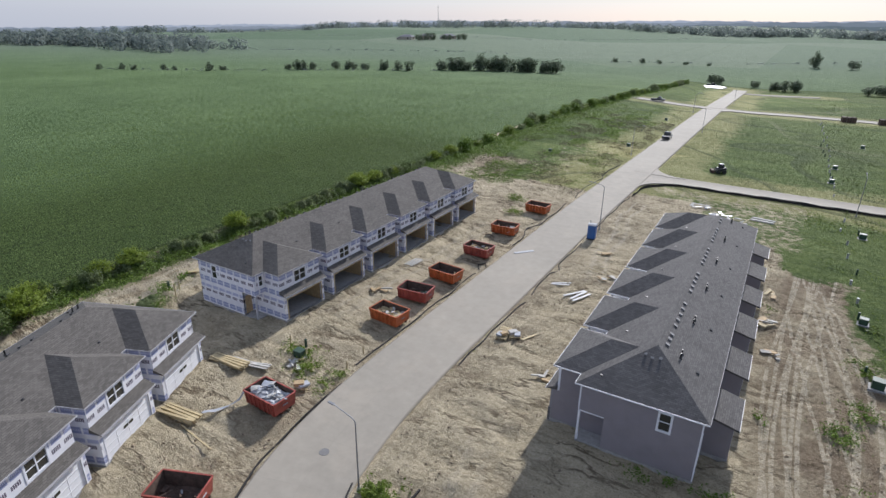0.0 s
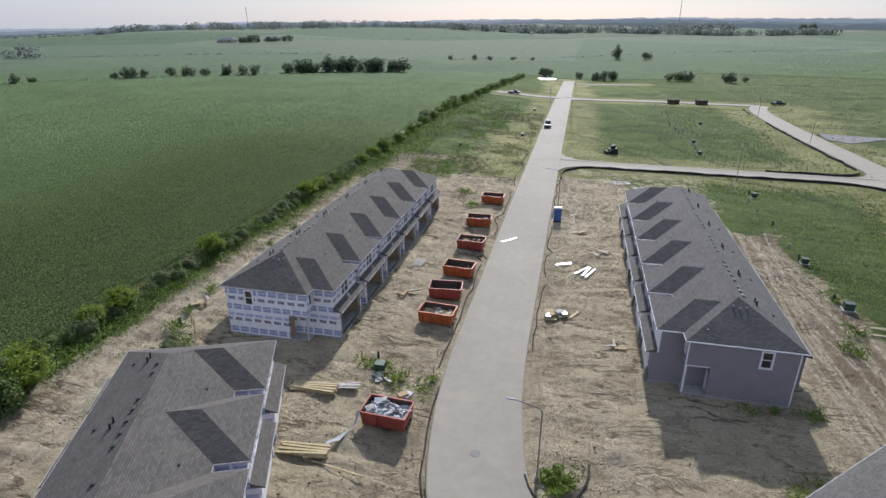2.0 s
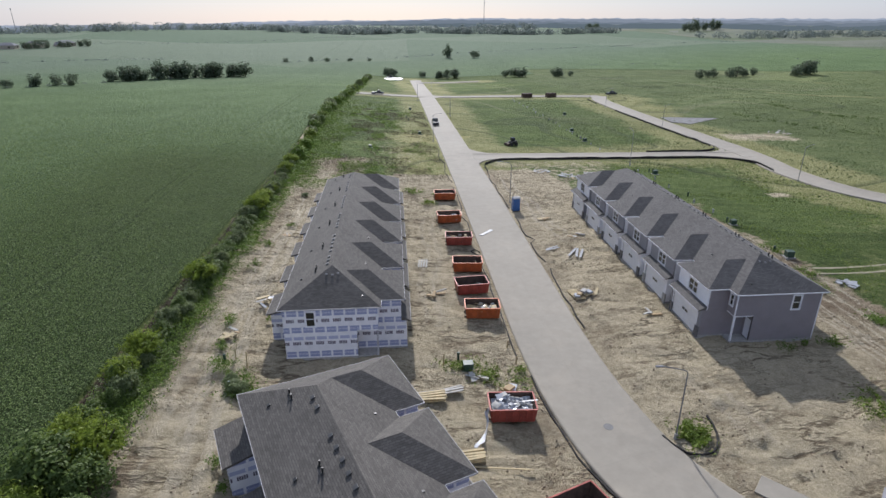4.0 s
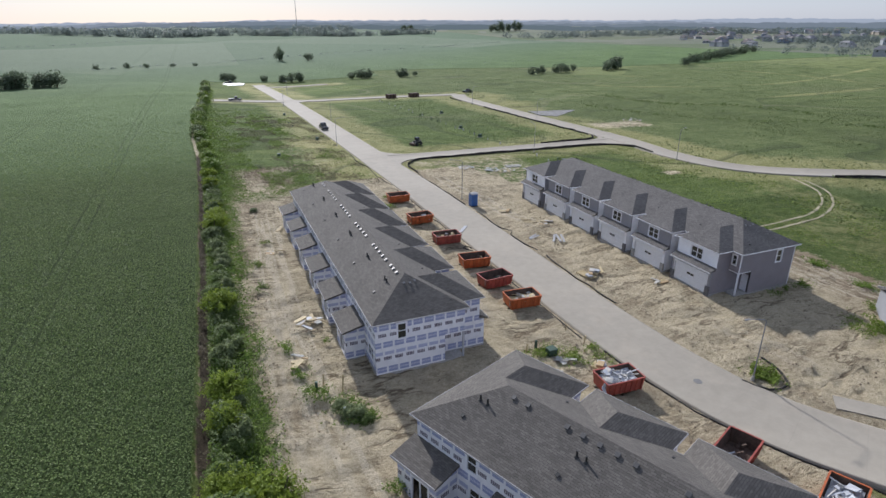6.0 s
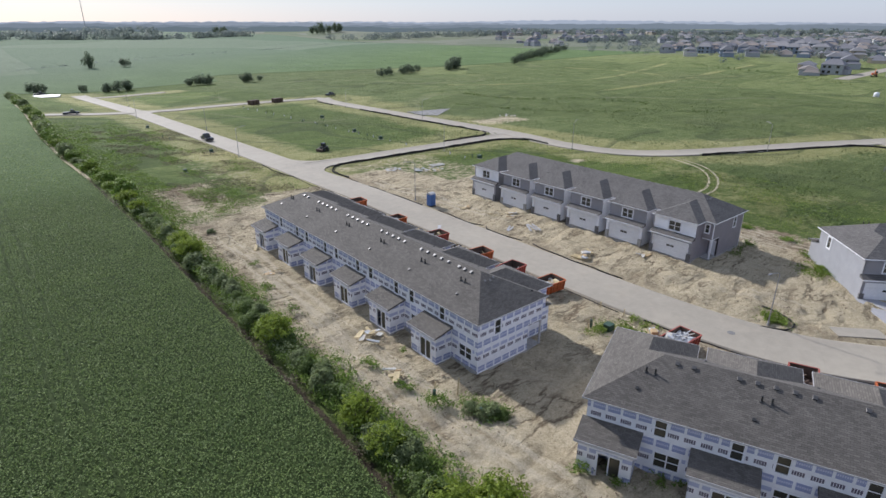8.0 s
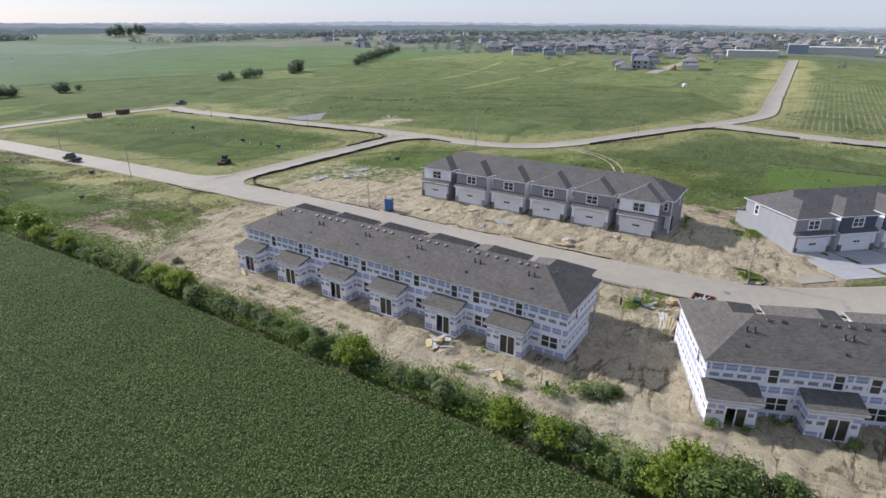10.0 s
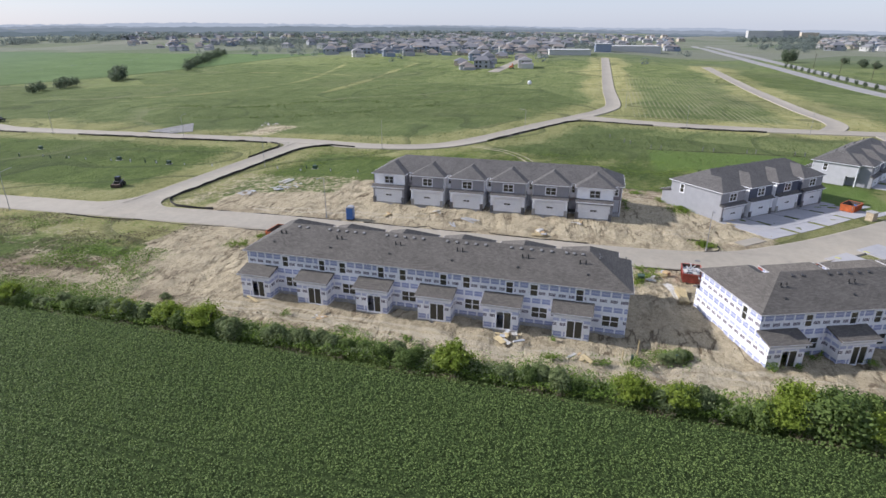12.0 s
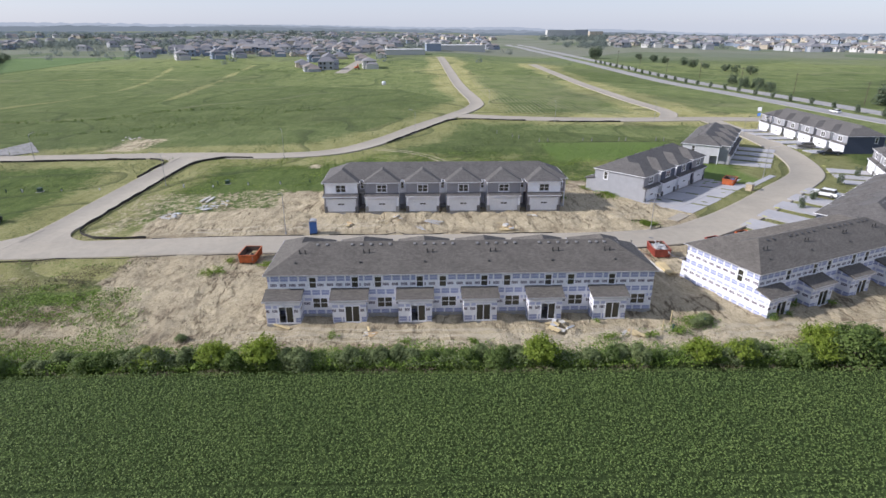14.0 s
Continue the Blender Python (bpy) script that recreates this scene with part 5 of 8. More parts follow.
DM = along(dx, dy, -1.08, 42.6)
for i in range(4):
    u0, u1 = i * UNIT + GAP - 0.2, (i + 1) * UNIT + 0.25
    slab("driveway", [local(DM, v, u, -1) for v, u in ((10.85, u0), (10.85, u1), (20.3, u1), (20.3, u0))], "pale new concrete drive in front of a garage")
    slab("walkway", [local(DM, v, u, -1) for v, u in ((6.5, u0 - 1.1), (6.5, u0 - 0.25), (13.0, u0 - 0.25), (13.0, u0 - 1.1))], "narrow pale concrete walk to an entry", category="walkway")
slab("pavement", [local(DM, v, u, -1) for v, u in ((15.6, -3.5), (15.6, 28.6), (17.2, 28.6), (17.2, -3.5))], "pale concrete pavement along the street", lift=0.062, category="pavement")
EM = along(33.0, -5.6, -2.15, -122.7)
FM = along(83.1, -63.9, -2.1, 89.7)
HM = along(HX, HY, -1.0, 40)
GM = along(16.9, -54.7, -1.2, 65)
for M_, n_, far_ in ((EM, 4, 20), (FM, 6, 18.5), (HM, 5, 21), (GM, 3, 19)):
    for i in range(n_):
        u0, u1 = i * UNIT + GAP + 0.5, (i + 1) * UNIT - 0.5
        slab("driveway", [local(M_, v, u) for v, u in ((10.85, u0), (10.85, u1), (far_, u1), (far_, u0))], "pale concrete drive beside strips of lawn", lift=0.16, thick=0.4)


# ---- roll-off containers ----
def dumpster_parts(paint, filled, seed):
    rng = random.Random(seed)
    root = new("dumpster")
    L_, W_, H_ = 3.4, 2.05, 1.3
    bm = bmesh.new()
    t = 0.06
    flare = 0.12

    def ring(k, z, grow):
        return [Vector((sx * (L_ / 2 + grow - k), sy * (W_ / 2 + grow - k), z)) for sx, sy in ((-1, -1), (1, -1), (1, 1), (-1, 1))]

    o0, o1 = ring(0, 0.12, 0), ring(0, H_, flare)
    i1, i0 = ring(t, H_, flare), ring(t, 0.2, 0)
    R = [[bm.verts.new(p) for p in q] for q in (o0, o1, i1, i0)]
    for a, b in zip(R, R[1:]):
        for k in range(4):
            bm.faces.new((a[k], a[(k + 1) % 4], b[(k + 1) % 4], b[k]))
    bm.faces.new(R[0][::-1])
    f = bm.faces.new(R[3])
    bmesh.ops.recalc_face_normals(bm, faces=bm.faces)
    for fc in bm.faces:
        c = fc.calc_center_median()
        inner = fc.normal.dot(Vector((c.x, c.y, 0))) < -0.001 or (fc.normal.z > 0.9 and c.z < 0.5)
        fc.material_index = 1 if inner else 0
    part("shell", bm, [paint, RUST], root)
    for sy in (-1, 1):
        for k in range(7):
            x = -L_ / 2 + 0.15 + k * (L_ - 0.3) / 6
            b2 = bmesh.new()
            v = [(x - 0.05, W_ / 2), (x + 0.05, W_ / 2), (x + 0.05, W_ / 2 + 0.09), (x - 0.05, W_ / 2 + 0.09)]
            lo = [b2.verts.new((p, sy * q, 0.14)) for p, q in v]
            hi = [b2.verts.new((p, sy * (q + flare), H_ - 0.04)) for p, q in v]
            for j in range(4):
                b2.faces.new((lo[j], lo[(j + 1) % 4], hi[(j + 1) % 4], hi[j]))
            b2.faces.new(hi)
            b2.faces.new(lo[::-1])
            bmesh.ops.recalc_face_normals(b2, faces=b2.faces)
            part("rib", b2, paint, root)
    bm = bmesh.new()
    g = flare
    for sy in (-1, 1):
        box(bm, -L_ / 2 - g, L_ / 2 + g, sy * (W_ / 2 + g) - 0.06, sy * (W_ / 2 + g) + 0.06, H_ - 0.06, H_ + 0.05)
    for sx in (-1, 1):
        box(bm, sx * (L_ / 2 + g) - 0.06, sx * (L_ / 2 + g) + 0.06, -W_ / 2 - g + 0.07, W_ / 2 + g - 0.07, H_ - 0.058, H_ + 0.048)
    part("top_rail", bm, paint, root)
    for sy in (-1, 1):
        bm = bmesh.new()
        box(bm, -L_ / 2 - 0.2, L_ / 2 + 0.1, sy * 0.55 - 0.07, sy * 0.55 + 0.07, 0.0, 0.16)
        part("skid", bm, RUST, root)
    bm = bmesh.new()
    tube(bm, (L_ / 2 + 0.09, -0.25, 0.75), (L_ / 2 + 0.09, 0.25, 0.75), 0.05)
    tube(bm, (-L_ / 2 - 0.09, -0.8, 0.5), (-L_ / 2 - 0.12, -0.8, 1.2), 0.04)
    part("latch", bm, METAL, root)
    return root, rng, (L_, W_, H_)


def debris_heap(parent, rng, size, level, mats, count):
    """Loose scraps lying in a container or on the ground."""
    L_, W_, H_ = size
    obs = []
    for k in range(count):
        bm = bmesh.new()
        kind = rng.random()
        if kind < 0.45:
            s = (rng.uniform(0.5, 1.6), rng.uniform(0.06, 0.14), rng.uniform(0.03, 0.06))
        elif kind < 0.8:
            s = (rng.uniform(0.3, 0.9), rng.uniform(0.25, 0.6), rng.uniform(0.012, 0.03))
        else:
            s = (rng.uniform(0.2, 0.45), rng.uniform(0.2, 0.4), rng.uniform(0.12, 0.3))
        box(bm, -s[0] / 2, s[0] / 2, -s[1] / 2, s[1] / 2, -s[2] / 2, s[2] / 2)
        if kind >= 0.45:
            for v in bm.verts:
                v.co += Vector((rng.uniform(-1, 1), rng.uniform(-1, 1), rng.uniform(-1, 1))) * 0.06
        m = pose(rng.uniform(-0.42, 0.42) * L_, rng.uniform(-0.4, 0.4) * W_, level + rng.uniform(-0.15, 0.22), rng.uniform(-25, 25), rng.uniform(-25, 25), rng.uniform(0, 360))
        ob = part("scrap", bm, mats[rng.randrange(len(mats))], parent)
        ob.matrix_basis = m
        obs.append(ob)
    bm = bmesh.new()
    n = 8
    vs = [[bm.verts.new((-L_ * 0.47 + L_ * 0.94 * i / n, -W_ * 0.46 + W_ * 0.92 * j / n, level - 0.18 + rng.uniform(-0.12, 0.16))) for j in range(n + 1)] for i in range(n + 1)]
    for i in range(n):
        for j in range(n):
            bm.faces.new((vs[i][j], vs[i + 1][j], vs[i + 1][j + 1], vs[i][j + 1]))
    part("rubbish_bed", bm, mats[0], parent)
    return obs


WASTE = [LUMBER, PLASTER, SHEET, OSB, PLASTER, RUST]
WHITE_WASTE = [SHEET, SHEET, PLASTER, SHEET, WHITEPL]
GREEN_WASTE = [RUST, RUST, GREENBOX, RUST, PLASTER]
BINS = [
    (-31.4, 42.4, -4, ORANGE, 0.95, WASTE, 30, "orange steel roll-off container heaped with mixed building scrap"),
    (-31.8, 48.1, 5, RED, 0.6, GREEN_WASTE, 16, "worn red steel roll-off container a third full"),
    (-31.5, 54.3, -5, ORANGE, 0.7, [RUST, LUMBER, RUST, PLASTER], 12, "orange steel roll-off container with a few boards"),
    (-31.6, 63.2, -3, RED, 0.95, WASTE, 22, "dull red steel roll-off container with wood scrap"),
    (-32.1, 72.6, 2, ORANGE, 0.75, WASTE, 14, "orange steel roll-off container half full of scrap"),
    (-31.7, 84.5, -2, ORANGE, 0.8, [RUST, LUMBER], 10, "orange steel roll-off container far down the lot"),
    (-31.5, 25.8, -3, RED, 1.25, WHITE_WASTE, 34, "red steel roll-off container overflowing with white plastic wrap"),
    (-29.2, 15.6, 22, RED, 0.45, [RUST, RUST, SHEET], 9, "red-brown steel roll-off container nearly empty"),
    (-26.6, 9.6, 24, ORANGE, 1.15, WHITE_WASTE + WASTE, 26, "orange steel roll-off container full of plastic and lumber"),
    (8.0, -5.1, -38, ORANGE, 0.9, [RUST, BLUE, PLASTER], 10, "orange steel roll-off container beside a lawn"),
]
for k, (x, y, a, paint, level, mats, cnt, label) in enumerate(BINS):
    level *= 0.9
    root, rng, size = dumpster_parts(paint, level, k)
    tagged(root, label, "dumpster", "roll-off containers")
    root.matrix_basis = pose(x, y, hz(x, y) + 0.02, 0, 0, a)
    debris_heap(root, rng, size, level, mats, cnt)


# ---- portable toilet ----
def portable_toilet(x, y, turn):
    root = thing("portable_toilet", pose(x, y, hz(x, y) + 0.02, 0, 0, turn), "blue plastic portable toilet with a white roof", "portable toilet")
    bm = bmesh.new()
    box(bm, -0.56, 0.56, -0.56, 0.56, 0.12, 2.1, 0, 0.04)
    part("cabin", bm, BLUE, root)
    bm = bmesh.new()
    box(bm, -0.62, 0.62, -0.6, 0.6, 0.0, 0.12, 0, 0.02)
    part("skid_base", bm, BLACK, root)
    bm = bmesh.new()
    prof = [(-0.6, 2.1), (-0.5, 2.22), (-0.2, 2.32), (0.2, 2.32), (0.5, 2.22), (0.6, 2.1)]
    f0 = [bm.verts.new((p, -0.6, q)) for p, q in prof]
    f1 = [bm.verts.new((p, 0.6, q)) for p, q in prof]
    for k in range(len(prof)):
        j = (k + 1) % len(prof)
        bm.faces.new((f0[k], f0[j], f1[j], f1[k]))
    bm.faces.new(f0[::-1])
    bm.faces.new(f1)
    bmesh.ops.recalc_face_normals(bm, faces=bm.faces)
    part("roof", bm, WHITEPL, root, "translucent white roof")
    bm = bmesh.new()
    box(bm, -0.33, 0.33, -0.6, -0.565, 0.18, 1.98, 0, 0.01)
    door = part("door", bm, BLUE, root)
    bm = bmesh.new()
    box(bm, 0.2, 0.28, -0.63, -0.6, 1.0, 1.16)
    part("latch", bm, WHITEPL, door)
    bm = bmesh.new()
    tube(bm, (0.4, 0.4, 2.1), (0.4, 0.4, 2.6), 0.05)
    part("vent_pipe", bm, BLACK, root)


portable_toilet(-20.6, 77.6, 95)


# ---- street lamps ----
VENT_GREY = simple("lamp_grey_paint", (0.20, 0.20, 0.21), 0.6, var=0.08)
def street_lamp(x, y, turn, h=7.0):
    root = thing("street_lamp", pose(x, y, hz(x, y), 0, 0, turn), "thin grey metal street lamp with one raised arm", "street lamp", "street lamps")
    bm = bmesh.new()
    tube(bm, (0, 0, -0.2), (0, 0, h - 0.6), 0.065, 0.045)
    part("pole", bm, METAL, root)
    bm = bmesh.new()
    pts = [(0, 0, h - 0.6), (0.08, 0, h - 0.42), (0.3, 0, h - 0.3), (1.9, 0, h + 0.02)]
    for a, b in zip(pts, pts[1:]):
        tube(bm, a, b, 0.035, 0.035, 8)
    part("arm", bm, METAL, root)
    bm = bmesh.new()
    box(bm, 1.85, 2.4, -0.1, 0.1, h - 0.03, h + 0.05, 0, 0.02)
    part("lamp_head", bm, VENT_GREY, root)
    bm = bmesh.new()
    tube(bm, (0, 0, -0.1), (0, 0, 0.35), 0.16, 0.13)
    part("pole_base", bm, FOUND, root)


street_lamp(-19.6, 22.3, 175, 6.3)
for x, y, t in ((-20.7, 82.0, 180), (-29.9, 140, 0), (-20.6, 190, 180), (-29.9, 236, 0), (-20.6, 290, 180), (14, 115.2, 90), (42, 160, 0), (41.6, 96, 20), (78, 62, 60), (13.5, -15.6, 220), (62, -37, 260), (99, 12, 0), (98.5, -24, 0), (150, 30, 90), (42, 210, 0)):
    street_lamp(x, y, t, 7.2)


# ---- lumber, pallets and loose building goods ----
def plank_pile(name, x, y, turn, size, rows, layers, label, mat=LUMBER, gap=0.02, skew=3.0, seed=1):
    """Boards stacked in crossed layers, one object a board."""
    rng = random.Random(seed)
    L_, W_, T_ = size
    root = thing(name, pose(x, y, hz(x, y) + 0.04, 0, 0, turn), label, "lumber stack")
    bm = bmesh.new()
    box(bm, -L_ / 2, L_ / 2, -W_ / 2, W_ / 2, -T_ / 2, T_ / 2)
    planar_uv(bm)
    me = bpy.data.meshes.new("board")
    bm.to_mesh(me)
    bm.free()
    me.materials.append(mat)
    for k in range(layers):
        for r in range(rows):
            m = pose(rng.uniform(-0.12, 0.12), (r - (rows - 1) / 2) * (W_ + gap), T_ / 2 + k * (T_ + 0.004), 0, 0, rng.uniform(-skew, skew))
            shared("board", me, root, m)
    return root


plank_pile("lumber_stack", -38.5, 27.6, 4, (3.8, 0.2, 0.09), 4, 4, "stack of long yellow boards on bare soil", gap=0.07, skew=4.5, seed=3)
plank_pile("lumber_stack", -37.3, 28.4, 12, (4.6, 0.16, 0.06), 3, 2, "loose pale boards on bare soil", PLASTER, 0.1, 7, 5)
plank_pile("lumber_stack", -36.2, 20.8, 7, (3.6, 0.2, 0.09), 4, 3, "frame of yellow boards on bare soil", gap=0.1, skew=3.5, seed=7)
plank_pile("lumber_stack", -33.2, 19.9, -8, (4.2, 0.12, 0.04), 1, 1, "single long bent board on soil", skew=1, seed=9)
plank_pile("lumber_stack", -37.0, 55.6, 84, (2.4, 0.2, 0.05), 4, 1, "pale boards lying side by side on soil", PLASTER, 0.12, 4, 11)
plank_pile("lumber_stack", -16.2, 58.3, 62, (3.0, 0.3, 0.04), 3, 1, "white boards scattered by the kerb", WHITEPL, 0.3, 12, 13)
plank_pile("lumber_stack", -19.0, 60.4, 15, (2.2, 0.25, 0.04), 2, 1, "white boards scattered by the kerb", WHITEPL, 0.2, 20, 14)
plank_pile("lumber_stack", -17.3, 47.0, 70, (2.8, 0.28, 0.05), 1, 1, "single pale board on soil", LUMBER, 0.2, 5, 15)
plank_pile("lumber_stack", -16.0, 66.5, -20, (2.6, 0.12, 0.04), 3, 1, "thin boards lying on soil", LUMBER, 0.5, 18, 16)
plank_pile("lumber_stack", -53.0, 75.4, 50, (2.2, 0.3, 0.05), 1, 1, "single board beside the wrapped row", LUMBER, 0.5, 18, 17)
plank_pile("lumber_stack", -26.9, 67.8, 48, (2.9, 0.5, 0.04), 1, 1, "single white board lying on the street", WHITEPL, 0.1, 2, 21)
plank_pile("lumber_stack", 0.5, 101.6, -8, (3.4, 0.5, 0.18), 2, 1, "pale sheet stack on grass", PLASTER, 0.6, 5, 18)


def pallet(x, y, turn, load, label):
    root = thing("pallet", pose(x, y, hz(x, y) + 0.05, 0, 0, turn), label, "pallet")
    for k in range(7):
        bm = bmesh.new()
        box(bm, -0.55, 0.55, -0.6 + k * 0.19, -0.47 + k * 0.19, 0.1, 0.13)
        part("deck_board", bm, LUMBER, root)
    for k in (-0.5, 0, 0.5):
        bm = bmesh.new()
        box(bm, k - 0.05, k + 0.05, -0.6, 0.67, 0.0, 0.098)
        part("bearer", bm, LUMBER, root)
    rng = random.Random(int(x * 10))
    for k in range(load):
        bm = bmesh.new()
        s = rng.uniform(0.25, 0.5)
        box(bm, -s, s, -s * 0.7, s * 0.7, 0, rng.uniform(0.1, 0.35), 0, 0.03)
        ob = part("load_sack", bm, [PLASTER, SHEET, OSB][k % 3], root)
        ob.matrix_basis = pose(rng.uniform(-0.3, 0.3), rng.uniform(-0.3, 0.3), 0.14 + 0.06 * k, 0, 0, rng.uniform(0, 90))
    return root


for x, y, t, n_ in ((-19.9, 45.6, 12, 3), (-18.8, 46.3, 25, 2), (-20.1, 46.8, 5, 0)):
    pallet(x, y, t, n_, "wooden pallet with sacks and scrap beside the kerb")
pallet(-31.0, 28.9, 30, 3, "wooden pallet with a wrapped load on soil")


def scrap_heap(x, y, r, n_, mats, label, seed):
    rng = random.Random(seed)
    root = thing("scrap_heap", pose(x, y, hz(x, y) + 0.06, 0, 0, 0), label, "scrap heap")
    for k in range(n_):
        bm = bmesh.new()
        s = (rng.uniform(0.4, 1.5), rng.uniform(0.15, 0.6), rng.uniform(0.02, 0.12))
        box(bm, -s[0] / 2, s[0] / 2, -s[1] / 2, s[1] / 2, 0, s[2])
        for v in bm.verts:
            v.co += Vector((rng.uniform(-1, 1), rng.uniform(-1, 1), rng.uniform(-0.3, 1))) * 0.05
        a, d = rng.uniform(0, 6.28), r * math.sqrt(rng.random())
        ob = part("scrap", bm, mats[rng.randrange(len(mats))], root)
        ob.matrix_basis = pose(d * math.cos(a), d * math.sin(a), rng.uniform(0, 0.12), rng.uniform(-8, 8), rng.uniform(-8, 8), rng.uniform(0, 360))
    return root


scrap_heap(-54.1, 45.4, 1.2, 9, [PLASTER, SHEET, LUMBER], "torn white wrap and boards on a dirt lane", 1)
scrap_heap(-5.6, 99.6, 1.6, 16, [SHEET, PLASTER, WHITEPL], "heap of white plastic and drywall scrap", 2)
scrap_heap(-3.5, 97.5, 1.8, 10, [LUMBER, PLASTER], "heap of pale board offcuts", 3)
scrap_heap(-9.5, 104.5, 1.8, 14, [PLASTER, SHEET], "heap of white rubble in grass", 4)
scrap_heap(13.6, 47.0, 1.3, 10, [SHEET, WHITEPL], "torn white plastic sheet in weeds", 5)
scrap_heap(74, 150, 3.5, 14, [PLASTER, STONEBLOCK], "heap of pale rubble beside a gravel pad", 6)
for k, (x, y) in enumerate(((-17.2, 72.0), (-13.5, 40.5), (-14.5, 64.2), (2.8, 62.0), (3.0, 70.0), (3.4, 55.5), (-36.0, 47.0), (-55.0, 66.0), (-56.5, 38.5), (-33.8, 31.0))):
    scrap_heap(x, y, 0.9, 5, [PLASTER, LUMBER, OSB], "few scraps of board lying on soil", 20 + k)


def plastic_tail():
    """Plastic wrap trailing over the edge of a container to the ground."""
    rng = random.Random(4)
    bm = bmesh.new()
    path = [(-33.3, 25.4, 1.0), (-33.7, 25.2, 0.7), (-33.8, 24.6, 0.2), (-34.0, 23.6, 0.02), (-34.4, 22.6, 0.02), (-35.0, 22.0, 0.03)]
    prev = None
    for x, y, z in path:
        row = [bm.verts.new((x + rng.uniform(-0.14, 0.14) + k * 0.05, y + rng.uniform(-0.12, 0.12) - k * 0.05, hz(x, y) + 0.1 + z + rng.uniform(0, 0.08))) for k in range(4)]
        if prev:
            for a in range(3):
                bm.faces.new((prev[a], prev[a + 1], row[a + 1], row[a]))
        prev = row
    tagged(part("plastic_strip", bm, SHEET), "long torn strip of white plastic trailing on soil", "plastic sheet")


plastic_tail()


# ---- utility boxes, stakes, sign block ----
def utility_box(x, y, s, turn, mat=GREENBOX, label="dark green metal utility box on a concrete pad"):
    root = thing("utility_box", pose(x, y, hz(x, y), 0, 0, turn), label, "utility box", "utility boxes")
    bm = bmesh.new()
    box(bm, -0.5 * s, 0.5 * s, -0.45 * s, 0.45 * s, 0.08, 0.85 * s, 0, 0.03)
    part("cabinet", bm, mat, root)
    bm = bmesh.new()
    box(bm, -0.53 * s, 0.53 * s, -0.48 * s, 0.48 * s, 0.85 * s, 0.95 * s, 0, 0.02)
    part("lid", bm, mat, root)
    bm = bmesh.new()
    box(bm, -0.7 * s, 0.7 * s, -0.65 * s, 0.65 * s, -0.15, 0.078)
    part("pad", bm, FOUND, root)


def pedestal(x, y, h=0.7, mat=GREENBOX):
    root = thing("utility_pedestal", pose(x, y, hz(x, y), 0, 0, 0), "slim green service pedestal standing in grass", "pedestal", "service pedestals")
    bm = bmesh.new()
    box(bm, -0.1, 0.1, -0.1, 0.1, -0.1, h, 0, 0.02)
    part("post", bm, mat, root)
    bm = bmesh.new()
    box(bm, -0.12, 0.12, -0.12, 0.12, h, h + 0.12, 0, 0.04)
    part("cap", bm, mat, root)


for x, y, s in ((12.0, 55.6, 0.95), (11.8, 68.8, 0.8), (14.0, 102.0, 0.9), (11.2, 140, 0.9), (12.4, 156, 0.9), (-34.2, 32.0, 0.85), (20, 190, 0.9), (-33, 150, 0.8), (-34, 205, 0.8), (-46, 128, 0.7)):
    utility_box(x, y, s, random.Random(int(x * y)).uniform(-8, 8))
for x, y in ((11.2, 57.6), (11.4, 69.9), (12.1, 84), (13.6, 104), (11.4, 144), (11.2, 147), (10.8, 171), (10.5, 176), (10.2, 186), (-55.6, 33.8), (-54.2, 29.8), (-34.9, 33.6), (-35.5, 176), (-36, 181)):
    pedestal(x, y)


def stake(x, y, h, lean=0):
    bm = bmesh.new()
    box(bm, -0.05, 0.05, -0.05, 0.05, -0.3, h, 0, 0.01)
    ob = part("wooden_stake", bm, LUMBER)
    ob.matrix_basis = pose(x, y, hz(x, y), lean, lean, 20)
    tagged(ob, "short wooden post standing in bare soil", "stake", "stakes")


for x, y, h in ((-53.6, 33.2, 1.5), (-54.9, 34.6, 0.9), (-29.6, 33.2, 0.8), (-36.3, 33.0, 1.0), (-27.9 - 2, 36, 0.7)):
    stake(x, y, h, 3)


def sign_block(x, y, turn):
    root = thing("stone_pillar", pose(x, y, hz(x, y), 0, 0, turn), "square tan stone pillar with a cap beside the street", "pillar")
    bm = bmesh.new()
    box(bm, -0.6, 0.6, -0.6, 0.6, -0.2, 1.35, 0, 0.04)
    part("shaft", bm, STONEBLOCK, root)
    bm = bmesh.new()
    box(bm, -0.72, 0.72, -0.72, 0.72, 1.35, 1.5, 0, 0.03)
    part("cap", bm, FOUND, root)


sign_block(1.6, -5.9, 40)


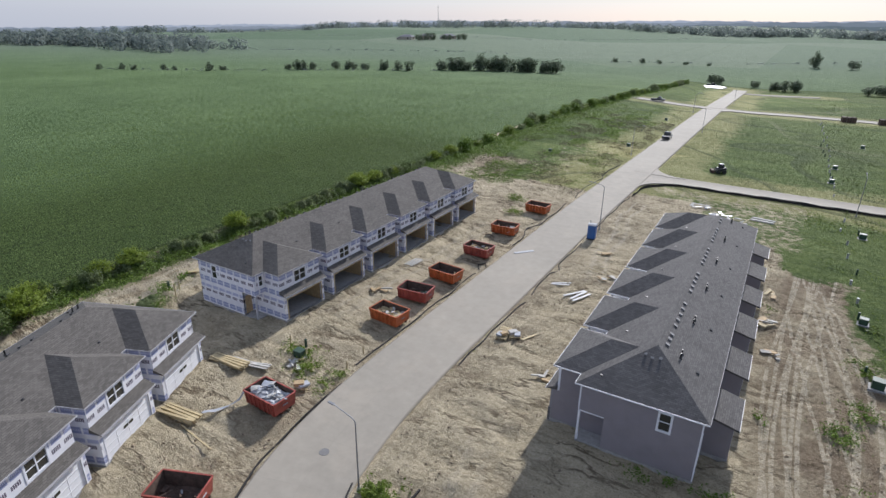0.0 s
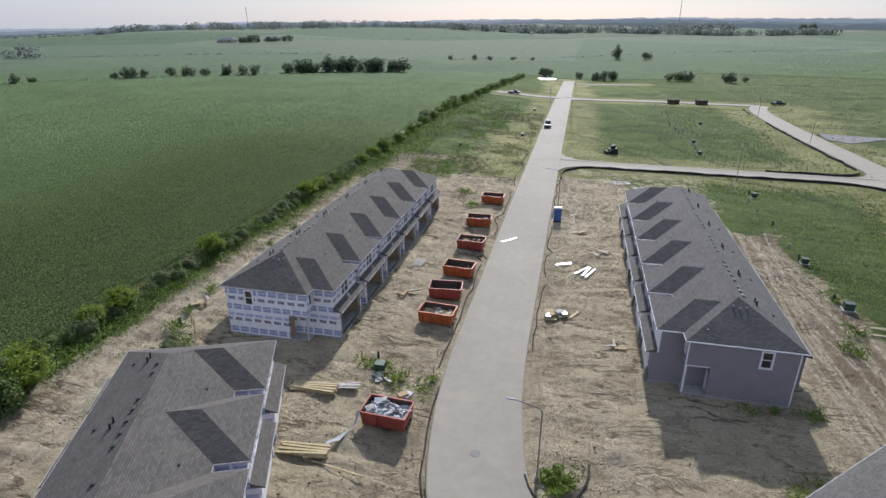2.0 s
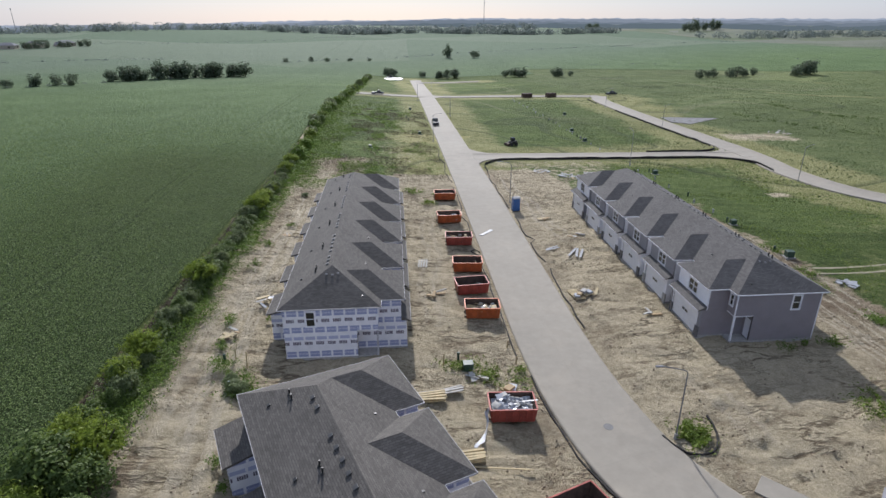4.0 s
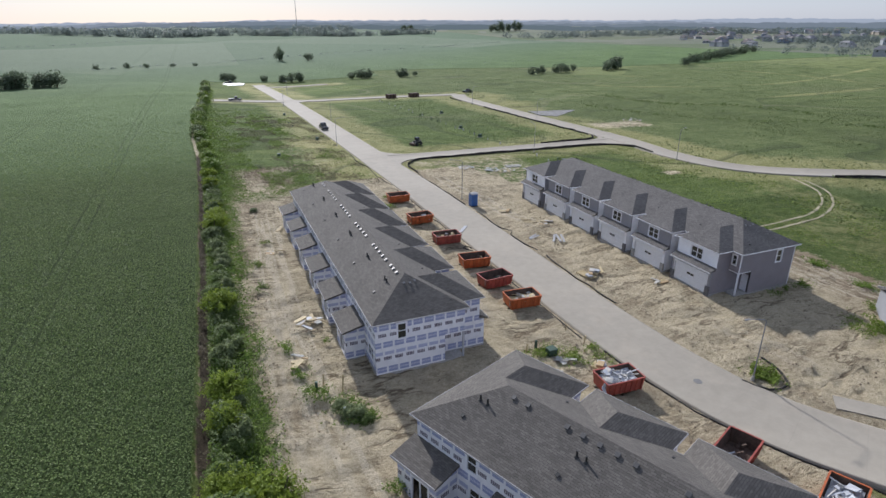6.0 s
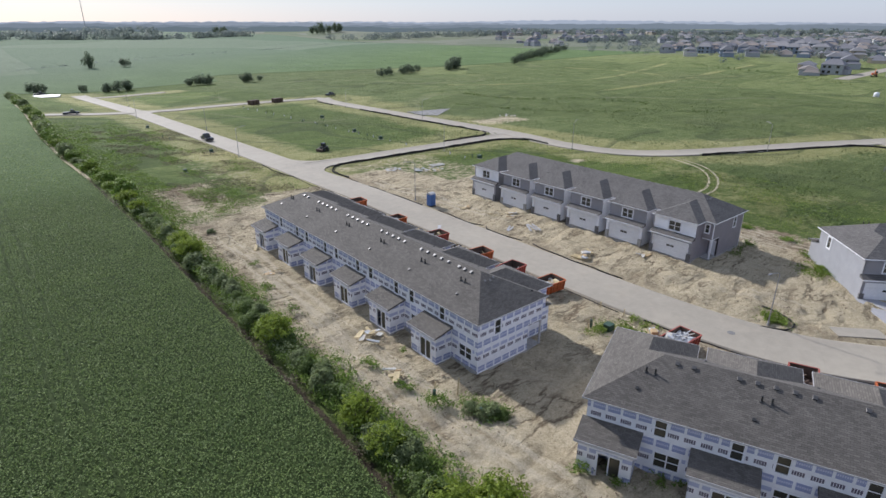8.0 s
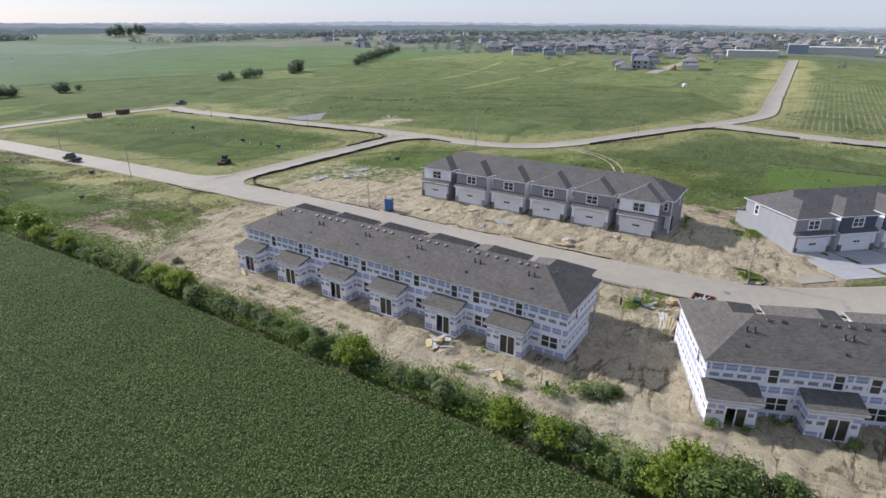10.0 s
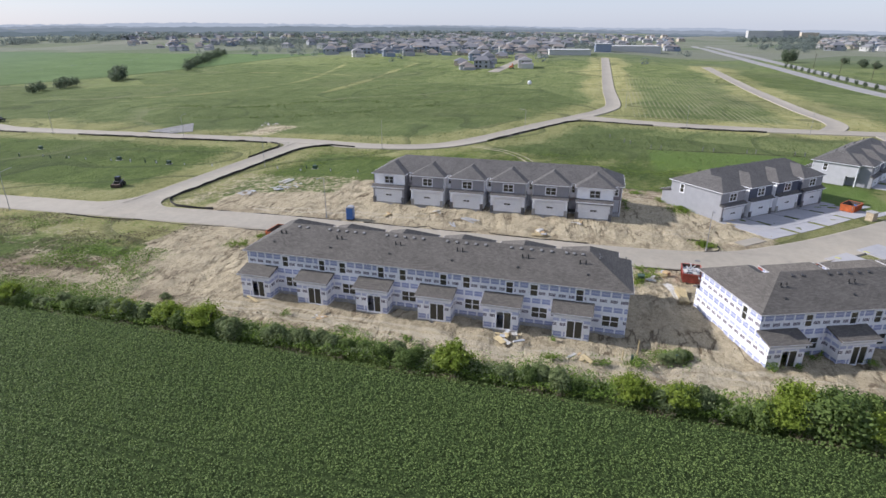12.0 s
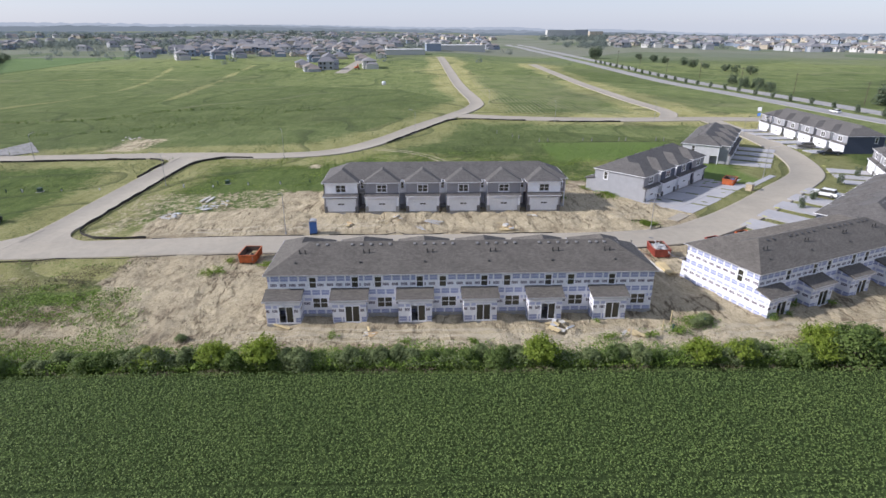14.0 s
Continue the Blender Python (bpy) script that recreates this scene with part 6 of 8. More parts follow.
# ---- sediment fences and wattles along the kerbs ----
def wattle(pts, label, r=0.065, seed=0, fence=False):
    """A low black fabric line that wanders along the ground."""
    rng = np.random.default_rng(seed)
    p = resample(pts, 0.8)
    d = np.gradient(p, axis=0)
    d /= np.linalg.norm(d, axis=1)[:, None] + 1e-9
    w = (vnoise(np.arange(len(p)) * 0.33, np.full(len(p), seed * 7.3), seed) - 0.5) * 0.5
    p = p + np.stack([d[:, 1], -d[:, 0]], -1) * w[:, None]
    bm = bmesh.new()
    hgt = 0.36 if fence else r
    prev = None
    for k, (x, y) in enumerate(p):
        z = hz(x, y)
        nx, ny = d[k][1], -d[k][0]
        hh = hgt * (0.7 + 0.6 * float(vnoise(k * 0.3, seed * 3.1, 9)))
        t = 0.03 if fence else r
        ring = [bm.verts.new((x + nx * o, y + ny * o, z + zz)) for o, zz in ((-t, -0.1), (-t, hh * 0.8), (0, hh * 1.15), (t, hh * 0.8), (t, -0.1))]
        if prev:
            for a in range(4):
                bm.faces.new((prev[a], prev[a + 1], ring[a + 1], ring[a]))
        prev = ring
    bmesh.ops.recalc_face_normals(bm, faces=bm.faces)
    return tagged(part("sediment_fence" if fence else "sediment_wattle", bm, SILT), label, "sediment fence")


def kerb_line(y0, y1, off):
    """Points beside the main street's kerb between two y."""
    c = resample(MAIN_ROAD, 2.0)
    d = np.gradient(c, axis=0)
    d /= np.linalg.norm(d, axis=1)[:, None]
    q = c + np.stack([d[:, 1], -d[:, 0]], -1) * off
    return [tuple(v) for v in q[(c[:, 1] > y0) & (c[:, 1] < y1)][::3]]


WT = "black fabric wattle lying along the kerb"
wattle([(-29.2, 34), (-29.3, 52), (-29.3, 58.0)], WT, seed=1)
wattle([(-29.4, 59.0), (-30.2, 60.4), (-29.6, 61.2), (-29.1, 60.2)], "coiled black fabric wattle by the kerb", seed=2)
wattle([(-29.4, 69), (-29.2, 73), (-30.0, 76), (-29.3, 80), (-29.3, 92)], WT, seed=3)
wattle(kerb_line(4.0, 33.0, 3.85), WT, seed=4)
wattle([(-20.6, 22.6), (-19.6, 20.6), (-17.6, 20.4), (-16.2, 22.4), (-16.0, 24.4)], "black fabric wattle curled round a weed patch", seed=15)
wattle([(-21.2, 39), (-21.2, 52), (-20.9, 54)], WT, seed=5)
wattle([(-21.1, 56), (-21.3, 63), (-20.5, 64), (-21.2, 66), (-21.2, 75)], WT, seed=6)
wattle([(-21.2, 79), (-21.4, 92), (-21.2, 103)], WT, seed=7)
FT = "black fabric sediment fence along the street"
wattle([(-21.0, 104), (-20.6, 110), (-19.0, 114.4), (-15.4, 117.2), (-9, 117.8), (10, 118.0), (30, 118.0), (36.4, 117.2), (40.4, 114.4), (42.4, 110.6), (41.4, 104)], FT, seed=8, fence=True)
wattle([(42.6, 131), (40.8, 127.4), (37, 125.0), (30, 124.9), (22, 124.8)], FT, seed=9, fence=True)
wattle([(42.6, 132), (41.9, 150), (41.6, 180), (42, 200)], FT, seed=10, fence=True)
wattle([(-29.4, 96), (-29.8, 104), (-29.3, 112), (-29.9, 119), (-29.5, 128)], WT, seed=11)
wattle([(60, 70.2), (76, 63.2), (92, 55.8), (104, 49.5), (106, 40), (102, 22)], FT, seed=12, fence=True)
wattle([(99.5, 14), (99, -12)], FT, seed=13, fence=True)
wattle([(42.5, 222), (44, 238)], FT, seed=14, fence=True)

slab("walkway", [(-16.9, 16.6), (-15.6, 17.9), (-12.4, 14.4), (-13.7, 13.1)], "short pale concrete walk slab beside the street", lift=0.09, thick=0.22, mat=ROAD, category="walkway")


slab("walkway", [(2.6, -6.6), (3.6, -5.8), (16.2, -18.6), (15.2, -19.6)], "pale concrete walk beside a lawn strip", lift=0.1, thick=0.3, category="walkway")


def service_stub(x, y, h):
    """A white capped pipe end that marks a buried service."""
    root = thing("service_stub", pose(x, y, hz(x, y)), "short white plastic service pipe standing in grass", "pipe stub", "service stubs")
    bm = bmesh.new()
    tube(bm, (0, 0, -0.2), (0, 0, h), 0.13, n=10)
    part("pipe", bm, WHITEPL, root)
    bm = bmesh.new()
    tube(bm, (0, 0, h), (0, 0, h + 0.1), 0.17, 0.15, n=10)
    part("cap", bm, WHITEPL if int(y) % 3 else GREENBOX, root)


rng_s = random.Random(12)
for k in range(24):
    y_ = 74 + k * 7.6
    if abs(y_ - 118.5) > 6:
        service_stub(11.6 + rng_s.uniform(-0.5, 0.6), y_ + rng_s.uniform(-1.5, 1.5), rng_s.uniform(0.35, 0.65))


# ---- vegetation ----
def leaf_mesh(name, pos, nrm, length, width, mat, rng):
    """Diamond leaves at pos, facing about nrm."""
    n = len(pos)
    r = rng.normal(size=(n, 3))
    a = np.cross(nrm, r)
    a /= np.linalg.norm(a, axis=1)[:, None] + 1e-9
    b = np.cross(nrm, a)
    b /= np.linalg.norm(b, axis=1)[:, None] + 1e-9
    L_ = np.asarray(length)[:, None] * 0.5
    W_ = np.asarray(width)[:, None] * 0.5
    droop = nrm * L_ * 0.25
    v = np.stack([pos - a * L_ - droop, pos - b * W_ + droop * 0.5, pos + a * L_ - droop, pos + b * W_ + droop * 0.5], 1).reshape(-1, 3)
    q = np.arange(4 * n, dtype=np.int32).reshape(-1, 4)
    return raw_mesh(name, v, q, mat)


def unit(v):
    return v / (np.linalg.norm(v, axis=1)[:, None] + 1e-9)


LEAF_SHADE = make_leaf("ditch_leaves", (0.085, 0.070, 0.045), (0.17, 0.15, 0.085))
LEAF_TUFT = make_leaf("tuft_blades", (0.075, 0.105, 0.035), (0.19, 0.225, 0.085))


# soybeans: single plants in drilled rows over the near field, thinning into the closed far canopy
def make_crop():
    rng = np.random.default_rng(2)
    row, gap, each = 0.30, 0.20, 4
    i, j = np.meshgrid(np.arange(int(128 / row)), np.arange(int(390 / gap)))
    d, y = -0.15 - row * i.ravel(), -60 + gap * j.ravel()
    y = y + rng.uniform(-0.12, 0.12, len(y))
    x = d + np.interp(y, HEDGE_Y, HEDGE_X) + rng.normal(0, 0.045, len(y))
    lane = np.minimum(np.abs(np.abs(x + 78.6) - 0.9), np.abs(np.abs(x + 106.0) - 0.9)) < 0.13
    dens = planted(x, y)
    stand = 0.90 + 0.1 * step(0.3, 0.5, fbm(x / 2.5, y / 2.5, 36, 3))
    keep = (rng.random(len(x)) < dens * stand) & ~lane & (d > -127)
    x, y, dens = x[keep], y[keep], dens[keep]
    n = len(x)
    tall = 0.42 + 0.12 * rng.random(n) + 0.24 * (fbm(x / 1.0, y / 1.0, 31, 3) - 0.5) + 0.2 * (fbm(x / 12, y / 12, 35, 3) - 0.5)
    base = height(x, y)
    grow = 1 + 0.28 * np.log(1 / np.clip(dens, 0.02, 1))
    X, Y, Z = (np.repeat(v, each) for v in (x, y, base))
    H, G = np.repeat(tall, each), np.repeat(grow, each)
    m = n * each
    a, r = rng.uniform(0, 6.283, m), np.sqrt(rng.random(m))
    out = 0.15 * r * G
    pos = np.stack([X + out * np.cos(a), Y + out * np.sin(a), Z + 0.16 + H * (1 - 0.45 * r**2) * rng.uniform(0.8, 1.05, m)], -1)
    nrm = unit(np.stack([0.75 * r * np.cos(a) + rng.normal(0, 0.28, m), 0.75 * r * np.sin(a) + rng.normal(0, 0.28, m), np.ones(m)], -1))
    siz = 0.130 * G * rng.uniform(0.7, 1.25, m)
    me = leaf_mesh("soybean_crop", pos, nrm, siz, siz * 0.82, LEAF_CROP, rng)
    tagged(new("soybean_crop", me), "dense green soybean leaves in drilled rows", "crop", kind="stuff")


make_crop()


def bush_mesh(name, r, h, lobes, leaves, size, mat, seed, upright=0.0):
    """A rounded shrub: leaves on several lobes, with gaps between them."""
    rng = np.random.default_rng(seed)
    cs = []
    for k in range(lobes):
        a, d = rng.uniform(0, 6.28), r * 0.6 * math.sqrt(rng.random())
        hh = h * rng.uniform(0.35, 0.78) * (1 - 0.35 * d / r)
        cs.append((d * math.cos(a), d * math.sin(a), hh, r * rng.uniform(0.3, 0.55)))
    P, N = [], []
    for x, y, z, q in cs:
        n = leaves // lobes
        d = unit(rng.normal(size=(n, 3)))
        d[:, 2] = np.abs(d[:, 2]) * 1.0 - 0.35 * (rng.random(n) < 0.3)
        d = unit(d)
        rad = q * (1 - 0.35 * rng.random(n) ** 2)
        stretch = np.array([1, 1, 1.0 + upright + h / r * 0.25])
        P.append(np.array([x, y, z]) + d * rad[:, None] * stretch)
        N.append(unit(d + rng.normal(0, 0.55, (n, 3)) + np.array([0, 0, 0.25])))
    # skirt down to the ground
    n = leaves // 5
    a = rng.uniform(0, 6.28, n)
    rr = r * rng.uniform(0.55, 0.95, n)
    P.append(np.stack([rr * np.cos(a), rr * np.sin(a), rng.uniform(0.05, 0.4, n) * h], -1))
    N.append(unit(np.stack([np.cos(a), np.sin(a), rng.uniform(0, 1, n)], -1) + rng.normal(0, 0.5, (n, 3))))
    P, N = np.concatenate(P), np.concatenate(N)
    P[:, 2] = np.maximum(P[:, 2], 0.03)
    s = size * rng.uniform(0.7, 1.35, len(P))
    return leaf_mesh(name, P, N, s * 1.3, s * 0.7, mat, rng)


def stem_mesh(name, r, h, seed, n=6):
    rng = random.Random(seed)
    bm = bmesh.new()
    for k in range(n):
        a = rng.uniform(0, 6.28)
        p0 = Vector((0.12 * math.cos(a), 0.12 * math.sin(a), -0.2))
        p1 = Vector((0.3 * r * math.cos(a), 0.3 * r * math.sin(a), h * 0.4))
        p2 = Vector((0.55 * r * math.cos(a + 0.3), 0.55 * r * math.sin(a + 0.3), h * 0.72))
        tube(bm, p0, p1, 0.05, 0.035, 5)
        tube(bm, p1, p2, 0.035, 0.012, 5)
    me = bpy.data.meshes.new(name)
    bm.to_mesh(me)
    bm.free()
    me.materials.append(BARK)
    return me


def spray_mesh(name, r, h, branches, each, mat, seed):
    """A loose shrub of fine narrow leaves along arching shoots that fan out from its foot."""
    rng = np.random.default_rng(seed)
    P, N = [], []
    for k in range(branches):
        a, lean = rng.uniform(0, 6.283), math.sqrt(rng.random())
        ln = rng.uniform(0.72, 1.08)
        t = rng.uniform(0.22, 1.0, each) ** 0.8
        out = r * lean * ln * t * (0.55 + 0.45 * t)
        up = h * ln * (t - 0.33 * lean * t**2) * (1 - 0.28 * lean)
        jit = rng.normal(0, 0.055, (each, 3))
        p = np.stack([out * math.cos(a), out * math.sin(a), up], -1) + jit
        P.append(p)
        side = np.array([math.cos(a) * lean, math.sin(a) * lean, 0.55])
        N.append(unit(side + rng.normal(0, 0.55, (each, 3))))
    P, N = np.concatenate(P), np.concatenate(N)
    P[:, 2] = np.maximum(P[:, 2], 0.03)
    s = rng.uniform(0.7, 1.3, len(P))
    return leaf_mesh(name, P, N, s * 0.135, s * 0.05, mat, rng)


BUSHES = []
for k, (mat, up, sz) in enumerate(((LEAF_BUSH, 0.35, 0.17), (LEAF_BUSH, 0.2, 0.17), (LEAF_GREY, 0.0, 0.2), (LEAF_DARK, 0.1, 0.17), (LEAF_GREY, 0.1, 0.19), (LEAF_DARK, 0.3, 0.16))):
    BUSHES.append((bush_mesh("foliage", 1.0, 1.35, 15 + k % 3, 2000, sz * 0.66, mat, 60 + k, up), stem_mesh("stem", 1.0, 1.3, 70 + k)))
for k in (0, 1):
    BUSHES[k] = (spray_mesh("foliage", 1.0, 1.5, 130, 44, LEAF_BRIGHT, 160 + k), BUSHES[k][1])
FAR_BUSHES = []
for k, mat in enumerate((LEAF_WEED, LEAF_DARK, LEAF_BUSH, LEAF_GREY)):
    FAR_BUSHES.append((bush_mesh("foliage", 1.0, 1.3, 11, 800, 0.16, mat, 90 + k, 0.15), stem_mesh("stem", 1.0, 1.3, 95 + k, 4)))


def bush(x, y, r, h, k, far=False, label="", group="hedge shrubs"):
    fol, stem = (FAR_BUSHES if far else BUSHES)[k]
    rng = random.Random(int(x * 31 + y * 17))
    root = thing("shrub", pose(x, y, hz(x, y) - 0.05, 0, 0, rng.uniform(0, 360)), label, "shrub", group)
    for nm, me in (("foliage", fol), ("stem", stem)):
        ob = shared(nm, me, root)
        ob.scale = (r, r, h / 1.35)
    return root


YL = "bright yellow-green rounded shrub in the hedgerow"
GL = "low grey-green leafy shrub in the hedgerow"
DL = "dark green rounded shrub in the hedgerow"
for x, y, r, h, k in ((-61.0, 16.6, 2.1, 2.6, 0), (-60.6, 23.2, 2.2, 2.8, 1), (-60.5, 30.4, 1.9, 2.7, 0), (-60.7, 34.2, 2.1, 2.9, 1), (-60.2, 49.3, 2.3, 3.3, 0), (-59.4, 75.2, 2.4, 3.4, 1), (-59.0, 79.6, 2.0, 2.8, 0), (-59.2, 85.4, 1.7, 2.2, 1), (-60.2, 100.5, 1.9, 2.6, 1), (-61.4, 5.0, 2.1, 2.6, 0), (-60.8, 107.5, 2.1, 2.8, 0), (-61.2, -4, 2.3, 2.8, 1), (-60.4, 19.6, 2.7, 3.2, 5)):
    hx = float(np.interp(y, HEDGE_Y, HEDGE_X))
    bush(hx + 2.2 + 0.25 * (x + 60.5), y, r * 0.95, h * 0.9, k, False, YL if k < 2 else DL)
for x, y, r, h, k in ((-60.6, 21.6, 2.3, 3.1, 1), (-60.0, 18.6, 1.9, 2.2, 5), (-59.9, 15.8, 1.7, 2.0, 3)):
    bush(x, y, r, h, k, False, YL if k < 2 else DL)
rng_h = random.Random(5)
y = -14.0
while y < 106:
    hx = float(np.interp(y, HEDGE_Y, HEDGE_X))
    k = rng_h.choice((2, 2, 3, 4, 5))
    r = rng_h.uniform(0.8, 1.35)
    if rng_h.random() < 0.85:
        bush(hx + 2.15 + rng_h.uniform(-0.5, 0.9), y, r, r * rng_h.uniform(0.9, 1.4), k, False, GL if k in (2, 4) else DL)
    y += rng_h.uniform(0.9, 1.8)
y = 106.0
while y < 392:
    hx = float(np.interp(y, HEDGE_Y, HEDGE_X))
    r = rng_h.uniform(1.0, 2.6)
    if rng_h.random() < (0.92 if y < 260 else 0.6):
        bush(hx + 2.3 + rng_h.uniform(-0.8, 0.8), y, r, r * rng_h.uniform(0.9, 1.3), rng_h.choice((0, 0, 2, 3, 1)), True, DL)
    y += rng_h.uniform(2.6, 4.6)
for x, y, r, h, k in ((-53.6, 29.6, 1.1, 0.95, 2), (-54.4, 30.8, 0.8, 0.7, 4), (-52.8, 28.7, 0.7, 0.6, 5), (-55.6, 85.0, 0.7, 0.5, 4)):
    bush(x, y, r, h, k, False, "leafy green weed clump on bare soil", "weed clumps")


def scatter(name, n, area, size, mat, label, category, seed, tall=0.3, mask=None, tilt=0.7):
    """Many small leaves or tufts over an area of ground, as one mesh."""
    rng = np.random.default_rng(seed)
    x = rng.uniform(area[0], area[1], n)
    y = rng.uniform(area[2], area[3], n)
    if mask is not None:
        p = mask(x, y)
        keep = rng.random(n) < p
        x, y = x[keep], y[keep]
    n = len(x)
    clump = fbm(x / 1.3, y / 1.3, seed, 3)
    z = height(x, y) + 0.02 + rng.random(n) * tall * np.clip(clump * 2 - 0.4, 0.15, 1.3)
    nrm = unit(np.stack([rng.normal(0, tilt, n), rng.normal(0, tilt, n), np.full(n, 0.8)], -1))
    s = size * rng.uniform(0.6, 1.4, n)
    me = leaf_mesh(name, np.stack([x, y, z], -1), nrm, s * 1.5, s * 0.55, mat, rng)
    return tagged(new(name, me), label, category, kind="stuff")


def strip_mask(x, y):
    hx = np.interp(y, HEDGE_Y, HEDGE_X)
    d = x - hx
    return step(0.7, 1.5, d) * (1 - step(3.6, 6.2, d + 2.5 * (fbm(x / 6, y / 6, 3, 3) - 0.5)))


scatter("hedge_weeds", 125000, (-66, -55, -15, 108), 0.16, LEAF_WEED, "bright green weeds along the hedgerow", "weeds", 7, 0.95, strip_mask)
scatter("hedge_weeds", 40000, (-67, -52, 104, 330), 0.34, LEAF_WEED, "dark green weeds along the far hedgerow", "weeds", 8, 0.7, strip_mask)


def ditch_mask(x, y):
    d = x - np.interp(y, HEDGE_Y, HEDGE_X)
    return step(0.05, 0.3, d) * (1 - step(1.2, 1.9, d)) * step(0.45, 0.62, fbm(x / 2, y / 2, 39, 3))


scatter("ditch_weeds", 55000, (-66.5, -57, -15, 112), 0.15, LEAF_SHADE, "low brown dry stalks in the ditch beside the crop", "weeds", 29, 0.25, ditch_mask, 0.6)


def tall_mask(x, y):
    d = x - np.interp(y, HEDGE_Y, HEDGE_X)
    return step(0.9, 1.5, d) * (1 - step(2.6, 4.2, d)) * step(0.36, 0.56, fbm(x / 3, y / 3, 33, 3))


scatter("horseweed", 90000, (-66, -57, -15, 112), 0.17, LEAF_GREY, "tall pale grey-green weeds along the hedgerow", "weeds", 19, 1.5, tall_mask, 0.8)


def lush_mask(x, y):
    d = x - np.interp(y, HEDGE_Y, HEDGE_X)
    band = 1 - step(5, 9, d + 5 * (fbm(x / 6, y / 9, 57, 3) - 0.5))
    patch = step(0.48, 0.60, fbm(x / 4.5, y / 9, 55, 4)) * (1 - step(24, 34, d))
    return step(2, 3.5, d) * np.maximum(band, 0.8 * patch) * step(87.5, 93, y - (x + 57) * 0.4) * (1 - step(170, 240, y)) * (road_gap(x, y) > 0.8)


scatter("lush_weeds", 120000, (-62, -29, 78, 150), 0.17, LEAF_WEED, "lush bright green weeds past the wrapped row", "weeds", 9, 0.55, lush_mask)
scatter("lush_weeds", 45000, (-62, -29, 150, 250), 0.30, LEAF_WEED, "rank green weeds between hedgerow and street", "weeds", 49, 0.5, lush_mask)


def stalk_mask(x, y):
    d = x - np.interp(y, HEDGE_Y, HEDGE_X)
    return step(3, 6, d) * (road_gap(x, y) > 0.8) * step(0.46, 0.6, fbm(x / 5, y / 5, 58, 4)) * step(95, 101, y)


scatter("dry_stalks", 60000, (-60, -29, 82, 200), 0.17, LEAF_SHADE, "brown dry weed stalks on disturbed soil", "weeds", 50, 0.3, stalk_mask, 0.9)


def lot_mask(x, y):
    g = road_gap(x, y)
    s_, c_, d_ = zones(x, y, g)
    return (g > 0.4) * (s_ < 0.4) * (c_ < 0.5) * step(0.40, 0.66, fbm(x / 5, y / 5, 77, 4)) * (1 - step(100, 260, y))


scatter("grass_tufts", 60000, (-21, 45, 84, 260), 0.16, LEAF_TUFT, "rough green grass tufts on open lots", "grass", 10, 0.1, lot_mask)
scatter("grass_tufts", 40000, (3, 46, 14, 116), 0.18, LEAF_BUSH, "rough green grass tufts behind the finished row", "grass", 12, 0.1, lot_mask)


def open_mask(x, y):
    g = road_gap(x, y)
    s_, c_, d_ = zones(x, y, g)
    return (g > 0.6) * (s_ < 0.35) * (c_ < 0.5) * step(0.44, 0.66, fbm(x / 11, y / 11, 79, 5)) * np.exp(-np.hypot(x - 20, y - 80) / 220)


scatter("lot_tufts", 150000, (12, 330, -70, 330), 0.39, LEAF_TUFT, "rough dull green tufts over the open lots", "grass", 17, 0.3, open_mask)


def weed_patches(lst, mat, seed, size, label):
    """Dense small weeds round given spots, as one mesh."""
    rng = np.random.default_rng(seed)
    X, Y = [], []
    for a, b, r, sx in lst:
        n = int(330 * r * r * sx)
        X.append(a + rng.normal(0, r * 0.5 * sx, n))
        Y.append(b + rng.normal(0, r * 0.5, n))
    x, y = np.concatenate(X), np.concatenate(Y)
    keep = (fbm(x / 0.8, y / 0.8, 15, 3) > 0.45) & (road_gap(x, y) > 0.2)
    x, y = x[keep], y[keep]
    n = len(x)
    z = height(x, y) + 0.05 + rng.random(n) * 0.5 * fbm(x / 0.9, y / 0.9, seed, 3) * 1.5
    nrm = unit(np.stack([rng.normal(0, 0.6, n), rng.normal(0, 0.6, n), np.full(n, 0.8)], -1))
    s_ = size * rng.uniform(0.6, 1.4, n)
    me = leaf_mesh("weed_patches", np.stack([x, y, z], -1), nrm, s_ * 1.5, s_ * 0.6, mat, rng)
    return tagged(new("weed_patches", me), label, "weeds", kind="stuff")


weed_patches([(-18.7, 22.5, 1.5, 1.0), (-17.9, 22.3, 1.4, 1.0), (-18.6, 21.9, 1.3, 1.0), (-18.2, 23.0, 1.3, 1.0), (-34.5, 32.4, 1.5, 1.3), (-31.6, 31.2, 1.2, 1.6), (-29.8, 29.8, 0.9, 1.0), (-29.6, 32.2, 0.8, 1.0), (-33.0, 30.2, 1.0, 1.2), (-0.8, 24.0, 2.2, 1.2), (2.2, 22.0, 2.2, 1.2), (4.4, 26.0, 1.8, 1.0), (-34.6, 81.5, 1.4, 1.0), (-32.5, 86.8, 1.3, 1.0), (-37, 88, 1.7, 1.0)], LEAF_BUSH, 13, 0.15, "patches of yellow-green weeds on bare soil")
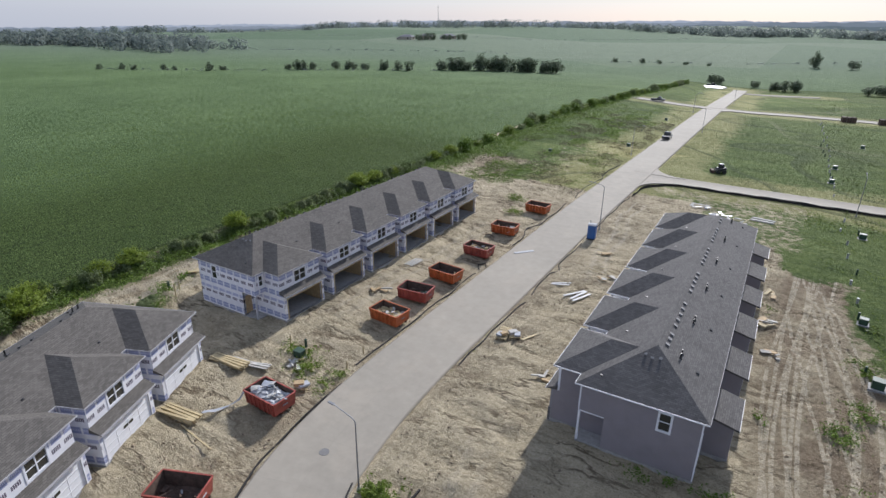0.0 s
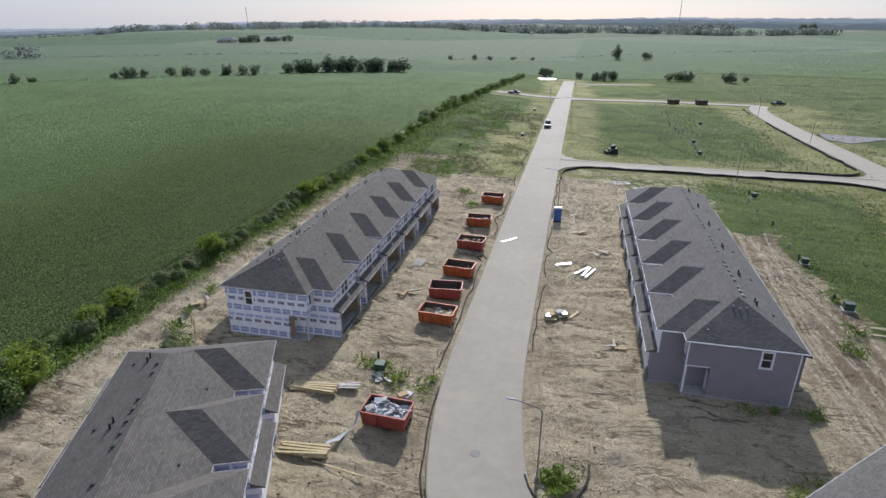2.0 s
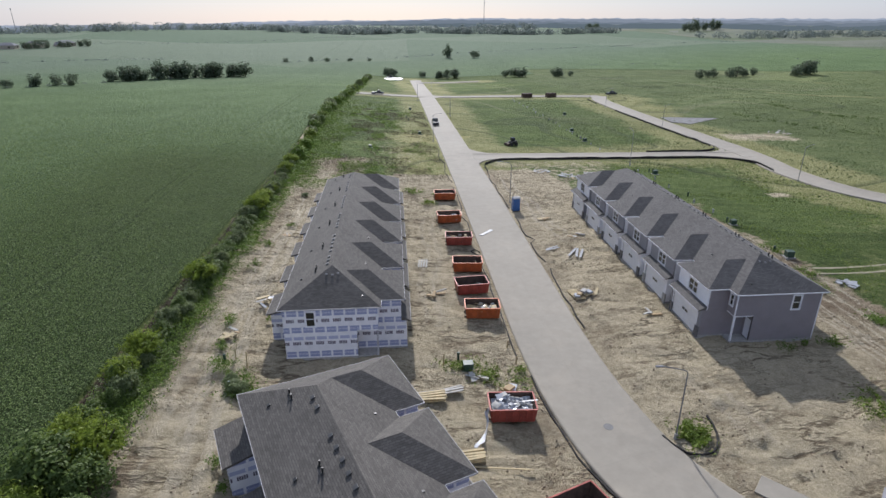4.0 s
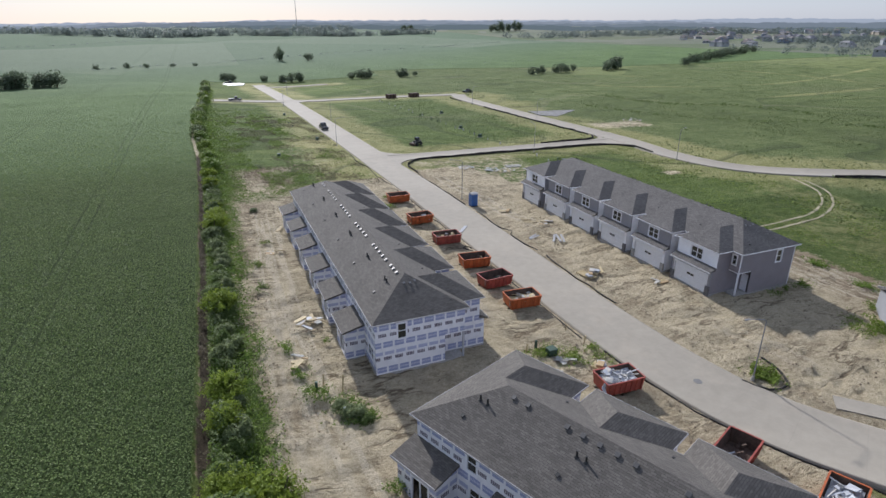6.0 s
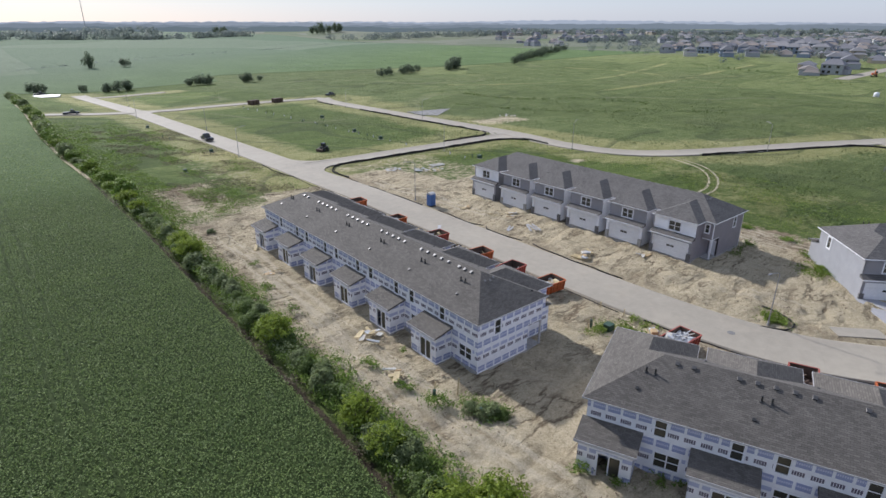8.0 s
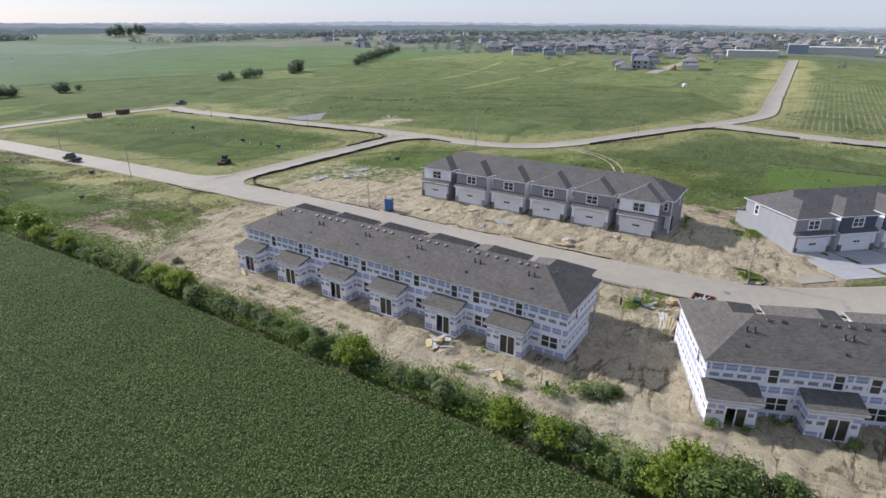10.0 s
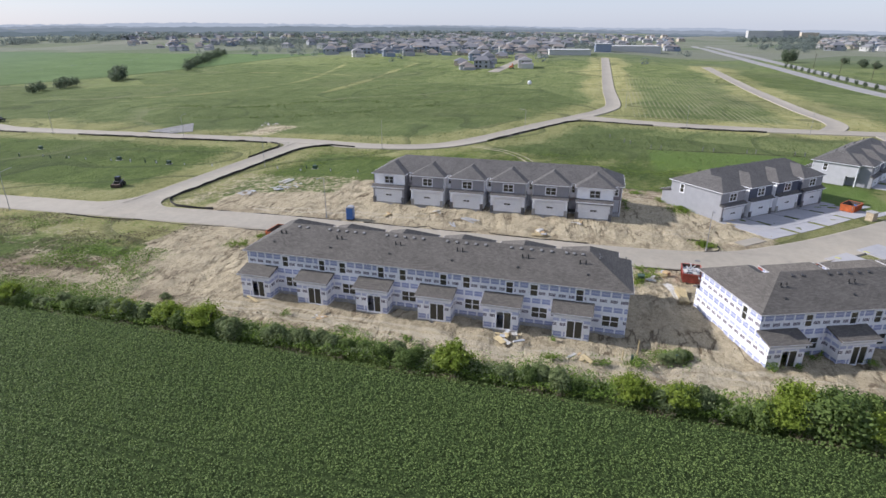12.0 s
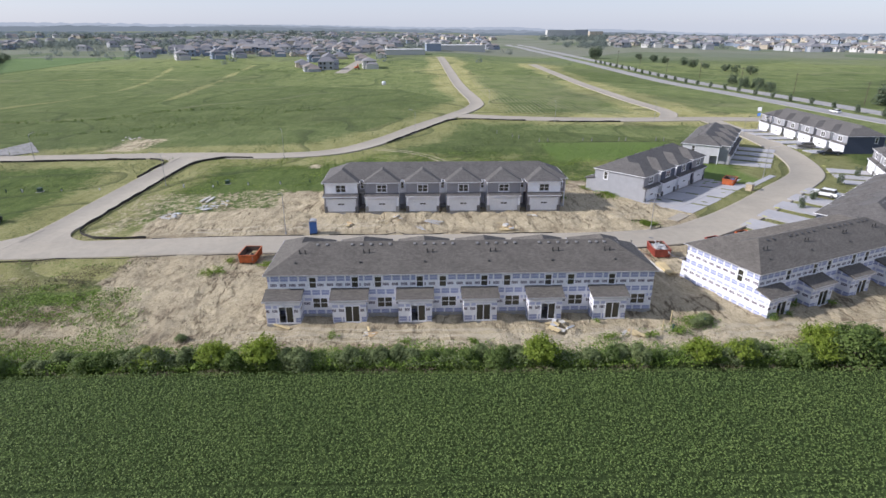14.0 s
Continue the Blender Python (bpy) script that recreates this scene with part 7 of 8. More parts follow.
weed_patches([(-2.0, 33.2, 0.9, 2.8), (1.5, 33.6, 0.8, 1.6), (-54.0, 30.6, 1.7, 1.0), (-53.0, 29.2, 1.3, 1.0), (-55.6, 33.4, 1.3, 1.0), (-56.4, 36.5, 1.2, 0.7), (-57.2, 41, 1.3, 0.6), (-50.5, 20.2, 0.9, 1.0), (-47.8, 18.5, 1.0, 1.0), (-45.6, 15.4, 1.0, 1.0), (-48.6, 36.0, 0.6, 1.0), (-55.5, 70, 1.0, 0.8), (3.0, 44, 1.0, 0.8), (2.6, 65, 1.1, 0.8), (8.8, 46, 1.6, 0.8), (10.5, 50, 1.8, 0.8), (11.0, 58, 1.6, 0.8), (10, 38, 1.7, 0.8), (9.0, 31, 1.6, 0.8), (-53.2, 41.0, 0.6, 1.0), (-57.6, 55, 1.3, 0.6), (-57.2, 62, 1.1, 0.6)], LEAF_WEED, 14, 0.15, "patches of green weeds on bare soil")


WALL_WEEDS = []
for v_, u_, r_ in ((-2.3, 28.2, 0.8), (-2.3, 25.6, 0.6), (-0.6, 23.0, 0.9), (-0.5, 21.9, 0.8), (-2.3, 19.4, 0.7), (-2.4, 18.2, 0.7)):
    q_ = along(cx, cy, -0.45, 22) @ Vector((v_, u_, 0))
    WALL_WEEDS.append((q_.x, q_.y, r_, 1.0))
weed_patches(WALL_WEEDS, LEAF_WEED, 16, 0.14, "low green weeds along the foot of the wrapped wall")


def soil_clods():
    """Loose lumps of earth, as one mesh of small broken stones."""
    rng = np.random.default_rng(77)
    n = 60000
    x, y = rng.uniform(-60, 13, n), rng.uniform(8, 106, n)
    g = road_gap(x, y)
    s_, c_, d_ = zones(x, y, g)
    kerb = np.exp(-np.abs(g - 1.6) / 1.4)
    p = step(0.48, 0.64, fbm(x / 3.2, y / 3.2, 83, 4)) * 0.5 + 0.04 + 0.25 * kerb * step(0.4, 0.6, fbm(x / 2, y / 2, 84, 2))
    inside = ((x > -52.6) & (x < -39.3) & (y > 34) & (y < 77.4)) | ((x > -11.5) & (x < 2) & (y > 34) & (y < 77.4))
    keep = (g > 0.5) & (s_ > 0.6) & ~inside & (rng.random(n) < p)
    x, y = x[keep], y[keep]
    n = len(x)
    r = 0.03 + 0.10 * rng.random(n) ** 3
    c = np.stack([x, y, height(x, y) + r * 0.2], -1)
    corners = np.array([(1, 0, 0), (0, 1, 0), (-1, 0, 0), (0, -1, 0), (0, 0, 0.8), (0, 0, -0.8)], float)
    v = c[:, None, :] + corners[None] * r[:, None, None] * rng.uniform(0.5, 1.4, (n, 6, 3)) + rng.normal(0, 0.2, (n, 6, 3)) * r[:, None, None]
    tri = np.array([(0, 1, 4), (1, 2, 4), (2, 3, 4), (3, 0, 4), (1, 0, 5), (2, 1, 5), (3, 2, 5), (0, 3, 5)])
    f_ = (tri[None] + 6 * np.arange(n)[:, None, None]).reshape(-1, 3)
    me = raw_mesh("soil_clods", v.reshape(-1, 3), f_, CLOD)
    return tagged(new("soil_clods", me), "loose brown lumps of earth on graded soil", "soil", kind="stuff")


CLOD = simple("dry_earth_lumps", (0.27, 0.215, 0.15), 0.95, var=0.25, scale=0.5)
soil_clods()


# ---- trees ----
def tree_mesh(seed, leaves=560, size=0.32, mat=None):
    rng = np.random.default_rng(seed)
    P, N = [], []
    for k in range(18):
        a, d = rng.uniform(0, 6.28), 0.34 * math.sqrt(rng.random())
        c = np.array([d * math.cos(a), d * math.sin(a), rng.uniform(0.16, 0.84)])
        q = rng.uniform(0.14, 0.25)
        n = leaves // 18
        v = unit(rng.normal(size=(n, 3)))
        P.append(c + v * q * (1 - 0.4 * rng.random(n)[:, None] ** 2))
        N.append(unit(v + rng.normal(0, 0.5, (n, 3)) + np.array([0, 0, 0.2])))
    P, N = np.concatenate(P), np.concatenate(N)
    s = size * 0.12 * rng.uniform(0.7, 1.4, len(P))
    return leaf_mesh("crown", P, N, s * 2.2, s * 1.4, mat or LEAF_FAR, rng)


def trunk_mesh(seed):
    rng = random.Random(seed)
    bm = bmesh.new()
    tube(bm, (0, 0, -0.05), (0.01, 0, 0.45), 0.032, 0.02, 7)
    for k in range(6):
        a = k + rng.random()
        tube(bm, (0.01, 0, 0.3 + 0.03 * k), (0.24 * math.cos(a), 0.24 * math.sin(a), 0.6 + 0.05 * k), 0.013, 0.004, 5)
    me = bpy.data.meshes.new("trunk")
    bm.to_mesh(me)
    bm.free()
    me.materials.append(BARK)
    return me


TREES = [(tree_mesh(200 + k, 640, 0.36), trunk_mesh(200 + k)) for k in range(5)]
rng_t = random.Random(8)


def tree(x, y, h, spread=1.0, label="dark green broad-leaved tree at a field edge"):
    k = rng_t.randrange(5)
    root = thing("tree", pose(x, y, hz(x, y), 0, 0, rng_t.uniform(0, 360)), label, "tree", "field trees")
    for nm, me in zip(("crown", "trunk"), TREES[k]):
        ob = shared(nm, me, root)
        ob.scale = (h * spread, h * spread, h)
    return root


def clump(x0, y0, x1, y1, n, h, spread=1.1):
    for k in range(n):
        t = (k + rng_t.uniform(0.1, 0.9)) / n
        tree(x0 + (x1 - x0) * t + rng_t.uniform(-3, 3), y0 + (y1 - y0) * t + rng_t.uniform(-3, 3), h * rng_t.uniform(0.75, 1.2), spread)


clump(-276, 214, -270, 222, 2, 5)
clump(-250, 246, -240, 262, 4, 5.5)
clump(-232, 268, -220, 280, 4, 6.5)
clump(-212, 284, -198, 296, 4, 6)
clump(-190, 314, -172, 330, 8, 7.5)
clump(-172, 334, -130, 360, 16, 9.5)
clump(-330, 178, -280, 208, 5, 3.5)
tree(12, 560, 14, 0.8)
tree(38, 557, 9, 1.1)
clump(-10, 394, 6, 394, 5, 6.5, 1.2)
clump(32, 386, 50, 386, 4, 6.5, 1.2)
clump(66, 377, 80, 378, 3, 5.5, 1.2)
clump(-48, 408, -40, 404, 3, 6, 1.1)
clump(-21, 401, -19, 402, 1, 5, 1.1)
clump(150, 345, 164, 352, 3, 5.5, 1.2)
clump(172, 350, 200, 362, 5, 6.5, 1.2)
clump(214, 352, 246, 372, 6, 9.5, 1.1)
clump(292, 358, 486, 460, 16, 8.5, 1.2)
clump(-135, 480, -60, 520, 5, 4.5, 1.3)
clump(-398, 606, -360, 672, 7, 9, 1.1)
clump(640, 1380, 760, 1420, 9, 26, 0.7)
clump(470, 1560, 520, 1600, 4, 22, 0.8)
clump(198, -126, 252, -130, 8, 6.5, 1.0)
clump(132, -150, 150, -144, 4, 9.5, 0.9)
clump(480, -112, 500, -120, 3, 13, 0.8)
clump(300, -176, 480, -150, 10, 7, 1.2)
for x_, y_ in ((-11.1, -8.5), (-6.2, -14.0), (5.5, -27.4), (14.2, -37.6)):
    tree(x_, y_, 2.6, 0.6, "thin young tree on a lawn strip")
for k in range(26):
    tree(95 + k * 13, float(np.interp(95 + k * 13, *zip(*HIGHWAY))) + 0.2 * (k % 3), 3.8, 0.7, "small round street tree in the highway median")


def wood(name, pts, n, h, seed, label, deep=30):
    """A far wood as one mesh of many crowns."""
    rng = np.random.default_rng(seed)
    base = resample(pts, 10 if deep > 5 else 0.8)
    P, N, S = [], [], []
    n = int(n * (1.25 if deep > 5 else 1.0))
    for k in range(n):
        c = base[rng.integers(len(base))] + rng.uniform(-0.8, 0.8, 2) * deep
        hh = h * rng.uniform(0.5, 1.1)
        m = 30 if deep < 5 else 52
        v = unit(rng.normal(size=(m, 3)))
        z0 = hz(c[0], c[1])
        P.append(np.array([c[0], c[1], z0 + hh * 0.42]) + v * np.array([hh * 0.55, hh * 0.55, hh * 0.45]))
        N.append(unit(v * 0.7 + np.array([0, 0, 0.5 if deep > 5 else 0.0]) + rng.normal(0, 0.3, (m, 3))))
        S.append(np.full(m, hh * 0.17))
    P, N, S = np.concatenate(P), np.concatenate(N), np.concatenate(S)
    me = leaf_mesh(name, P, N, S * 1.3, S, LEAF_DARK if name == "terrace_weeds" else LEAF_HAZED, rng)
    return tagged(new(name, me), label, "wood", kind="stuff")


WL = "far green woodland belt across the fields, paled by painted haze"
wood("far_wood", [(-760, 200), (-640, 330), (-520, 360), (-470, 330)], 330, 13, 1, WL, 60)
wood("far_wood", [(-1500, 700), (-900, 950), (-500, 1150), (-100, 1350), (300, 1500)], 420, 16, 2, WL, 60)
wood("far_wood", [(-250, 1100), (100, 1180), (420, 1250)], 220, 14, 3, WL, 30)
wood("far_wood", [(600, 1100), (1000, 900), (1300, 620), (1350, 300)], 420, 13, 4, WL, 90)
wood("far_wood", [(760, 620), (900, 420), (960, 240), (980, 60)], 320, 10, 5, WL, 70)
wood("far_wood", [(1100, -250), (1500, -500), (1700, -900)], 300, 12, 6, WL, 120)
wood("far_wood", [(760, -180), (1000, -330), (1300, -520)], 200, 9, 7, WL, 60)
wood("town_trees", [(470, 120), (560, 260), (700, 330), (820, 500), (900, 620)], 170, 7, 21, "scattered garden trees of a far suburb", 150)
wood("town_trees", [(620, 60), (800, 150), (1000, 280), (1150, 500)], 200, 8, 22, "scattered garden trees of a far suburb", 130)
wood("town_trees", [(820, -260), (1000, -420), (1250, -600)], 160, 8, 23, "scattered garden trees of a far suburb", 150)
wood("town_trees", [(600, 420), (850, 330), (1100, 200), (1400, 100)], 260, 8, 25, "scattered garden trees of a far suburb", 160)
FL = "dark line of weeds along a terrace in the open lots"
wood("terrace_weeds", [(111, 216), (113, 187), (124, 174), (138, 163), (142, 136)], 130, 1.1, 31, FL, 1.2)
wood("terrace_weeds", [(81, 187), (91, 156), (108, 134), (129, 117), (140, 96)], 130, 0.9, 32, FL, 1.2)
wood("terrace_weeds", [(116, 222), (117, 158), (127, 123)], 60, 0.8, 33, FL, 1.5)
wood("terrace_weeds", [(284, 106), (300, 130), (317, 159), (340, 205), (360, 248)], 90, 1.3, 34, FL, 4)
wood("field_line", [(-640, 330), (-420, 400), (-300, 470), (-225, 494)], 160, 2.2, 8, "thin dark fence line of weeds between crop fields", 2)
wood("field_line", [(-330, 178), (-272, 216), (-200, 296), (-130, 372)], 120, 1.8, 9, "thin dark fence line of weeds between crop fields", 2)
wood("field_line", [(-130, 480), (60, 640), (260, 760), (500, 900)], 150, 2.2, 10, "thin dark fence line of weeds between crop fields", 2)
wood("field_line", [(60, 450), (200, 470), (360, 500), (520, 470)], 90, 1.5, 11, "thin dark fence line of weeds between crop fields", 2)
wood("field_line", [(-620, 600), (-400, 700), (-200, 850), (-100, 1000)], 120, 2.6, 12, "thin dark fence line of weeds between crop fields", 2)


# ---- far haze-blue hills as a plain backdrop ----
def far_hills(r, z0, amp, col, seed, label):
    q = Mat("hazy_hills_glow", 1.0)
    # flat glowing colour stands in for the haze over the hills
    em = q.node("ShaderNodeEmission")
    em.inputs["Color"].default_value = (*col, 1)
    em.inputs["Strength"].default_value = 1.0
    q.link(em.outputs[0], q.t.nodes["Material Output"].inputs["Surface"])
    n = 2200
    a = np.linspace(0, 2 * np.pi, n + 1)
    k = a * r / 60
    rim = 29 + r * skyline(-40 + r * np.cos(a), 50 + r * np.sin(a))
    top = rim + z0 + amp * (fbm(np.cos(a) * r / 700, np.sin(a) * r / 700, seed, 3) - 0.5) + amp * 0.35 * (fbm(k * 2, k * 0 + seed, seed, 5) - 0.5)
    x, y = -40 + r * np.cos(a), 50 + r * np.sin(a)
    v = np.concatenate([np.stack([x, y, top], -1), np.stack([x, y, np.full_like(x, -260)], -1)])
    i = np.arange(n)
    qd = np.stack([i, i + 1, i + n + 2, i + n + 1], -1)
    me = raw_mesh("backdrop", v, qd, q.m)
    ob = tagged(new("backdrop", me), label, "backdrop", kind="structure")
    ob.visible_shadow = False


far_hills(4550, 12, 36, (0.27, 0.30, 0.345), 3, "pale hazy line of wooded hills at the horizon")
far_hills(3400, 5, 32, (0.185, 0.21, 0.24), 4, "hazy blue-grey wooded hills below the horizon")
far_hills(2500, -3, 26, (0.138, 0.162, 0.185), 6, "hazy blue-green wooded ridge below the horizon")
far_hills(1750, -10, 22, (0.098, 0.122, 0.134), 9, "hazy blue-green belt of far woods")


# ---- far houses ----
# roof colours lightened and greyed to carry the haze of distance
FAR_ROOFS = [simple("far_roof_grey", (0.22, 0.215, 0.22), 0.9), simple("far_roof_brown", (0.23, 0.20, 0.18), 0.9), simple("far_roof_dark", (0.16, 0.16, 0.175), 0.9)]
FAR_WALLS = [simple("far_wall_white", (0.46, 0.455, 0.44), 0.7), simple("far_wall_grey", (0.33, 0.34, 0.36), 0.7), simple("far_wall_tan", (0.45, 0.39, 0.31), 0.7), simple("far_wall_blue", (0.22, 0.26, 0.33), 0.7)]


def far_house_meshes(w, d, h, roof_h, wall, roof):
    bm = bmesh.new()
    box(bm, -w / 2, w / 2, -d / 2, d / 2, -2.0, h)
    box(bm, -w / 2 - 2.6, -w / 2 - 0.01, -d / 2 - 1.2, d / 2 - 2, -2.0, h * 0.55)
    planar_uv(bm)
    a = bpy.data.meshes.new("wall")
    bm.to_mesh(a)
    bm.free()
    a.materials.append(wall)
    bm = bmesh.new()
    o = 0.5
    A = [bm.verts.new(p) for p in ((-w / 2 - o, -d / 2 - o, h), (w / 2 + o, -d / 2 - o, h), (w / 2 + o, d / 2 + o, h), (-w / 2 - o, d / 2 + o, h))]
    R = [bm.verts.new((-w / 4, 0, h + roof_h)), bm.verts.new((w / 4, 0, h + roof_h))]
    for f in ((A[0], A[1], R[1], R[0]), (A[2], A[3], R[0], R[1]), (A[1], A[2], R[1]), (A[3], A[0], R[0]), (A[3], A[2], A[1], A[0])):
        bm.faces.new(f)
    planar_uv(bm)
    b = bpy.data.meshes.new("roof")
    bm.to_mesh(b)
    bm.free()
    b.materials.append(roof)
    bm = bmesh.new()
    g = -w / 2 - 2.9
    B = [bm.verts.new(p) for p in ((g, -d / 2 - 1.5, h * 0.55), (-w / 2, -d / 2 - 1.5, h * 0.55), (-w / 2, d / 2 - 1.8, h * 0.55), (g, d / 2 - 1.8, h * 0.55), (-w / 2, -d / 2 + 1, h * 0.55 + 1.7), (-w / 2, d / 2 - 4, h * 0.55 + 1.7))]
    for f in ((B[0], B[1], B[4]), (B[2], B[3], B[5]), (B[3], B[0], B[4], B[5])):
        bm.faces.new(f)
    c = bpy.data.meshes.new("garage_roof")
    bm.to_mesh(c)
    bm.free()
    c.materials.append(roof)
    return a, b, c


def pane_mesh(w, h):
    bm = bmesh.new()
    box(bm, -w / 2, w / 2, -0.04, 0.04, -h / 2, h / 2)
    me = bpy.data.meshes.new("window")
    bm.to_mesh(me)
    bm.free()
    me.materials.append(GLASS)
    return me


FAR_WIN = pane_mesh(1.5, 1.4)
FAR_KINDS = []
for k in range(8):
    rr = random.Random(k)
    w, d, h = rr.uniform(9, 13), rr.uniform(8, 10), rr.choice((3.2, 5.4, 5.6))
    FAR_KINDS.append((w, d, h, far_house_meshes(w, d, h, rr.uniform(2.0, 3.0), FAR_WALLS[k % 4], FAR_ROOFS[k % 3])))


def far_house(x, y, turn, k, scale=1.0):
    w, d, h, ms = FAR_KINDS[k]
    tint = ("white", "grey", "tan", "blue-grey")[k % 4]
    root = thing("house", pose(x, y, hz(x, y), 0, 0, turn), "small %s detached house in a far suburb" % tint, "house", "suburb houses")
    root.scale = (scale, scale, scale)
    for nm, me in zip(("wall", "roof", "garage_roof"), ms):
        shared(nm, me, root)
    levels = (h - 1.3,) if h < 4 else (1.4, h - 1.3)
    if math.hypot(x, y) > 640:
        for sgn in (-1, 1):
            shared("window", FAR_WIN, root, pose(0.2 * w, sgn * d / 2, h - 1.4))
            shared("window", FAR_WIN, root, pose(sgn * w / 2, 0.15 * d, h - 1.4, 0, 0, 90))
        return
    for z in levels:
        for u in (-0.28, 0.1, 0.34):
            for sgn in (-1, 1):
                shared("window", FAR_WIN, root, pose(u * w, sgn * d / 2, z))
        for sgn in (-1, 1):
            shared("window", FAR_WIN, root, pose(sgn * w / 2, 0.15 * d, z, 0, 0, 90))


rng_f = random.Random(21)
NEAR_HOMES = [(320, 138, 20, 1), (338, 98, 10, 0), (330, 128, 95, 5), (352, 150, 15, 2), (370, 132, 20, 5), (392, 148, 20, 3), (410, 262, 30, 0), (420, 236, 30, 3), (436, 222, 25, 5), (462, 206, 20, 1), (400, 110, 10, 1), (420, 130, 10, 2), (430, 95, 0, 4)]
for x, y, t, k in NEAR_HOMES:
    far_house(x, y, t, k)
for k in range(62):
    x = rng_f.uniform(450, 860)
    y = rng_f.uniform(60, 330) * (x / 600) ** 0.5
    if x > 520 and y < 95:
        y += 60
    far_house(x, y, rng_f.choice((5, 20, 95, 110)) + rng_f.uniform(-6, 6), rng_f.randrange(8), rng_f.uniform(0.9, 1.1))


def far_suburb(spots):
    """Hundreds of tiny far houses, joined."""
    bm = bmesh.new()
    mats = FAR_WALLS + FAR_ROOFS + [GLASS]
    for x, y, turn, k, sc in spots:
        w, d, h, ms = FAR_KINDS[k]
        M = pose(x, y, hz(x, y), 0, 0, turn) @ Matrix.Scale(sc, 4)
        for me, mi in zip(ms, (k % 4, 4 + k % 3, 4 + k % 3)):
            tmp = me.copy()
            tmp.transform(M)
            n0 = len(bm.faces)
            bm.from_mesh(tmp)
            bm.faces.ensure_lookup_table()
            for f in bm.faces[n0:]:
                f.material_index = mi
            bpy.data.meshes.remove(tmp)
        for u in (-0.25, 0.25):
            for sg in (-1, 1):
                fs = box(bm, u * w - 0.7, u * w + 0.7, sg * d / 2 - 0.04, sg * d / 2 + 0.04, h - 2.1, h - 0.7, 7)
                for v in {v for f in fs for v in f.verts}:
                    v.co = M @ v.co
    tagged(part("far_suburb", bm, mats), "many small pale detached houses of a far suburb", "suburb", kind="stuff")


TOWN = []
for k in range(420):
    a, r = radians(rng_f.uniform(62, 97)), 560 + 1000 * rng_f.random() ** 1.3
    x, y = -40 + r * math.sin(a), 50 + r * math.cos(a)
    if r < 700 and y < 90:
        continue
    TOWN.append((x, y, rng_f.choice((5, 20, 95, 110)) + rng_f.uniform(-8, 8), rng_f.randrange(8), rng_f.uniform(0.85, 1.1)))
for k in range(90):
    a, r = radians(rng_f.uniform(45, 64)), rng_f.uniform(800, 1500)
    TOWN.append((-40 + r * math.sin(a), 50 + r * math.cos(a), rng_f.uniform(0, 180), rng_f.randrange(8), 1.0))
for k in range(330):
    a, r = radians(rng_f.uniform(108, 132)), rng_f.uniform(880, 1650)
    TOWN.append((-40 + r * math.sin(a), 50 + r * math.cos(a), rng_f.uniform(0, 180), rng_f.randrange(8), rng_f.uniform(0.95, 1.25)))
far_suburb(TOWN)
for x, y, t in ((-402, 640, 20), (-385, 665, 60), (-412, 612, 10)):
    far_house(x, y, t, 2, 1.2)


def hall(x, y, w, d, h, turn, wall, label):
    root = thing("commercial_hall", pose(x, y, hz(x, y), 0, 0, turn), label, "building", "far halls")
    bm = bmesh.new()
    box(bm, -w / 2, w / 2, -d / 2, d / 2, -3, h)
    part("wall", bm, wall, root)
    bm = bmesh.new()
    box(bm, -w / 2 - 0.3, w / 2 + 0.3, -d / 2 - 0.3, d / 2 + 0.3, h, h + 0.7)
    part("parapet", bm, FAR_WALLS[0], root)
    for k in range(int(w / 8)):
        bm = bmesh.new()
        u = -w / 2 + 4 + 8 * k
        box(bm, u - 2.2, u + 2.2, -d / 2 - 0.06, -d / 2 + 0.04, 1, 3.4)
        part("window", bm, GLASS, root)


hall(482, 76, 38, 22, 4.2, 100, FAR_WALLS[0], "long flat-roofed grey school building far off")
hall(600, 14, 54, 30, 5.5, 98, FAR_WALLS[0], "wide flat-roofed grey hall far off")
hall(560, 46, 16, 18, 7.5, 95, FAR_WALLS[3], "blue flat-roofed block far off")
for k, (x, y) in enumerate(((1500, -330), (1560, -380), (1620, -440), (1480, -290))):
    hall(x, y, 40, 18, 16, 95, FAR_WALLS[k % 3], "tall pale apartment block near the horizon")


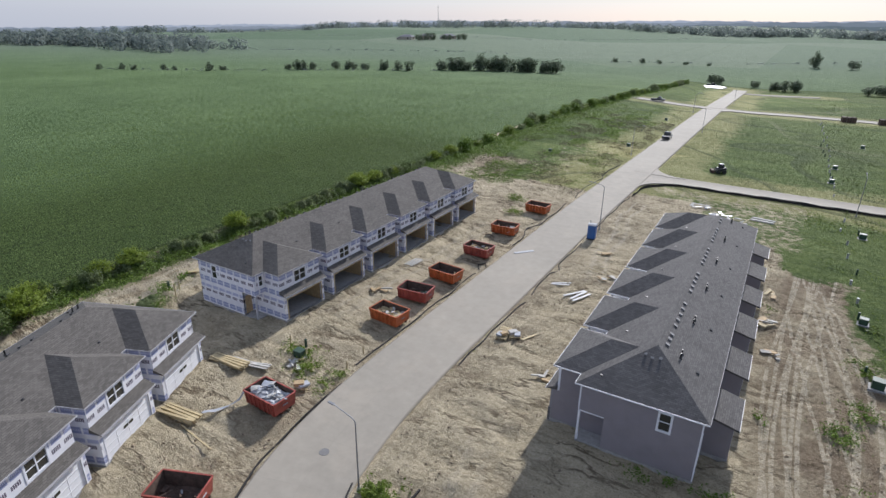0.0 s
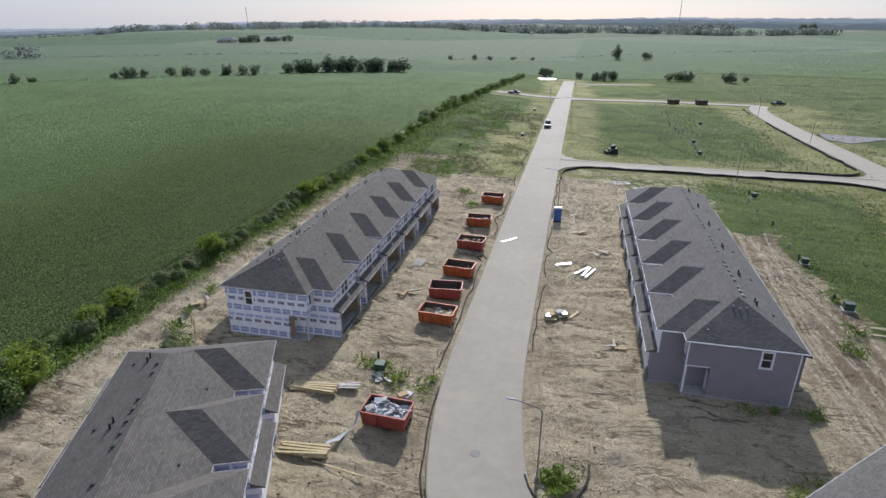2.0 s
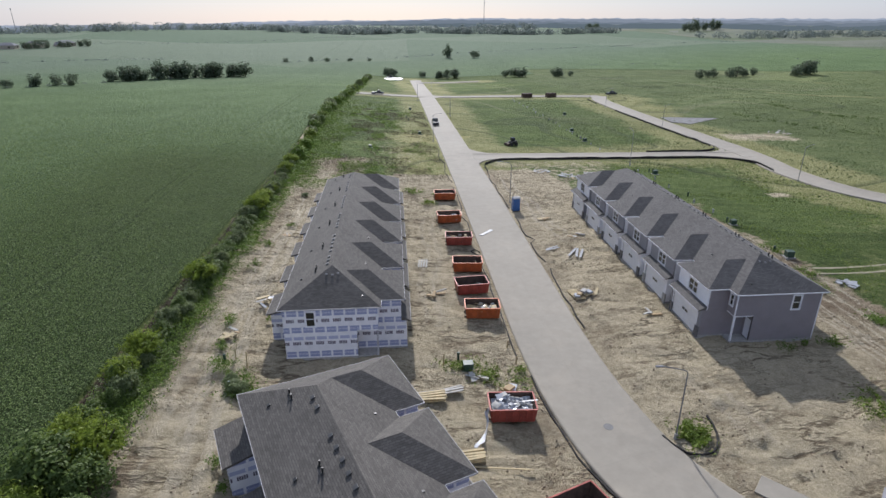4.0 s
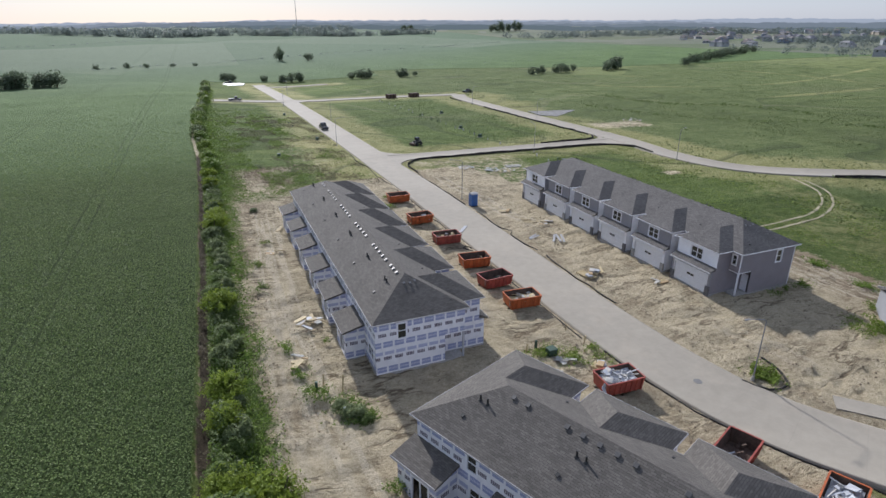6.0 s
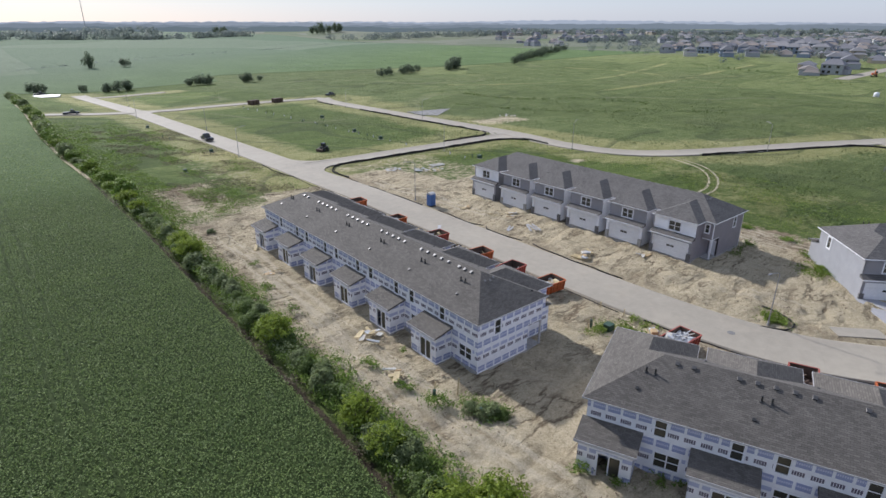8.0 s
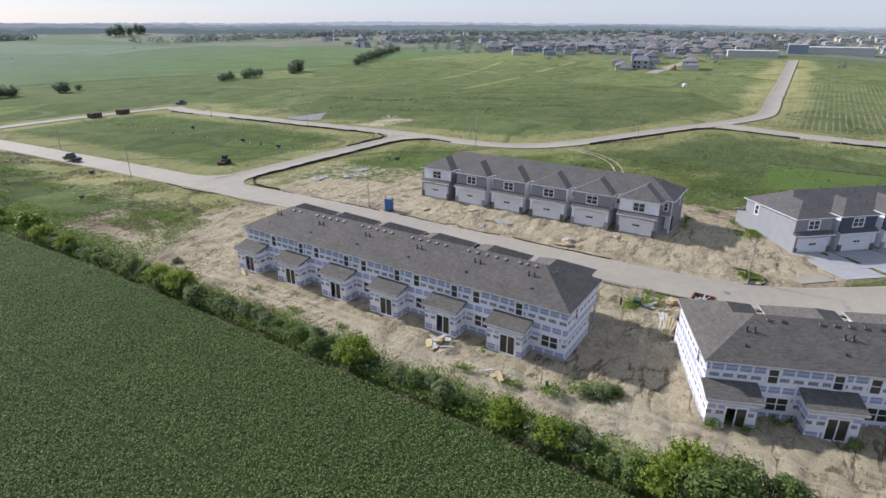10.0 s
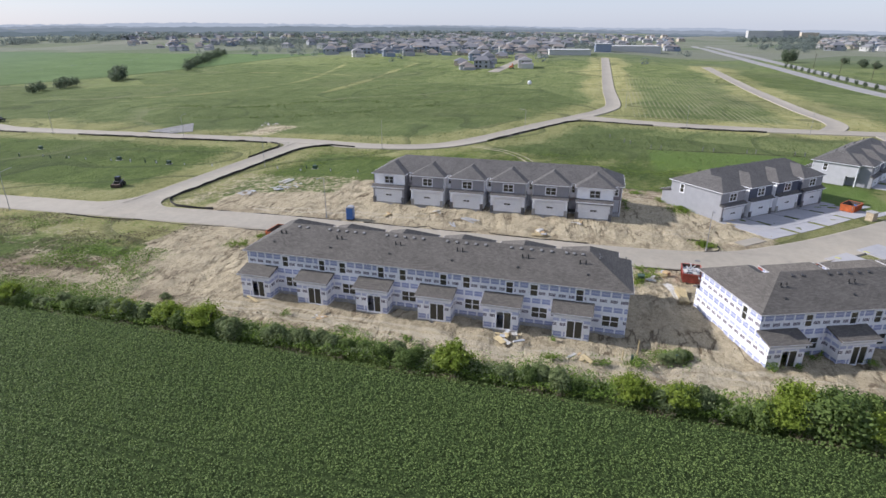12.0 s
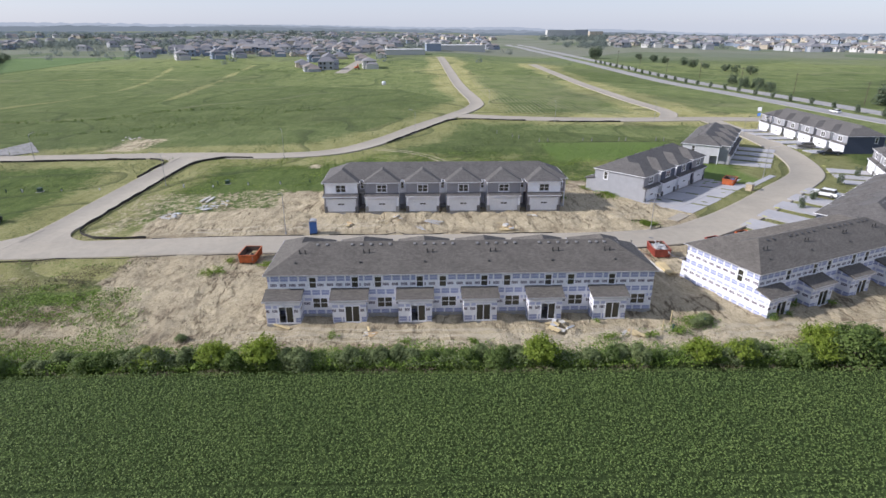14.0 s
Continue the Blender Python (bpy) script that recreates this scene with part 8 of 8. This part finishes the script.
# ---- vehicles and plant ----
def car(x, y, turn, paint, label, truck=False, name="car"):
    root = thing(name, pose(x, y, hz(x, y) + 0.06, 0, 0, turn), label, "truck" if truck else "car", "vehicles")
    L_, W_ = (5.6, 1.95) if truck else (4.6, 1.8)
    bm = bmesh.new()
    prof = [(-L_ / 2, 0.35), (-L_ / 2, 0.95), (-L_ * 0.2, 1.0), (L_ * 0.22, 1.0), (L_ / 2 - 0.15, 0.85), (L_ / 2, 0.6), (L_ / 2, 0.35)]
    f0 = [bm.verts.new((p, -W_ / 2, q)) for p, q in prof]
    f1 = [bm.verts.new((p, W_ / 2, q)) for p, q in prof]
    for k in range(len(prof)):
        j = (k + 1) % len(prof)
        bm.faces.new((f0[k], f0[j], f1[j], f1[k]))
    bm.faces.new(f0[::-1])
    bm.faces.new(f1)
    bmesh.ops.recalc_face_normals(bm, faces=bm.faces)
    bmesh.ops.bevel(bm, geom=list(bm.edges), offset=0.07, segments=2, affect="EDGES")
    part("body", bm, paint, root)
    a, b = (-0.3, 1.5) if truck else (-1.9, 1.2)
    bm = bmesh.new()
    lo = [(a, -W_ / 2 + 0.06), (b, -W_ / 2 + 0.06), (b, W_ / 2 - 0.06), (a, W_ / 2 - 0.06)]
    hi = [(a + 0.25, -W_ / 2 + 0.2), (b - 0.7, -W_ / 2 + 0.2), (b - 0.7, W_ / 2 - 0.2), (a + 0.25, W_ / 2 - 0.2)]
    A = [bm.verts.new((*p, 0.98)) for p in lo]
    B = [bm.verts.new((*p, 1.5 if not truck else 1.75)) for p in hi]
    for k in range(4):
        bm.faces.new((A[k], A[(k + 1) % 4], B[(k + 1) % 4], B[k]))
    bm.faces.new(B)
    cab = part("glasshouse", bm, GLASS, root)
    bm = bmesh.new()
    zt = 1.5 if not truck else 1.75
    box(bm, a + 0.25, b - 0.7, -W_ / 2 + 0.2, W_ / 2 - 0.2, zt, zt + 0.05, 0, 0.02)
    part("roof_panel", bm, paint, cab)
    for sx in (-L_ * 0.31, L_ * 0.31):
        for sy in (-1, 1):
            bm = bmesh.new()
            tube(bm, (sx, sy * (W_ / 2 - 0.2), 0.34), (sx, sy * (W_ / 2 + 0.01), 0.34), 0.34, n=14)
            w = part("wheel", bm, BLACK, root)
            bm = bmesh.new()
            tube(bm, (sx, sy * (W_ / 2 + 0.0), 0.34), (sx, sy * (W_ / 2 + 0.025), 0.34), 0.2, n=10)
            part("rim", bm, METAL, w)


P_DARK = simple("dark_car_paint", (0.025, 0.03, 0.04), 0.25, 0.2, var=0.05)
P_GREY = simple("grey_car_paint", (0.16, 0.15, 0.14), 0.3, 0.4, var=0.05)
P_WHITE = simple("white_car_paint", (0.7, 0.7, 0.7), 0.3, var=0.03)
car(-27.2, 170, 90, P_DARK, "dark pickup truck parked at the kerb", True, "pickup_truck")
car(49.2, -48.3, 75, P_GREY, "grey car parked on a drive")
car(39.2, -48.3, 80, P_DARK, "dark pickup truck parked on a drive", True, "pickup_truck")
car(-3.8, -17.7, 40, P_WHITE, "white car parked on a drive")
car(-47, 257, 0, P_DARK, "dark pickup truck on the cross street", True, "pickup_truck")
car(62, 258, 20, P_DARK, "dark truck beside the cross street", True, "pickup_truck")
car(122, -107.5, 4, P_WHITE, "white car on the highway")
car(360, -106.5, 2, P_WHITE, "white car on the highway")
car(-42, 393, 0, P_DARK, "dark truck beside the basin", True, "pickup_truck")


def loader(x, y, turn):
    root = thing("skid_loader", pose(x, y, hz(x, y), 0, 0, turn), "dark compact loader standing in grass", "loader")
    bm = bmesh.new()
    box(bm, -1.1, 0.9, -0.55, 0.55, 0.4, 1.2, 0, 0.06)
    part("chassis", bm, BLACK, root)
    bm = bmesh.new()
    box(bm, -0.5, 0.5, -0.5, 0.5, 1.2, 2.05, 0, 0.05)
    part("cab", bm, P_DARK, root)
    for sy in (-1, 1):
        bm = bmesh.new()
        tube(bm, (-1.0, sy * 0.7, 1.35), (1.3, sy * 0.7, 0.8), 0.08)
        part("lift_arm", bm, P_GREY, root)
        for sx in (-0.7, 0.6):
            bm = bmesh.new()
            tube(bm, (sx, sy * 0.58, 0.42), (sx, sy * 0.92, 0.42), 0.42, n=14)
            part("wheel", bm, BLACK, root)
    bm = bmesh.new()
    box(bm, 1.3, 1.95, -0.9, 0.9, 0.1, 0.75, 0, 0.04)
    part("bucket", bm, RUST, root)


loader(-9.6, 135.2, 200)


def brick_cubes(x, y, label):
    root = thing("brick_pallet", pose(x, y, hz(x, y), 0, 0, 8), label, "brick pallet", "brick pallets")
    for k in range(3):
        for j in range(2):
            bm = bmesh.new()
            box(bm, k * 1.5, k * 1.5 + 1.25, j * 1.4, j * 1.4 + 1.2, 0.1, 1.9, 0, 0.03)
            part("brick_cube", bm, RUST, root)


brick_cubes(18, 256.5 - 8, "dark stacks of bricks on pallets by the street")
brick_cubes(29, 256.5 - 8, "dark stacks of bricks on pallets by the street")


def basin():
    """A small pond with a pale lined rim."""
    bm = bmesh.new()
    cx_, cy_ = -42.0, 384.0
    z = hz(cx_, cy_) + 0.25
    pts = [(cx_ + a, cy_ + b, z) for a, b in ((-8, -6), (7, -6.5), (9, 3), (6, 7), (-7, 6), (-9.5, 1))]
    face(bm, pts)
    ext = bmesh.ops.extrude_face_region(bm, geom=list(bm.faces))
    for v in ext["geom"]:
        if isinstance(v, bmesh.types.BMVert):
            v.co.z -= 1.0
    bmesh.ops.recalc_face_normals(bm, faces=bm.faces)
    tagged(part("water", bm, WHITEPL), "pale shining lined basin beside the street end", "pond", kind="structure")


basin()


def mast(x, y, h, label):
    root = thing("radio_mast", pose(x, y, hz(x, y)), label, "mast")
    bm = bmesh.new()
    tube(bm, (0, 0, 0), (0, 0, h), 1.0, 0.6, 6)
    part("lattice_tower", bm, METAL, root)
    bm = bmesh.new()
    tube(bm, (0, 0, h * 0.93), (0, 0, h), 1.6, 1.6, 6)
    part("antenna_ring", bm, WHITEPL, root)


mast(277, 2080, 105, "tall thin radio mast at the horizon")
mast(-1210, 2010, 70, "thin radio mast at the horizon")


def yard_sign(x, y, turn):
    root = thing("yard_tarp", pose(x, y, hz(x, y) + 0.05, 0, 0, turn), "yellow tarp bundle on a lawn strip", "tarp", "yellow bundles")
    bm = bmesh.new()
    box(bm, -0.4, 0.4, -0.2, 0.2, 0, 0.15, 0, 0.05)
    part("bundle", bm, YELLOW, root)


YELLOW = simple("yellow_tarp", (0.40, 0.39, 0.13), 0.6)
for x, y in ((-18.4, 5.1), (-15.1, 0.5), (-10.8, -4.3), (-0.2, -16.2), (18.4, -33.8), (25.6, -37.7)):
    yard_sign(x, y, 50)


def manhole(x, y):
    bm = bmesh.new()
    tube(bm, (x, y, hz(x, y) - 0.1), (x, y, hz(x, y) + 0.055), 0.38, n=20)
    tagged(part("manhole_cover", bm, MANHOLE), "round grey manhole cover in the street", "manhole cover")


manhole(-24.2, 24.0)


# ---- small things on the eastern lots ----
wattle([(59.6, 26.5), (59.8, 10), (60.4, -8), (60.8, -16)], "low black sediment fence behind a mown lawn", seed=17)
for x, y in ((60.6, 25.2), (60.9, 22.6), (61.2, 12.0), (60.8, 9.4), (61.0, 1.2), (61.3, -1.0), (61.4, -10.2), (61.0, -12.4), (66.0, 30.4), (68.5, 32.0), (75.0, 36.0)):
    pedestal(x, y, 0.9, VENT)


def flagpole(x, y, h):
    root = thing("flagpole", pose(x, y, hz(x, y)), "tall white flagpole with a pale and a blue flag", "flagpole")
    bm = bmesh.new()
    tube(bm, (0, 0, -0.2), (0, 0, h), 0.07, 0.045, 10)
    part("pole", bm, WHITEPL, root)
    bm = bmesh.new()
    bmesh.ops.create_uvsphere(bm, u_segments=10, v_segments=6, radius=0.11)
    bmesh.ops.translate(bm, verts=bm.verts, vec=(0, 0, h + 0.1))
    part("finial", bm, METAL, root)
    for top, wide, tall, mat, lab in ((h - 0.15, 2.1, 1.2, SHEET, "pale cloth flag"), (h - 1.9, 1.8, 1.05, BLUE, "blue cloth flag")):
        bm = bmesh.new()
        rows = []
        for k in range(9):
            u = k / 8
            sway = 0.16 * u * math.sin(u * 7 + top)
            rows.append([bm.verts.new((0.06 + wide * u * 0.93, sway, top - tall * v - 0.35 * u * u)) for v in (0, 0.5, 1)])
        for a, b in zip(rows, rows[1:]):
            for k in range(2):
                bm.faces.new((a[k], a[k + 1], b[k + 1], b[k]))
        ext = bmesh.ops.extrude_face_region(bm, geom=list(bm.faces))
        bmesh.ops.translate(bm, verts=[v for v in ext["geom"] if isinstance(v, bmesh.types.BMVert)], vec=(0, 0.015, 0))
        bmesh.ops.recalc_face_normals(bm, faces=bm.faces)
        part("flag", bm, mat, root, lab)


flagpole(76.8, -50.0, 8.0)


def water_tank(x, y):
    root = thing("water_tank", pose(x, y, hz(x, y)) @ Matrix.Scale(0.75, 4), "rounded white plastic water tank on a grassy lot", "tank")
    bm = bmesh.new()
    prof = [(0.0, 0.05), (1.35, 0.05), (1.5, 0.2), (1.5, 1.7), (1.3, 2.2), (0.8, 2.5), (0.3, 2.58), (0.0, 2.58)]
    n = 20
    rings = [[bm.verts.new((r * math.cos(k * 2 * math.pi / n), r * math.sin(k * 2 * math.pi / n), z)) for k in range(n)] for r, z in prof[1:-1]]
    for a, b in zip(rings, rings[1:]):
        for k in range(n):
            bm.faces.new((a[k], a[(k + 1) % n], b[(k + 1) % n], b[k]))
    bm.faces.new(rings[0][::-1])
    bm.faces.new(rings[-1])
    part("barrel", bm, TRIM, root, smooth=True)
    bm = bmesh.new()
    tube(bm, (0, 0, 2.55), (0, 0, 2.72), 0.28, 0.26, 12)
    part("lid", bm, WHITEPL, root)
    bm = bmesh.new()
    box(bm, -1.6, 1.6, -1.6, 1.6, -0.2, 0.06, 0, 0.02)
    part("pad", bm, FOUND, root)


water_tank(242.5, 81.8)


def excavator(x, y, turn):
    root = thing("excavator", pose(x, y, hz(x, y), 0, 0, turn), "orange tracked excavator on a building lot", "excavator")
    for sy in (-1, 1):
        bm = bmesh.new()
        box(bm, -1.9, 1.9, sy * 1.2 - 0.3, sy * 1.2 + 0.3, 0.0, 0.85, 0, 0.2)
        part("crawler_track", bm, BLACK, root)
    bm = bmesh.new()
    box(bm, -2.2, 1.4, -1.3, 1.3, 0.95, 2.0, 0, 0.12)
    part("house", bm, ORANGE, root)
    bm = bmesh.new()
    box(bm, 0.1, 1.5, 0.15, 1.25, 2.0, 3.0, 0, 0.1)
    part("cab", bm, GLASS, root)
    for name, a, b, r in (("boom", (1.2, -0.2, 1.6), (4.2, -0.2, 4.2), 0.26), ("stick", (4.2, -0.2, 4.2), (5.8, -0.2, 1.8), 0.2)):
        bm = bmesh.new()
        tube(bm, a, b, r, r * 0.8, 6)
        part(name, bm, ORANGE, root)
    bm = bmesh.new()
    box(bm, 5.3, 6.3, -0.75, 0.35, 0.9, 1.8, 0, 0.15)
    part("bucket", bm, RUST, root)


excavator(327.0, 106.0, 200)
slab("dirt_street", [(302, 111), (303, 119), (396, 113), (396, 106)], "pale bare soil street between new houses", thick=0.6, lift=0.12, mat=ROAD, category="track")


def utility_pole(x, y, h):
    root = thing("utility_pole", pose(x, y, hz(x, y), 0, 0, 85), "tall brown wooden utility pole beside the highway", "utility pole", "utility poles")
    bm = bmesh.new()
    tube(bm, (0, 0, -0.3), (0, 0, h), 0.17, 0.11, 9)
    part("pole", bm, BARK, root)
    bm = bmesh.new()
    box(bm, -1.2, 1.2, -0.07, 0.07, h - 0.9, h - 0.75)
    part("crossarm", bm, BARK, root)
    for k in (-1.1, -0.4, 0.4, 1.1):
        bm = bmesh.new()
        tube(bm, (k, 0, h - 0.75), (k, 0, h - 0.5), 0.05, 0.035, 7)
        part("insulator", bm, METAL, root)


for k in range(7):
    utility_pole(144 + 46 * k, -136 + 3.5 * k, 10.5)
GRAVEL = simple("grey_gravel", (0.20, 0.195, 0.19), 0.95, var=0.25, scale=0.6, bump=0.4, bscale=5)
slab("gravel_pad", [(50.2, 171), (54.2, 166.4), (70, 178.2), (51, 181.2)], "grey gravel pad beside the street", lift=0.12, thick=0.4, mat=GRAVEL, category="pad")
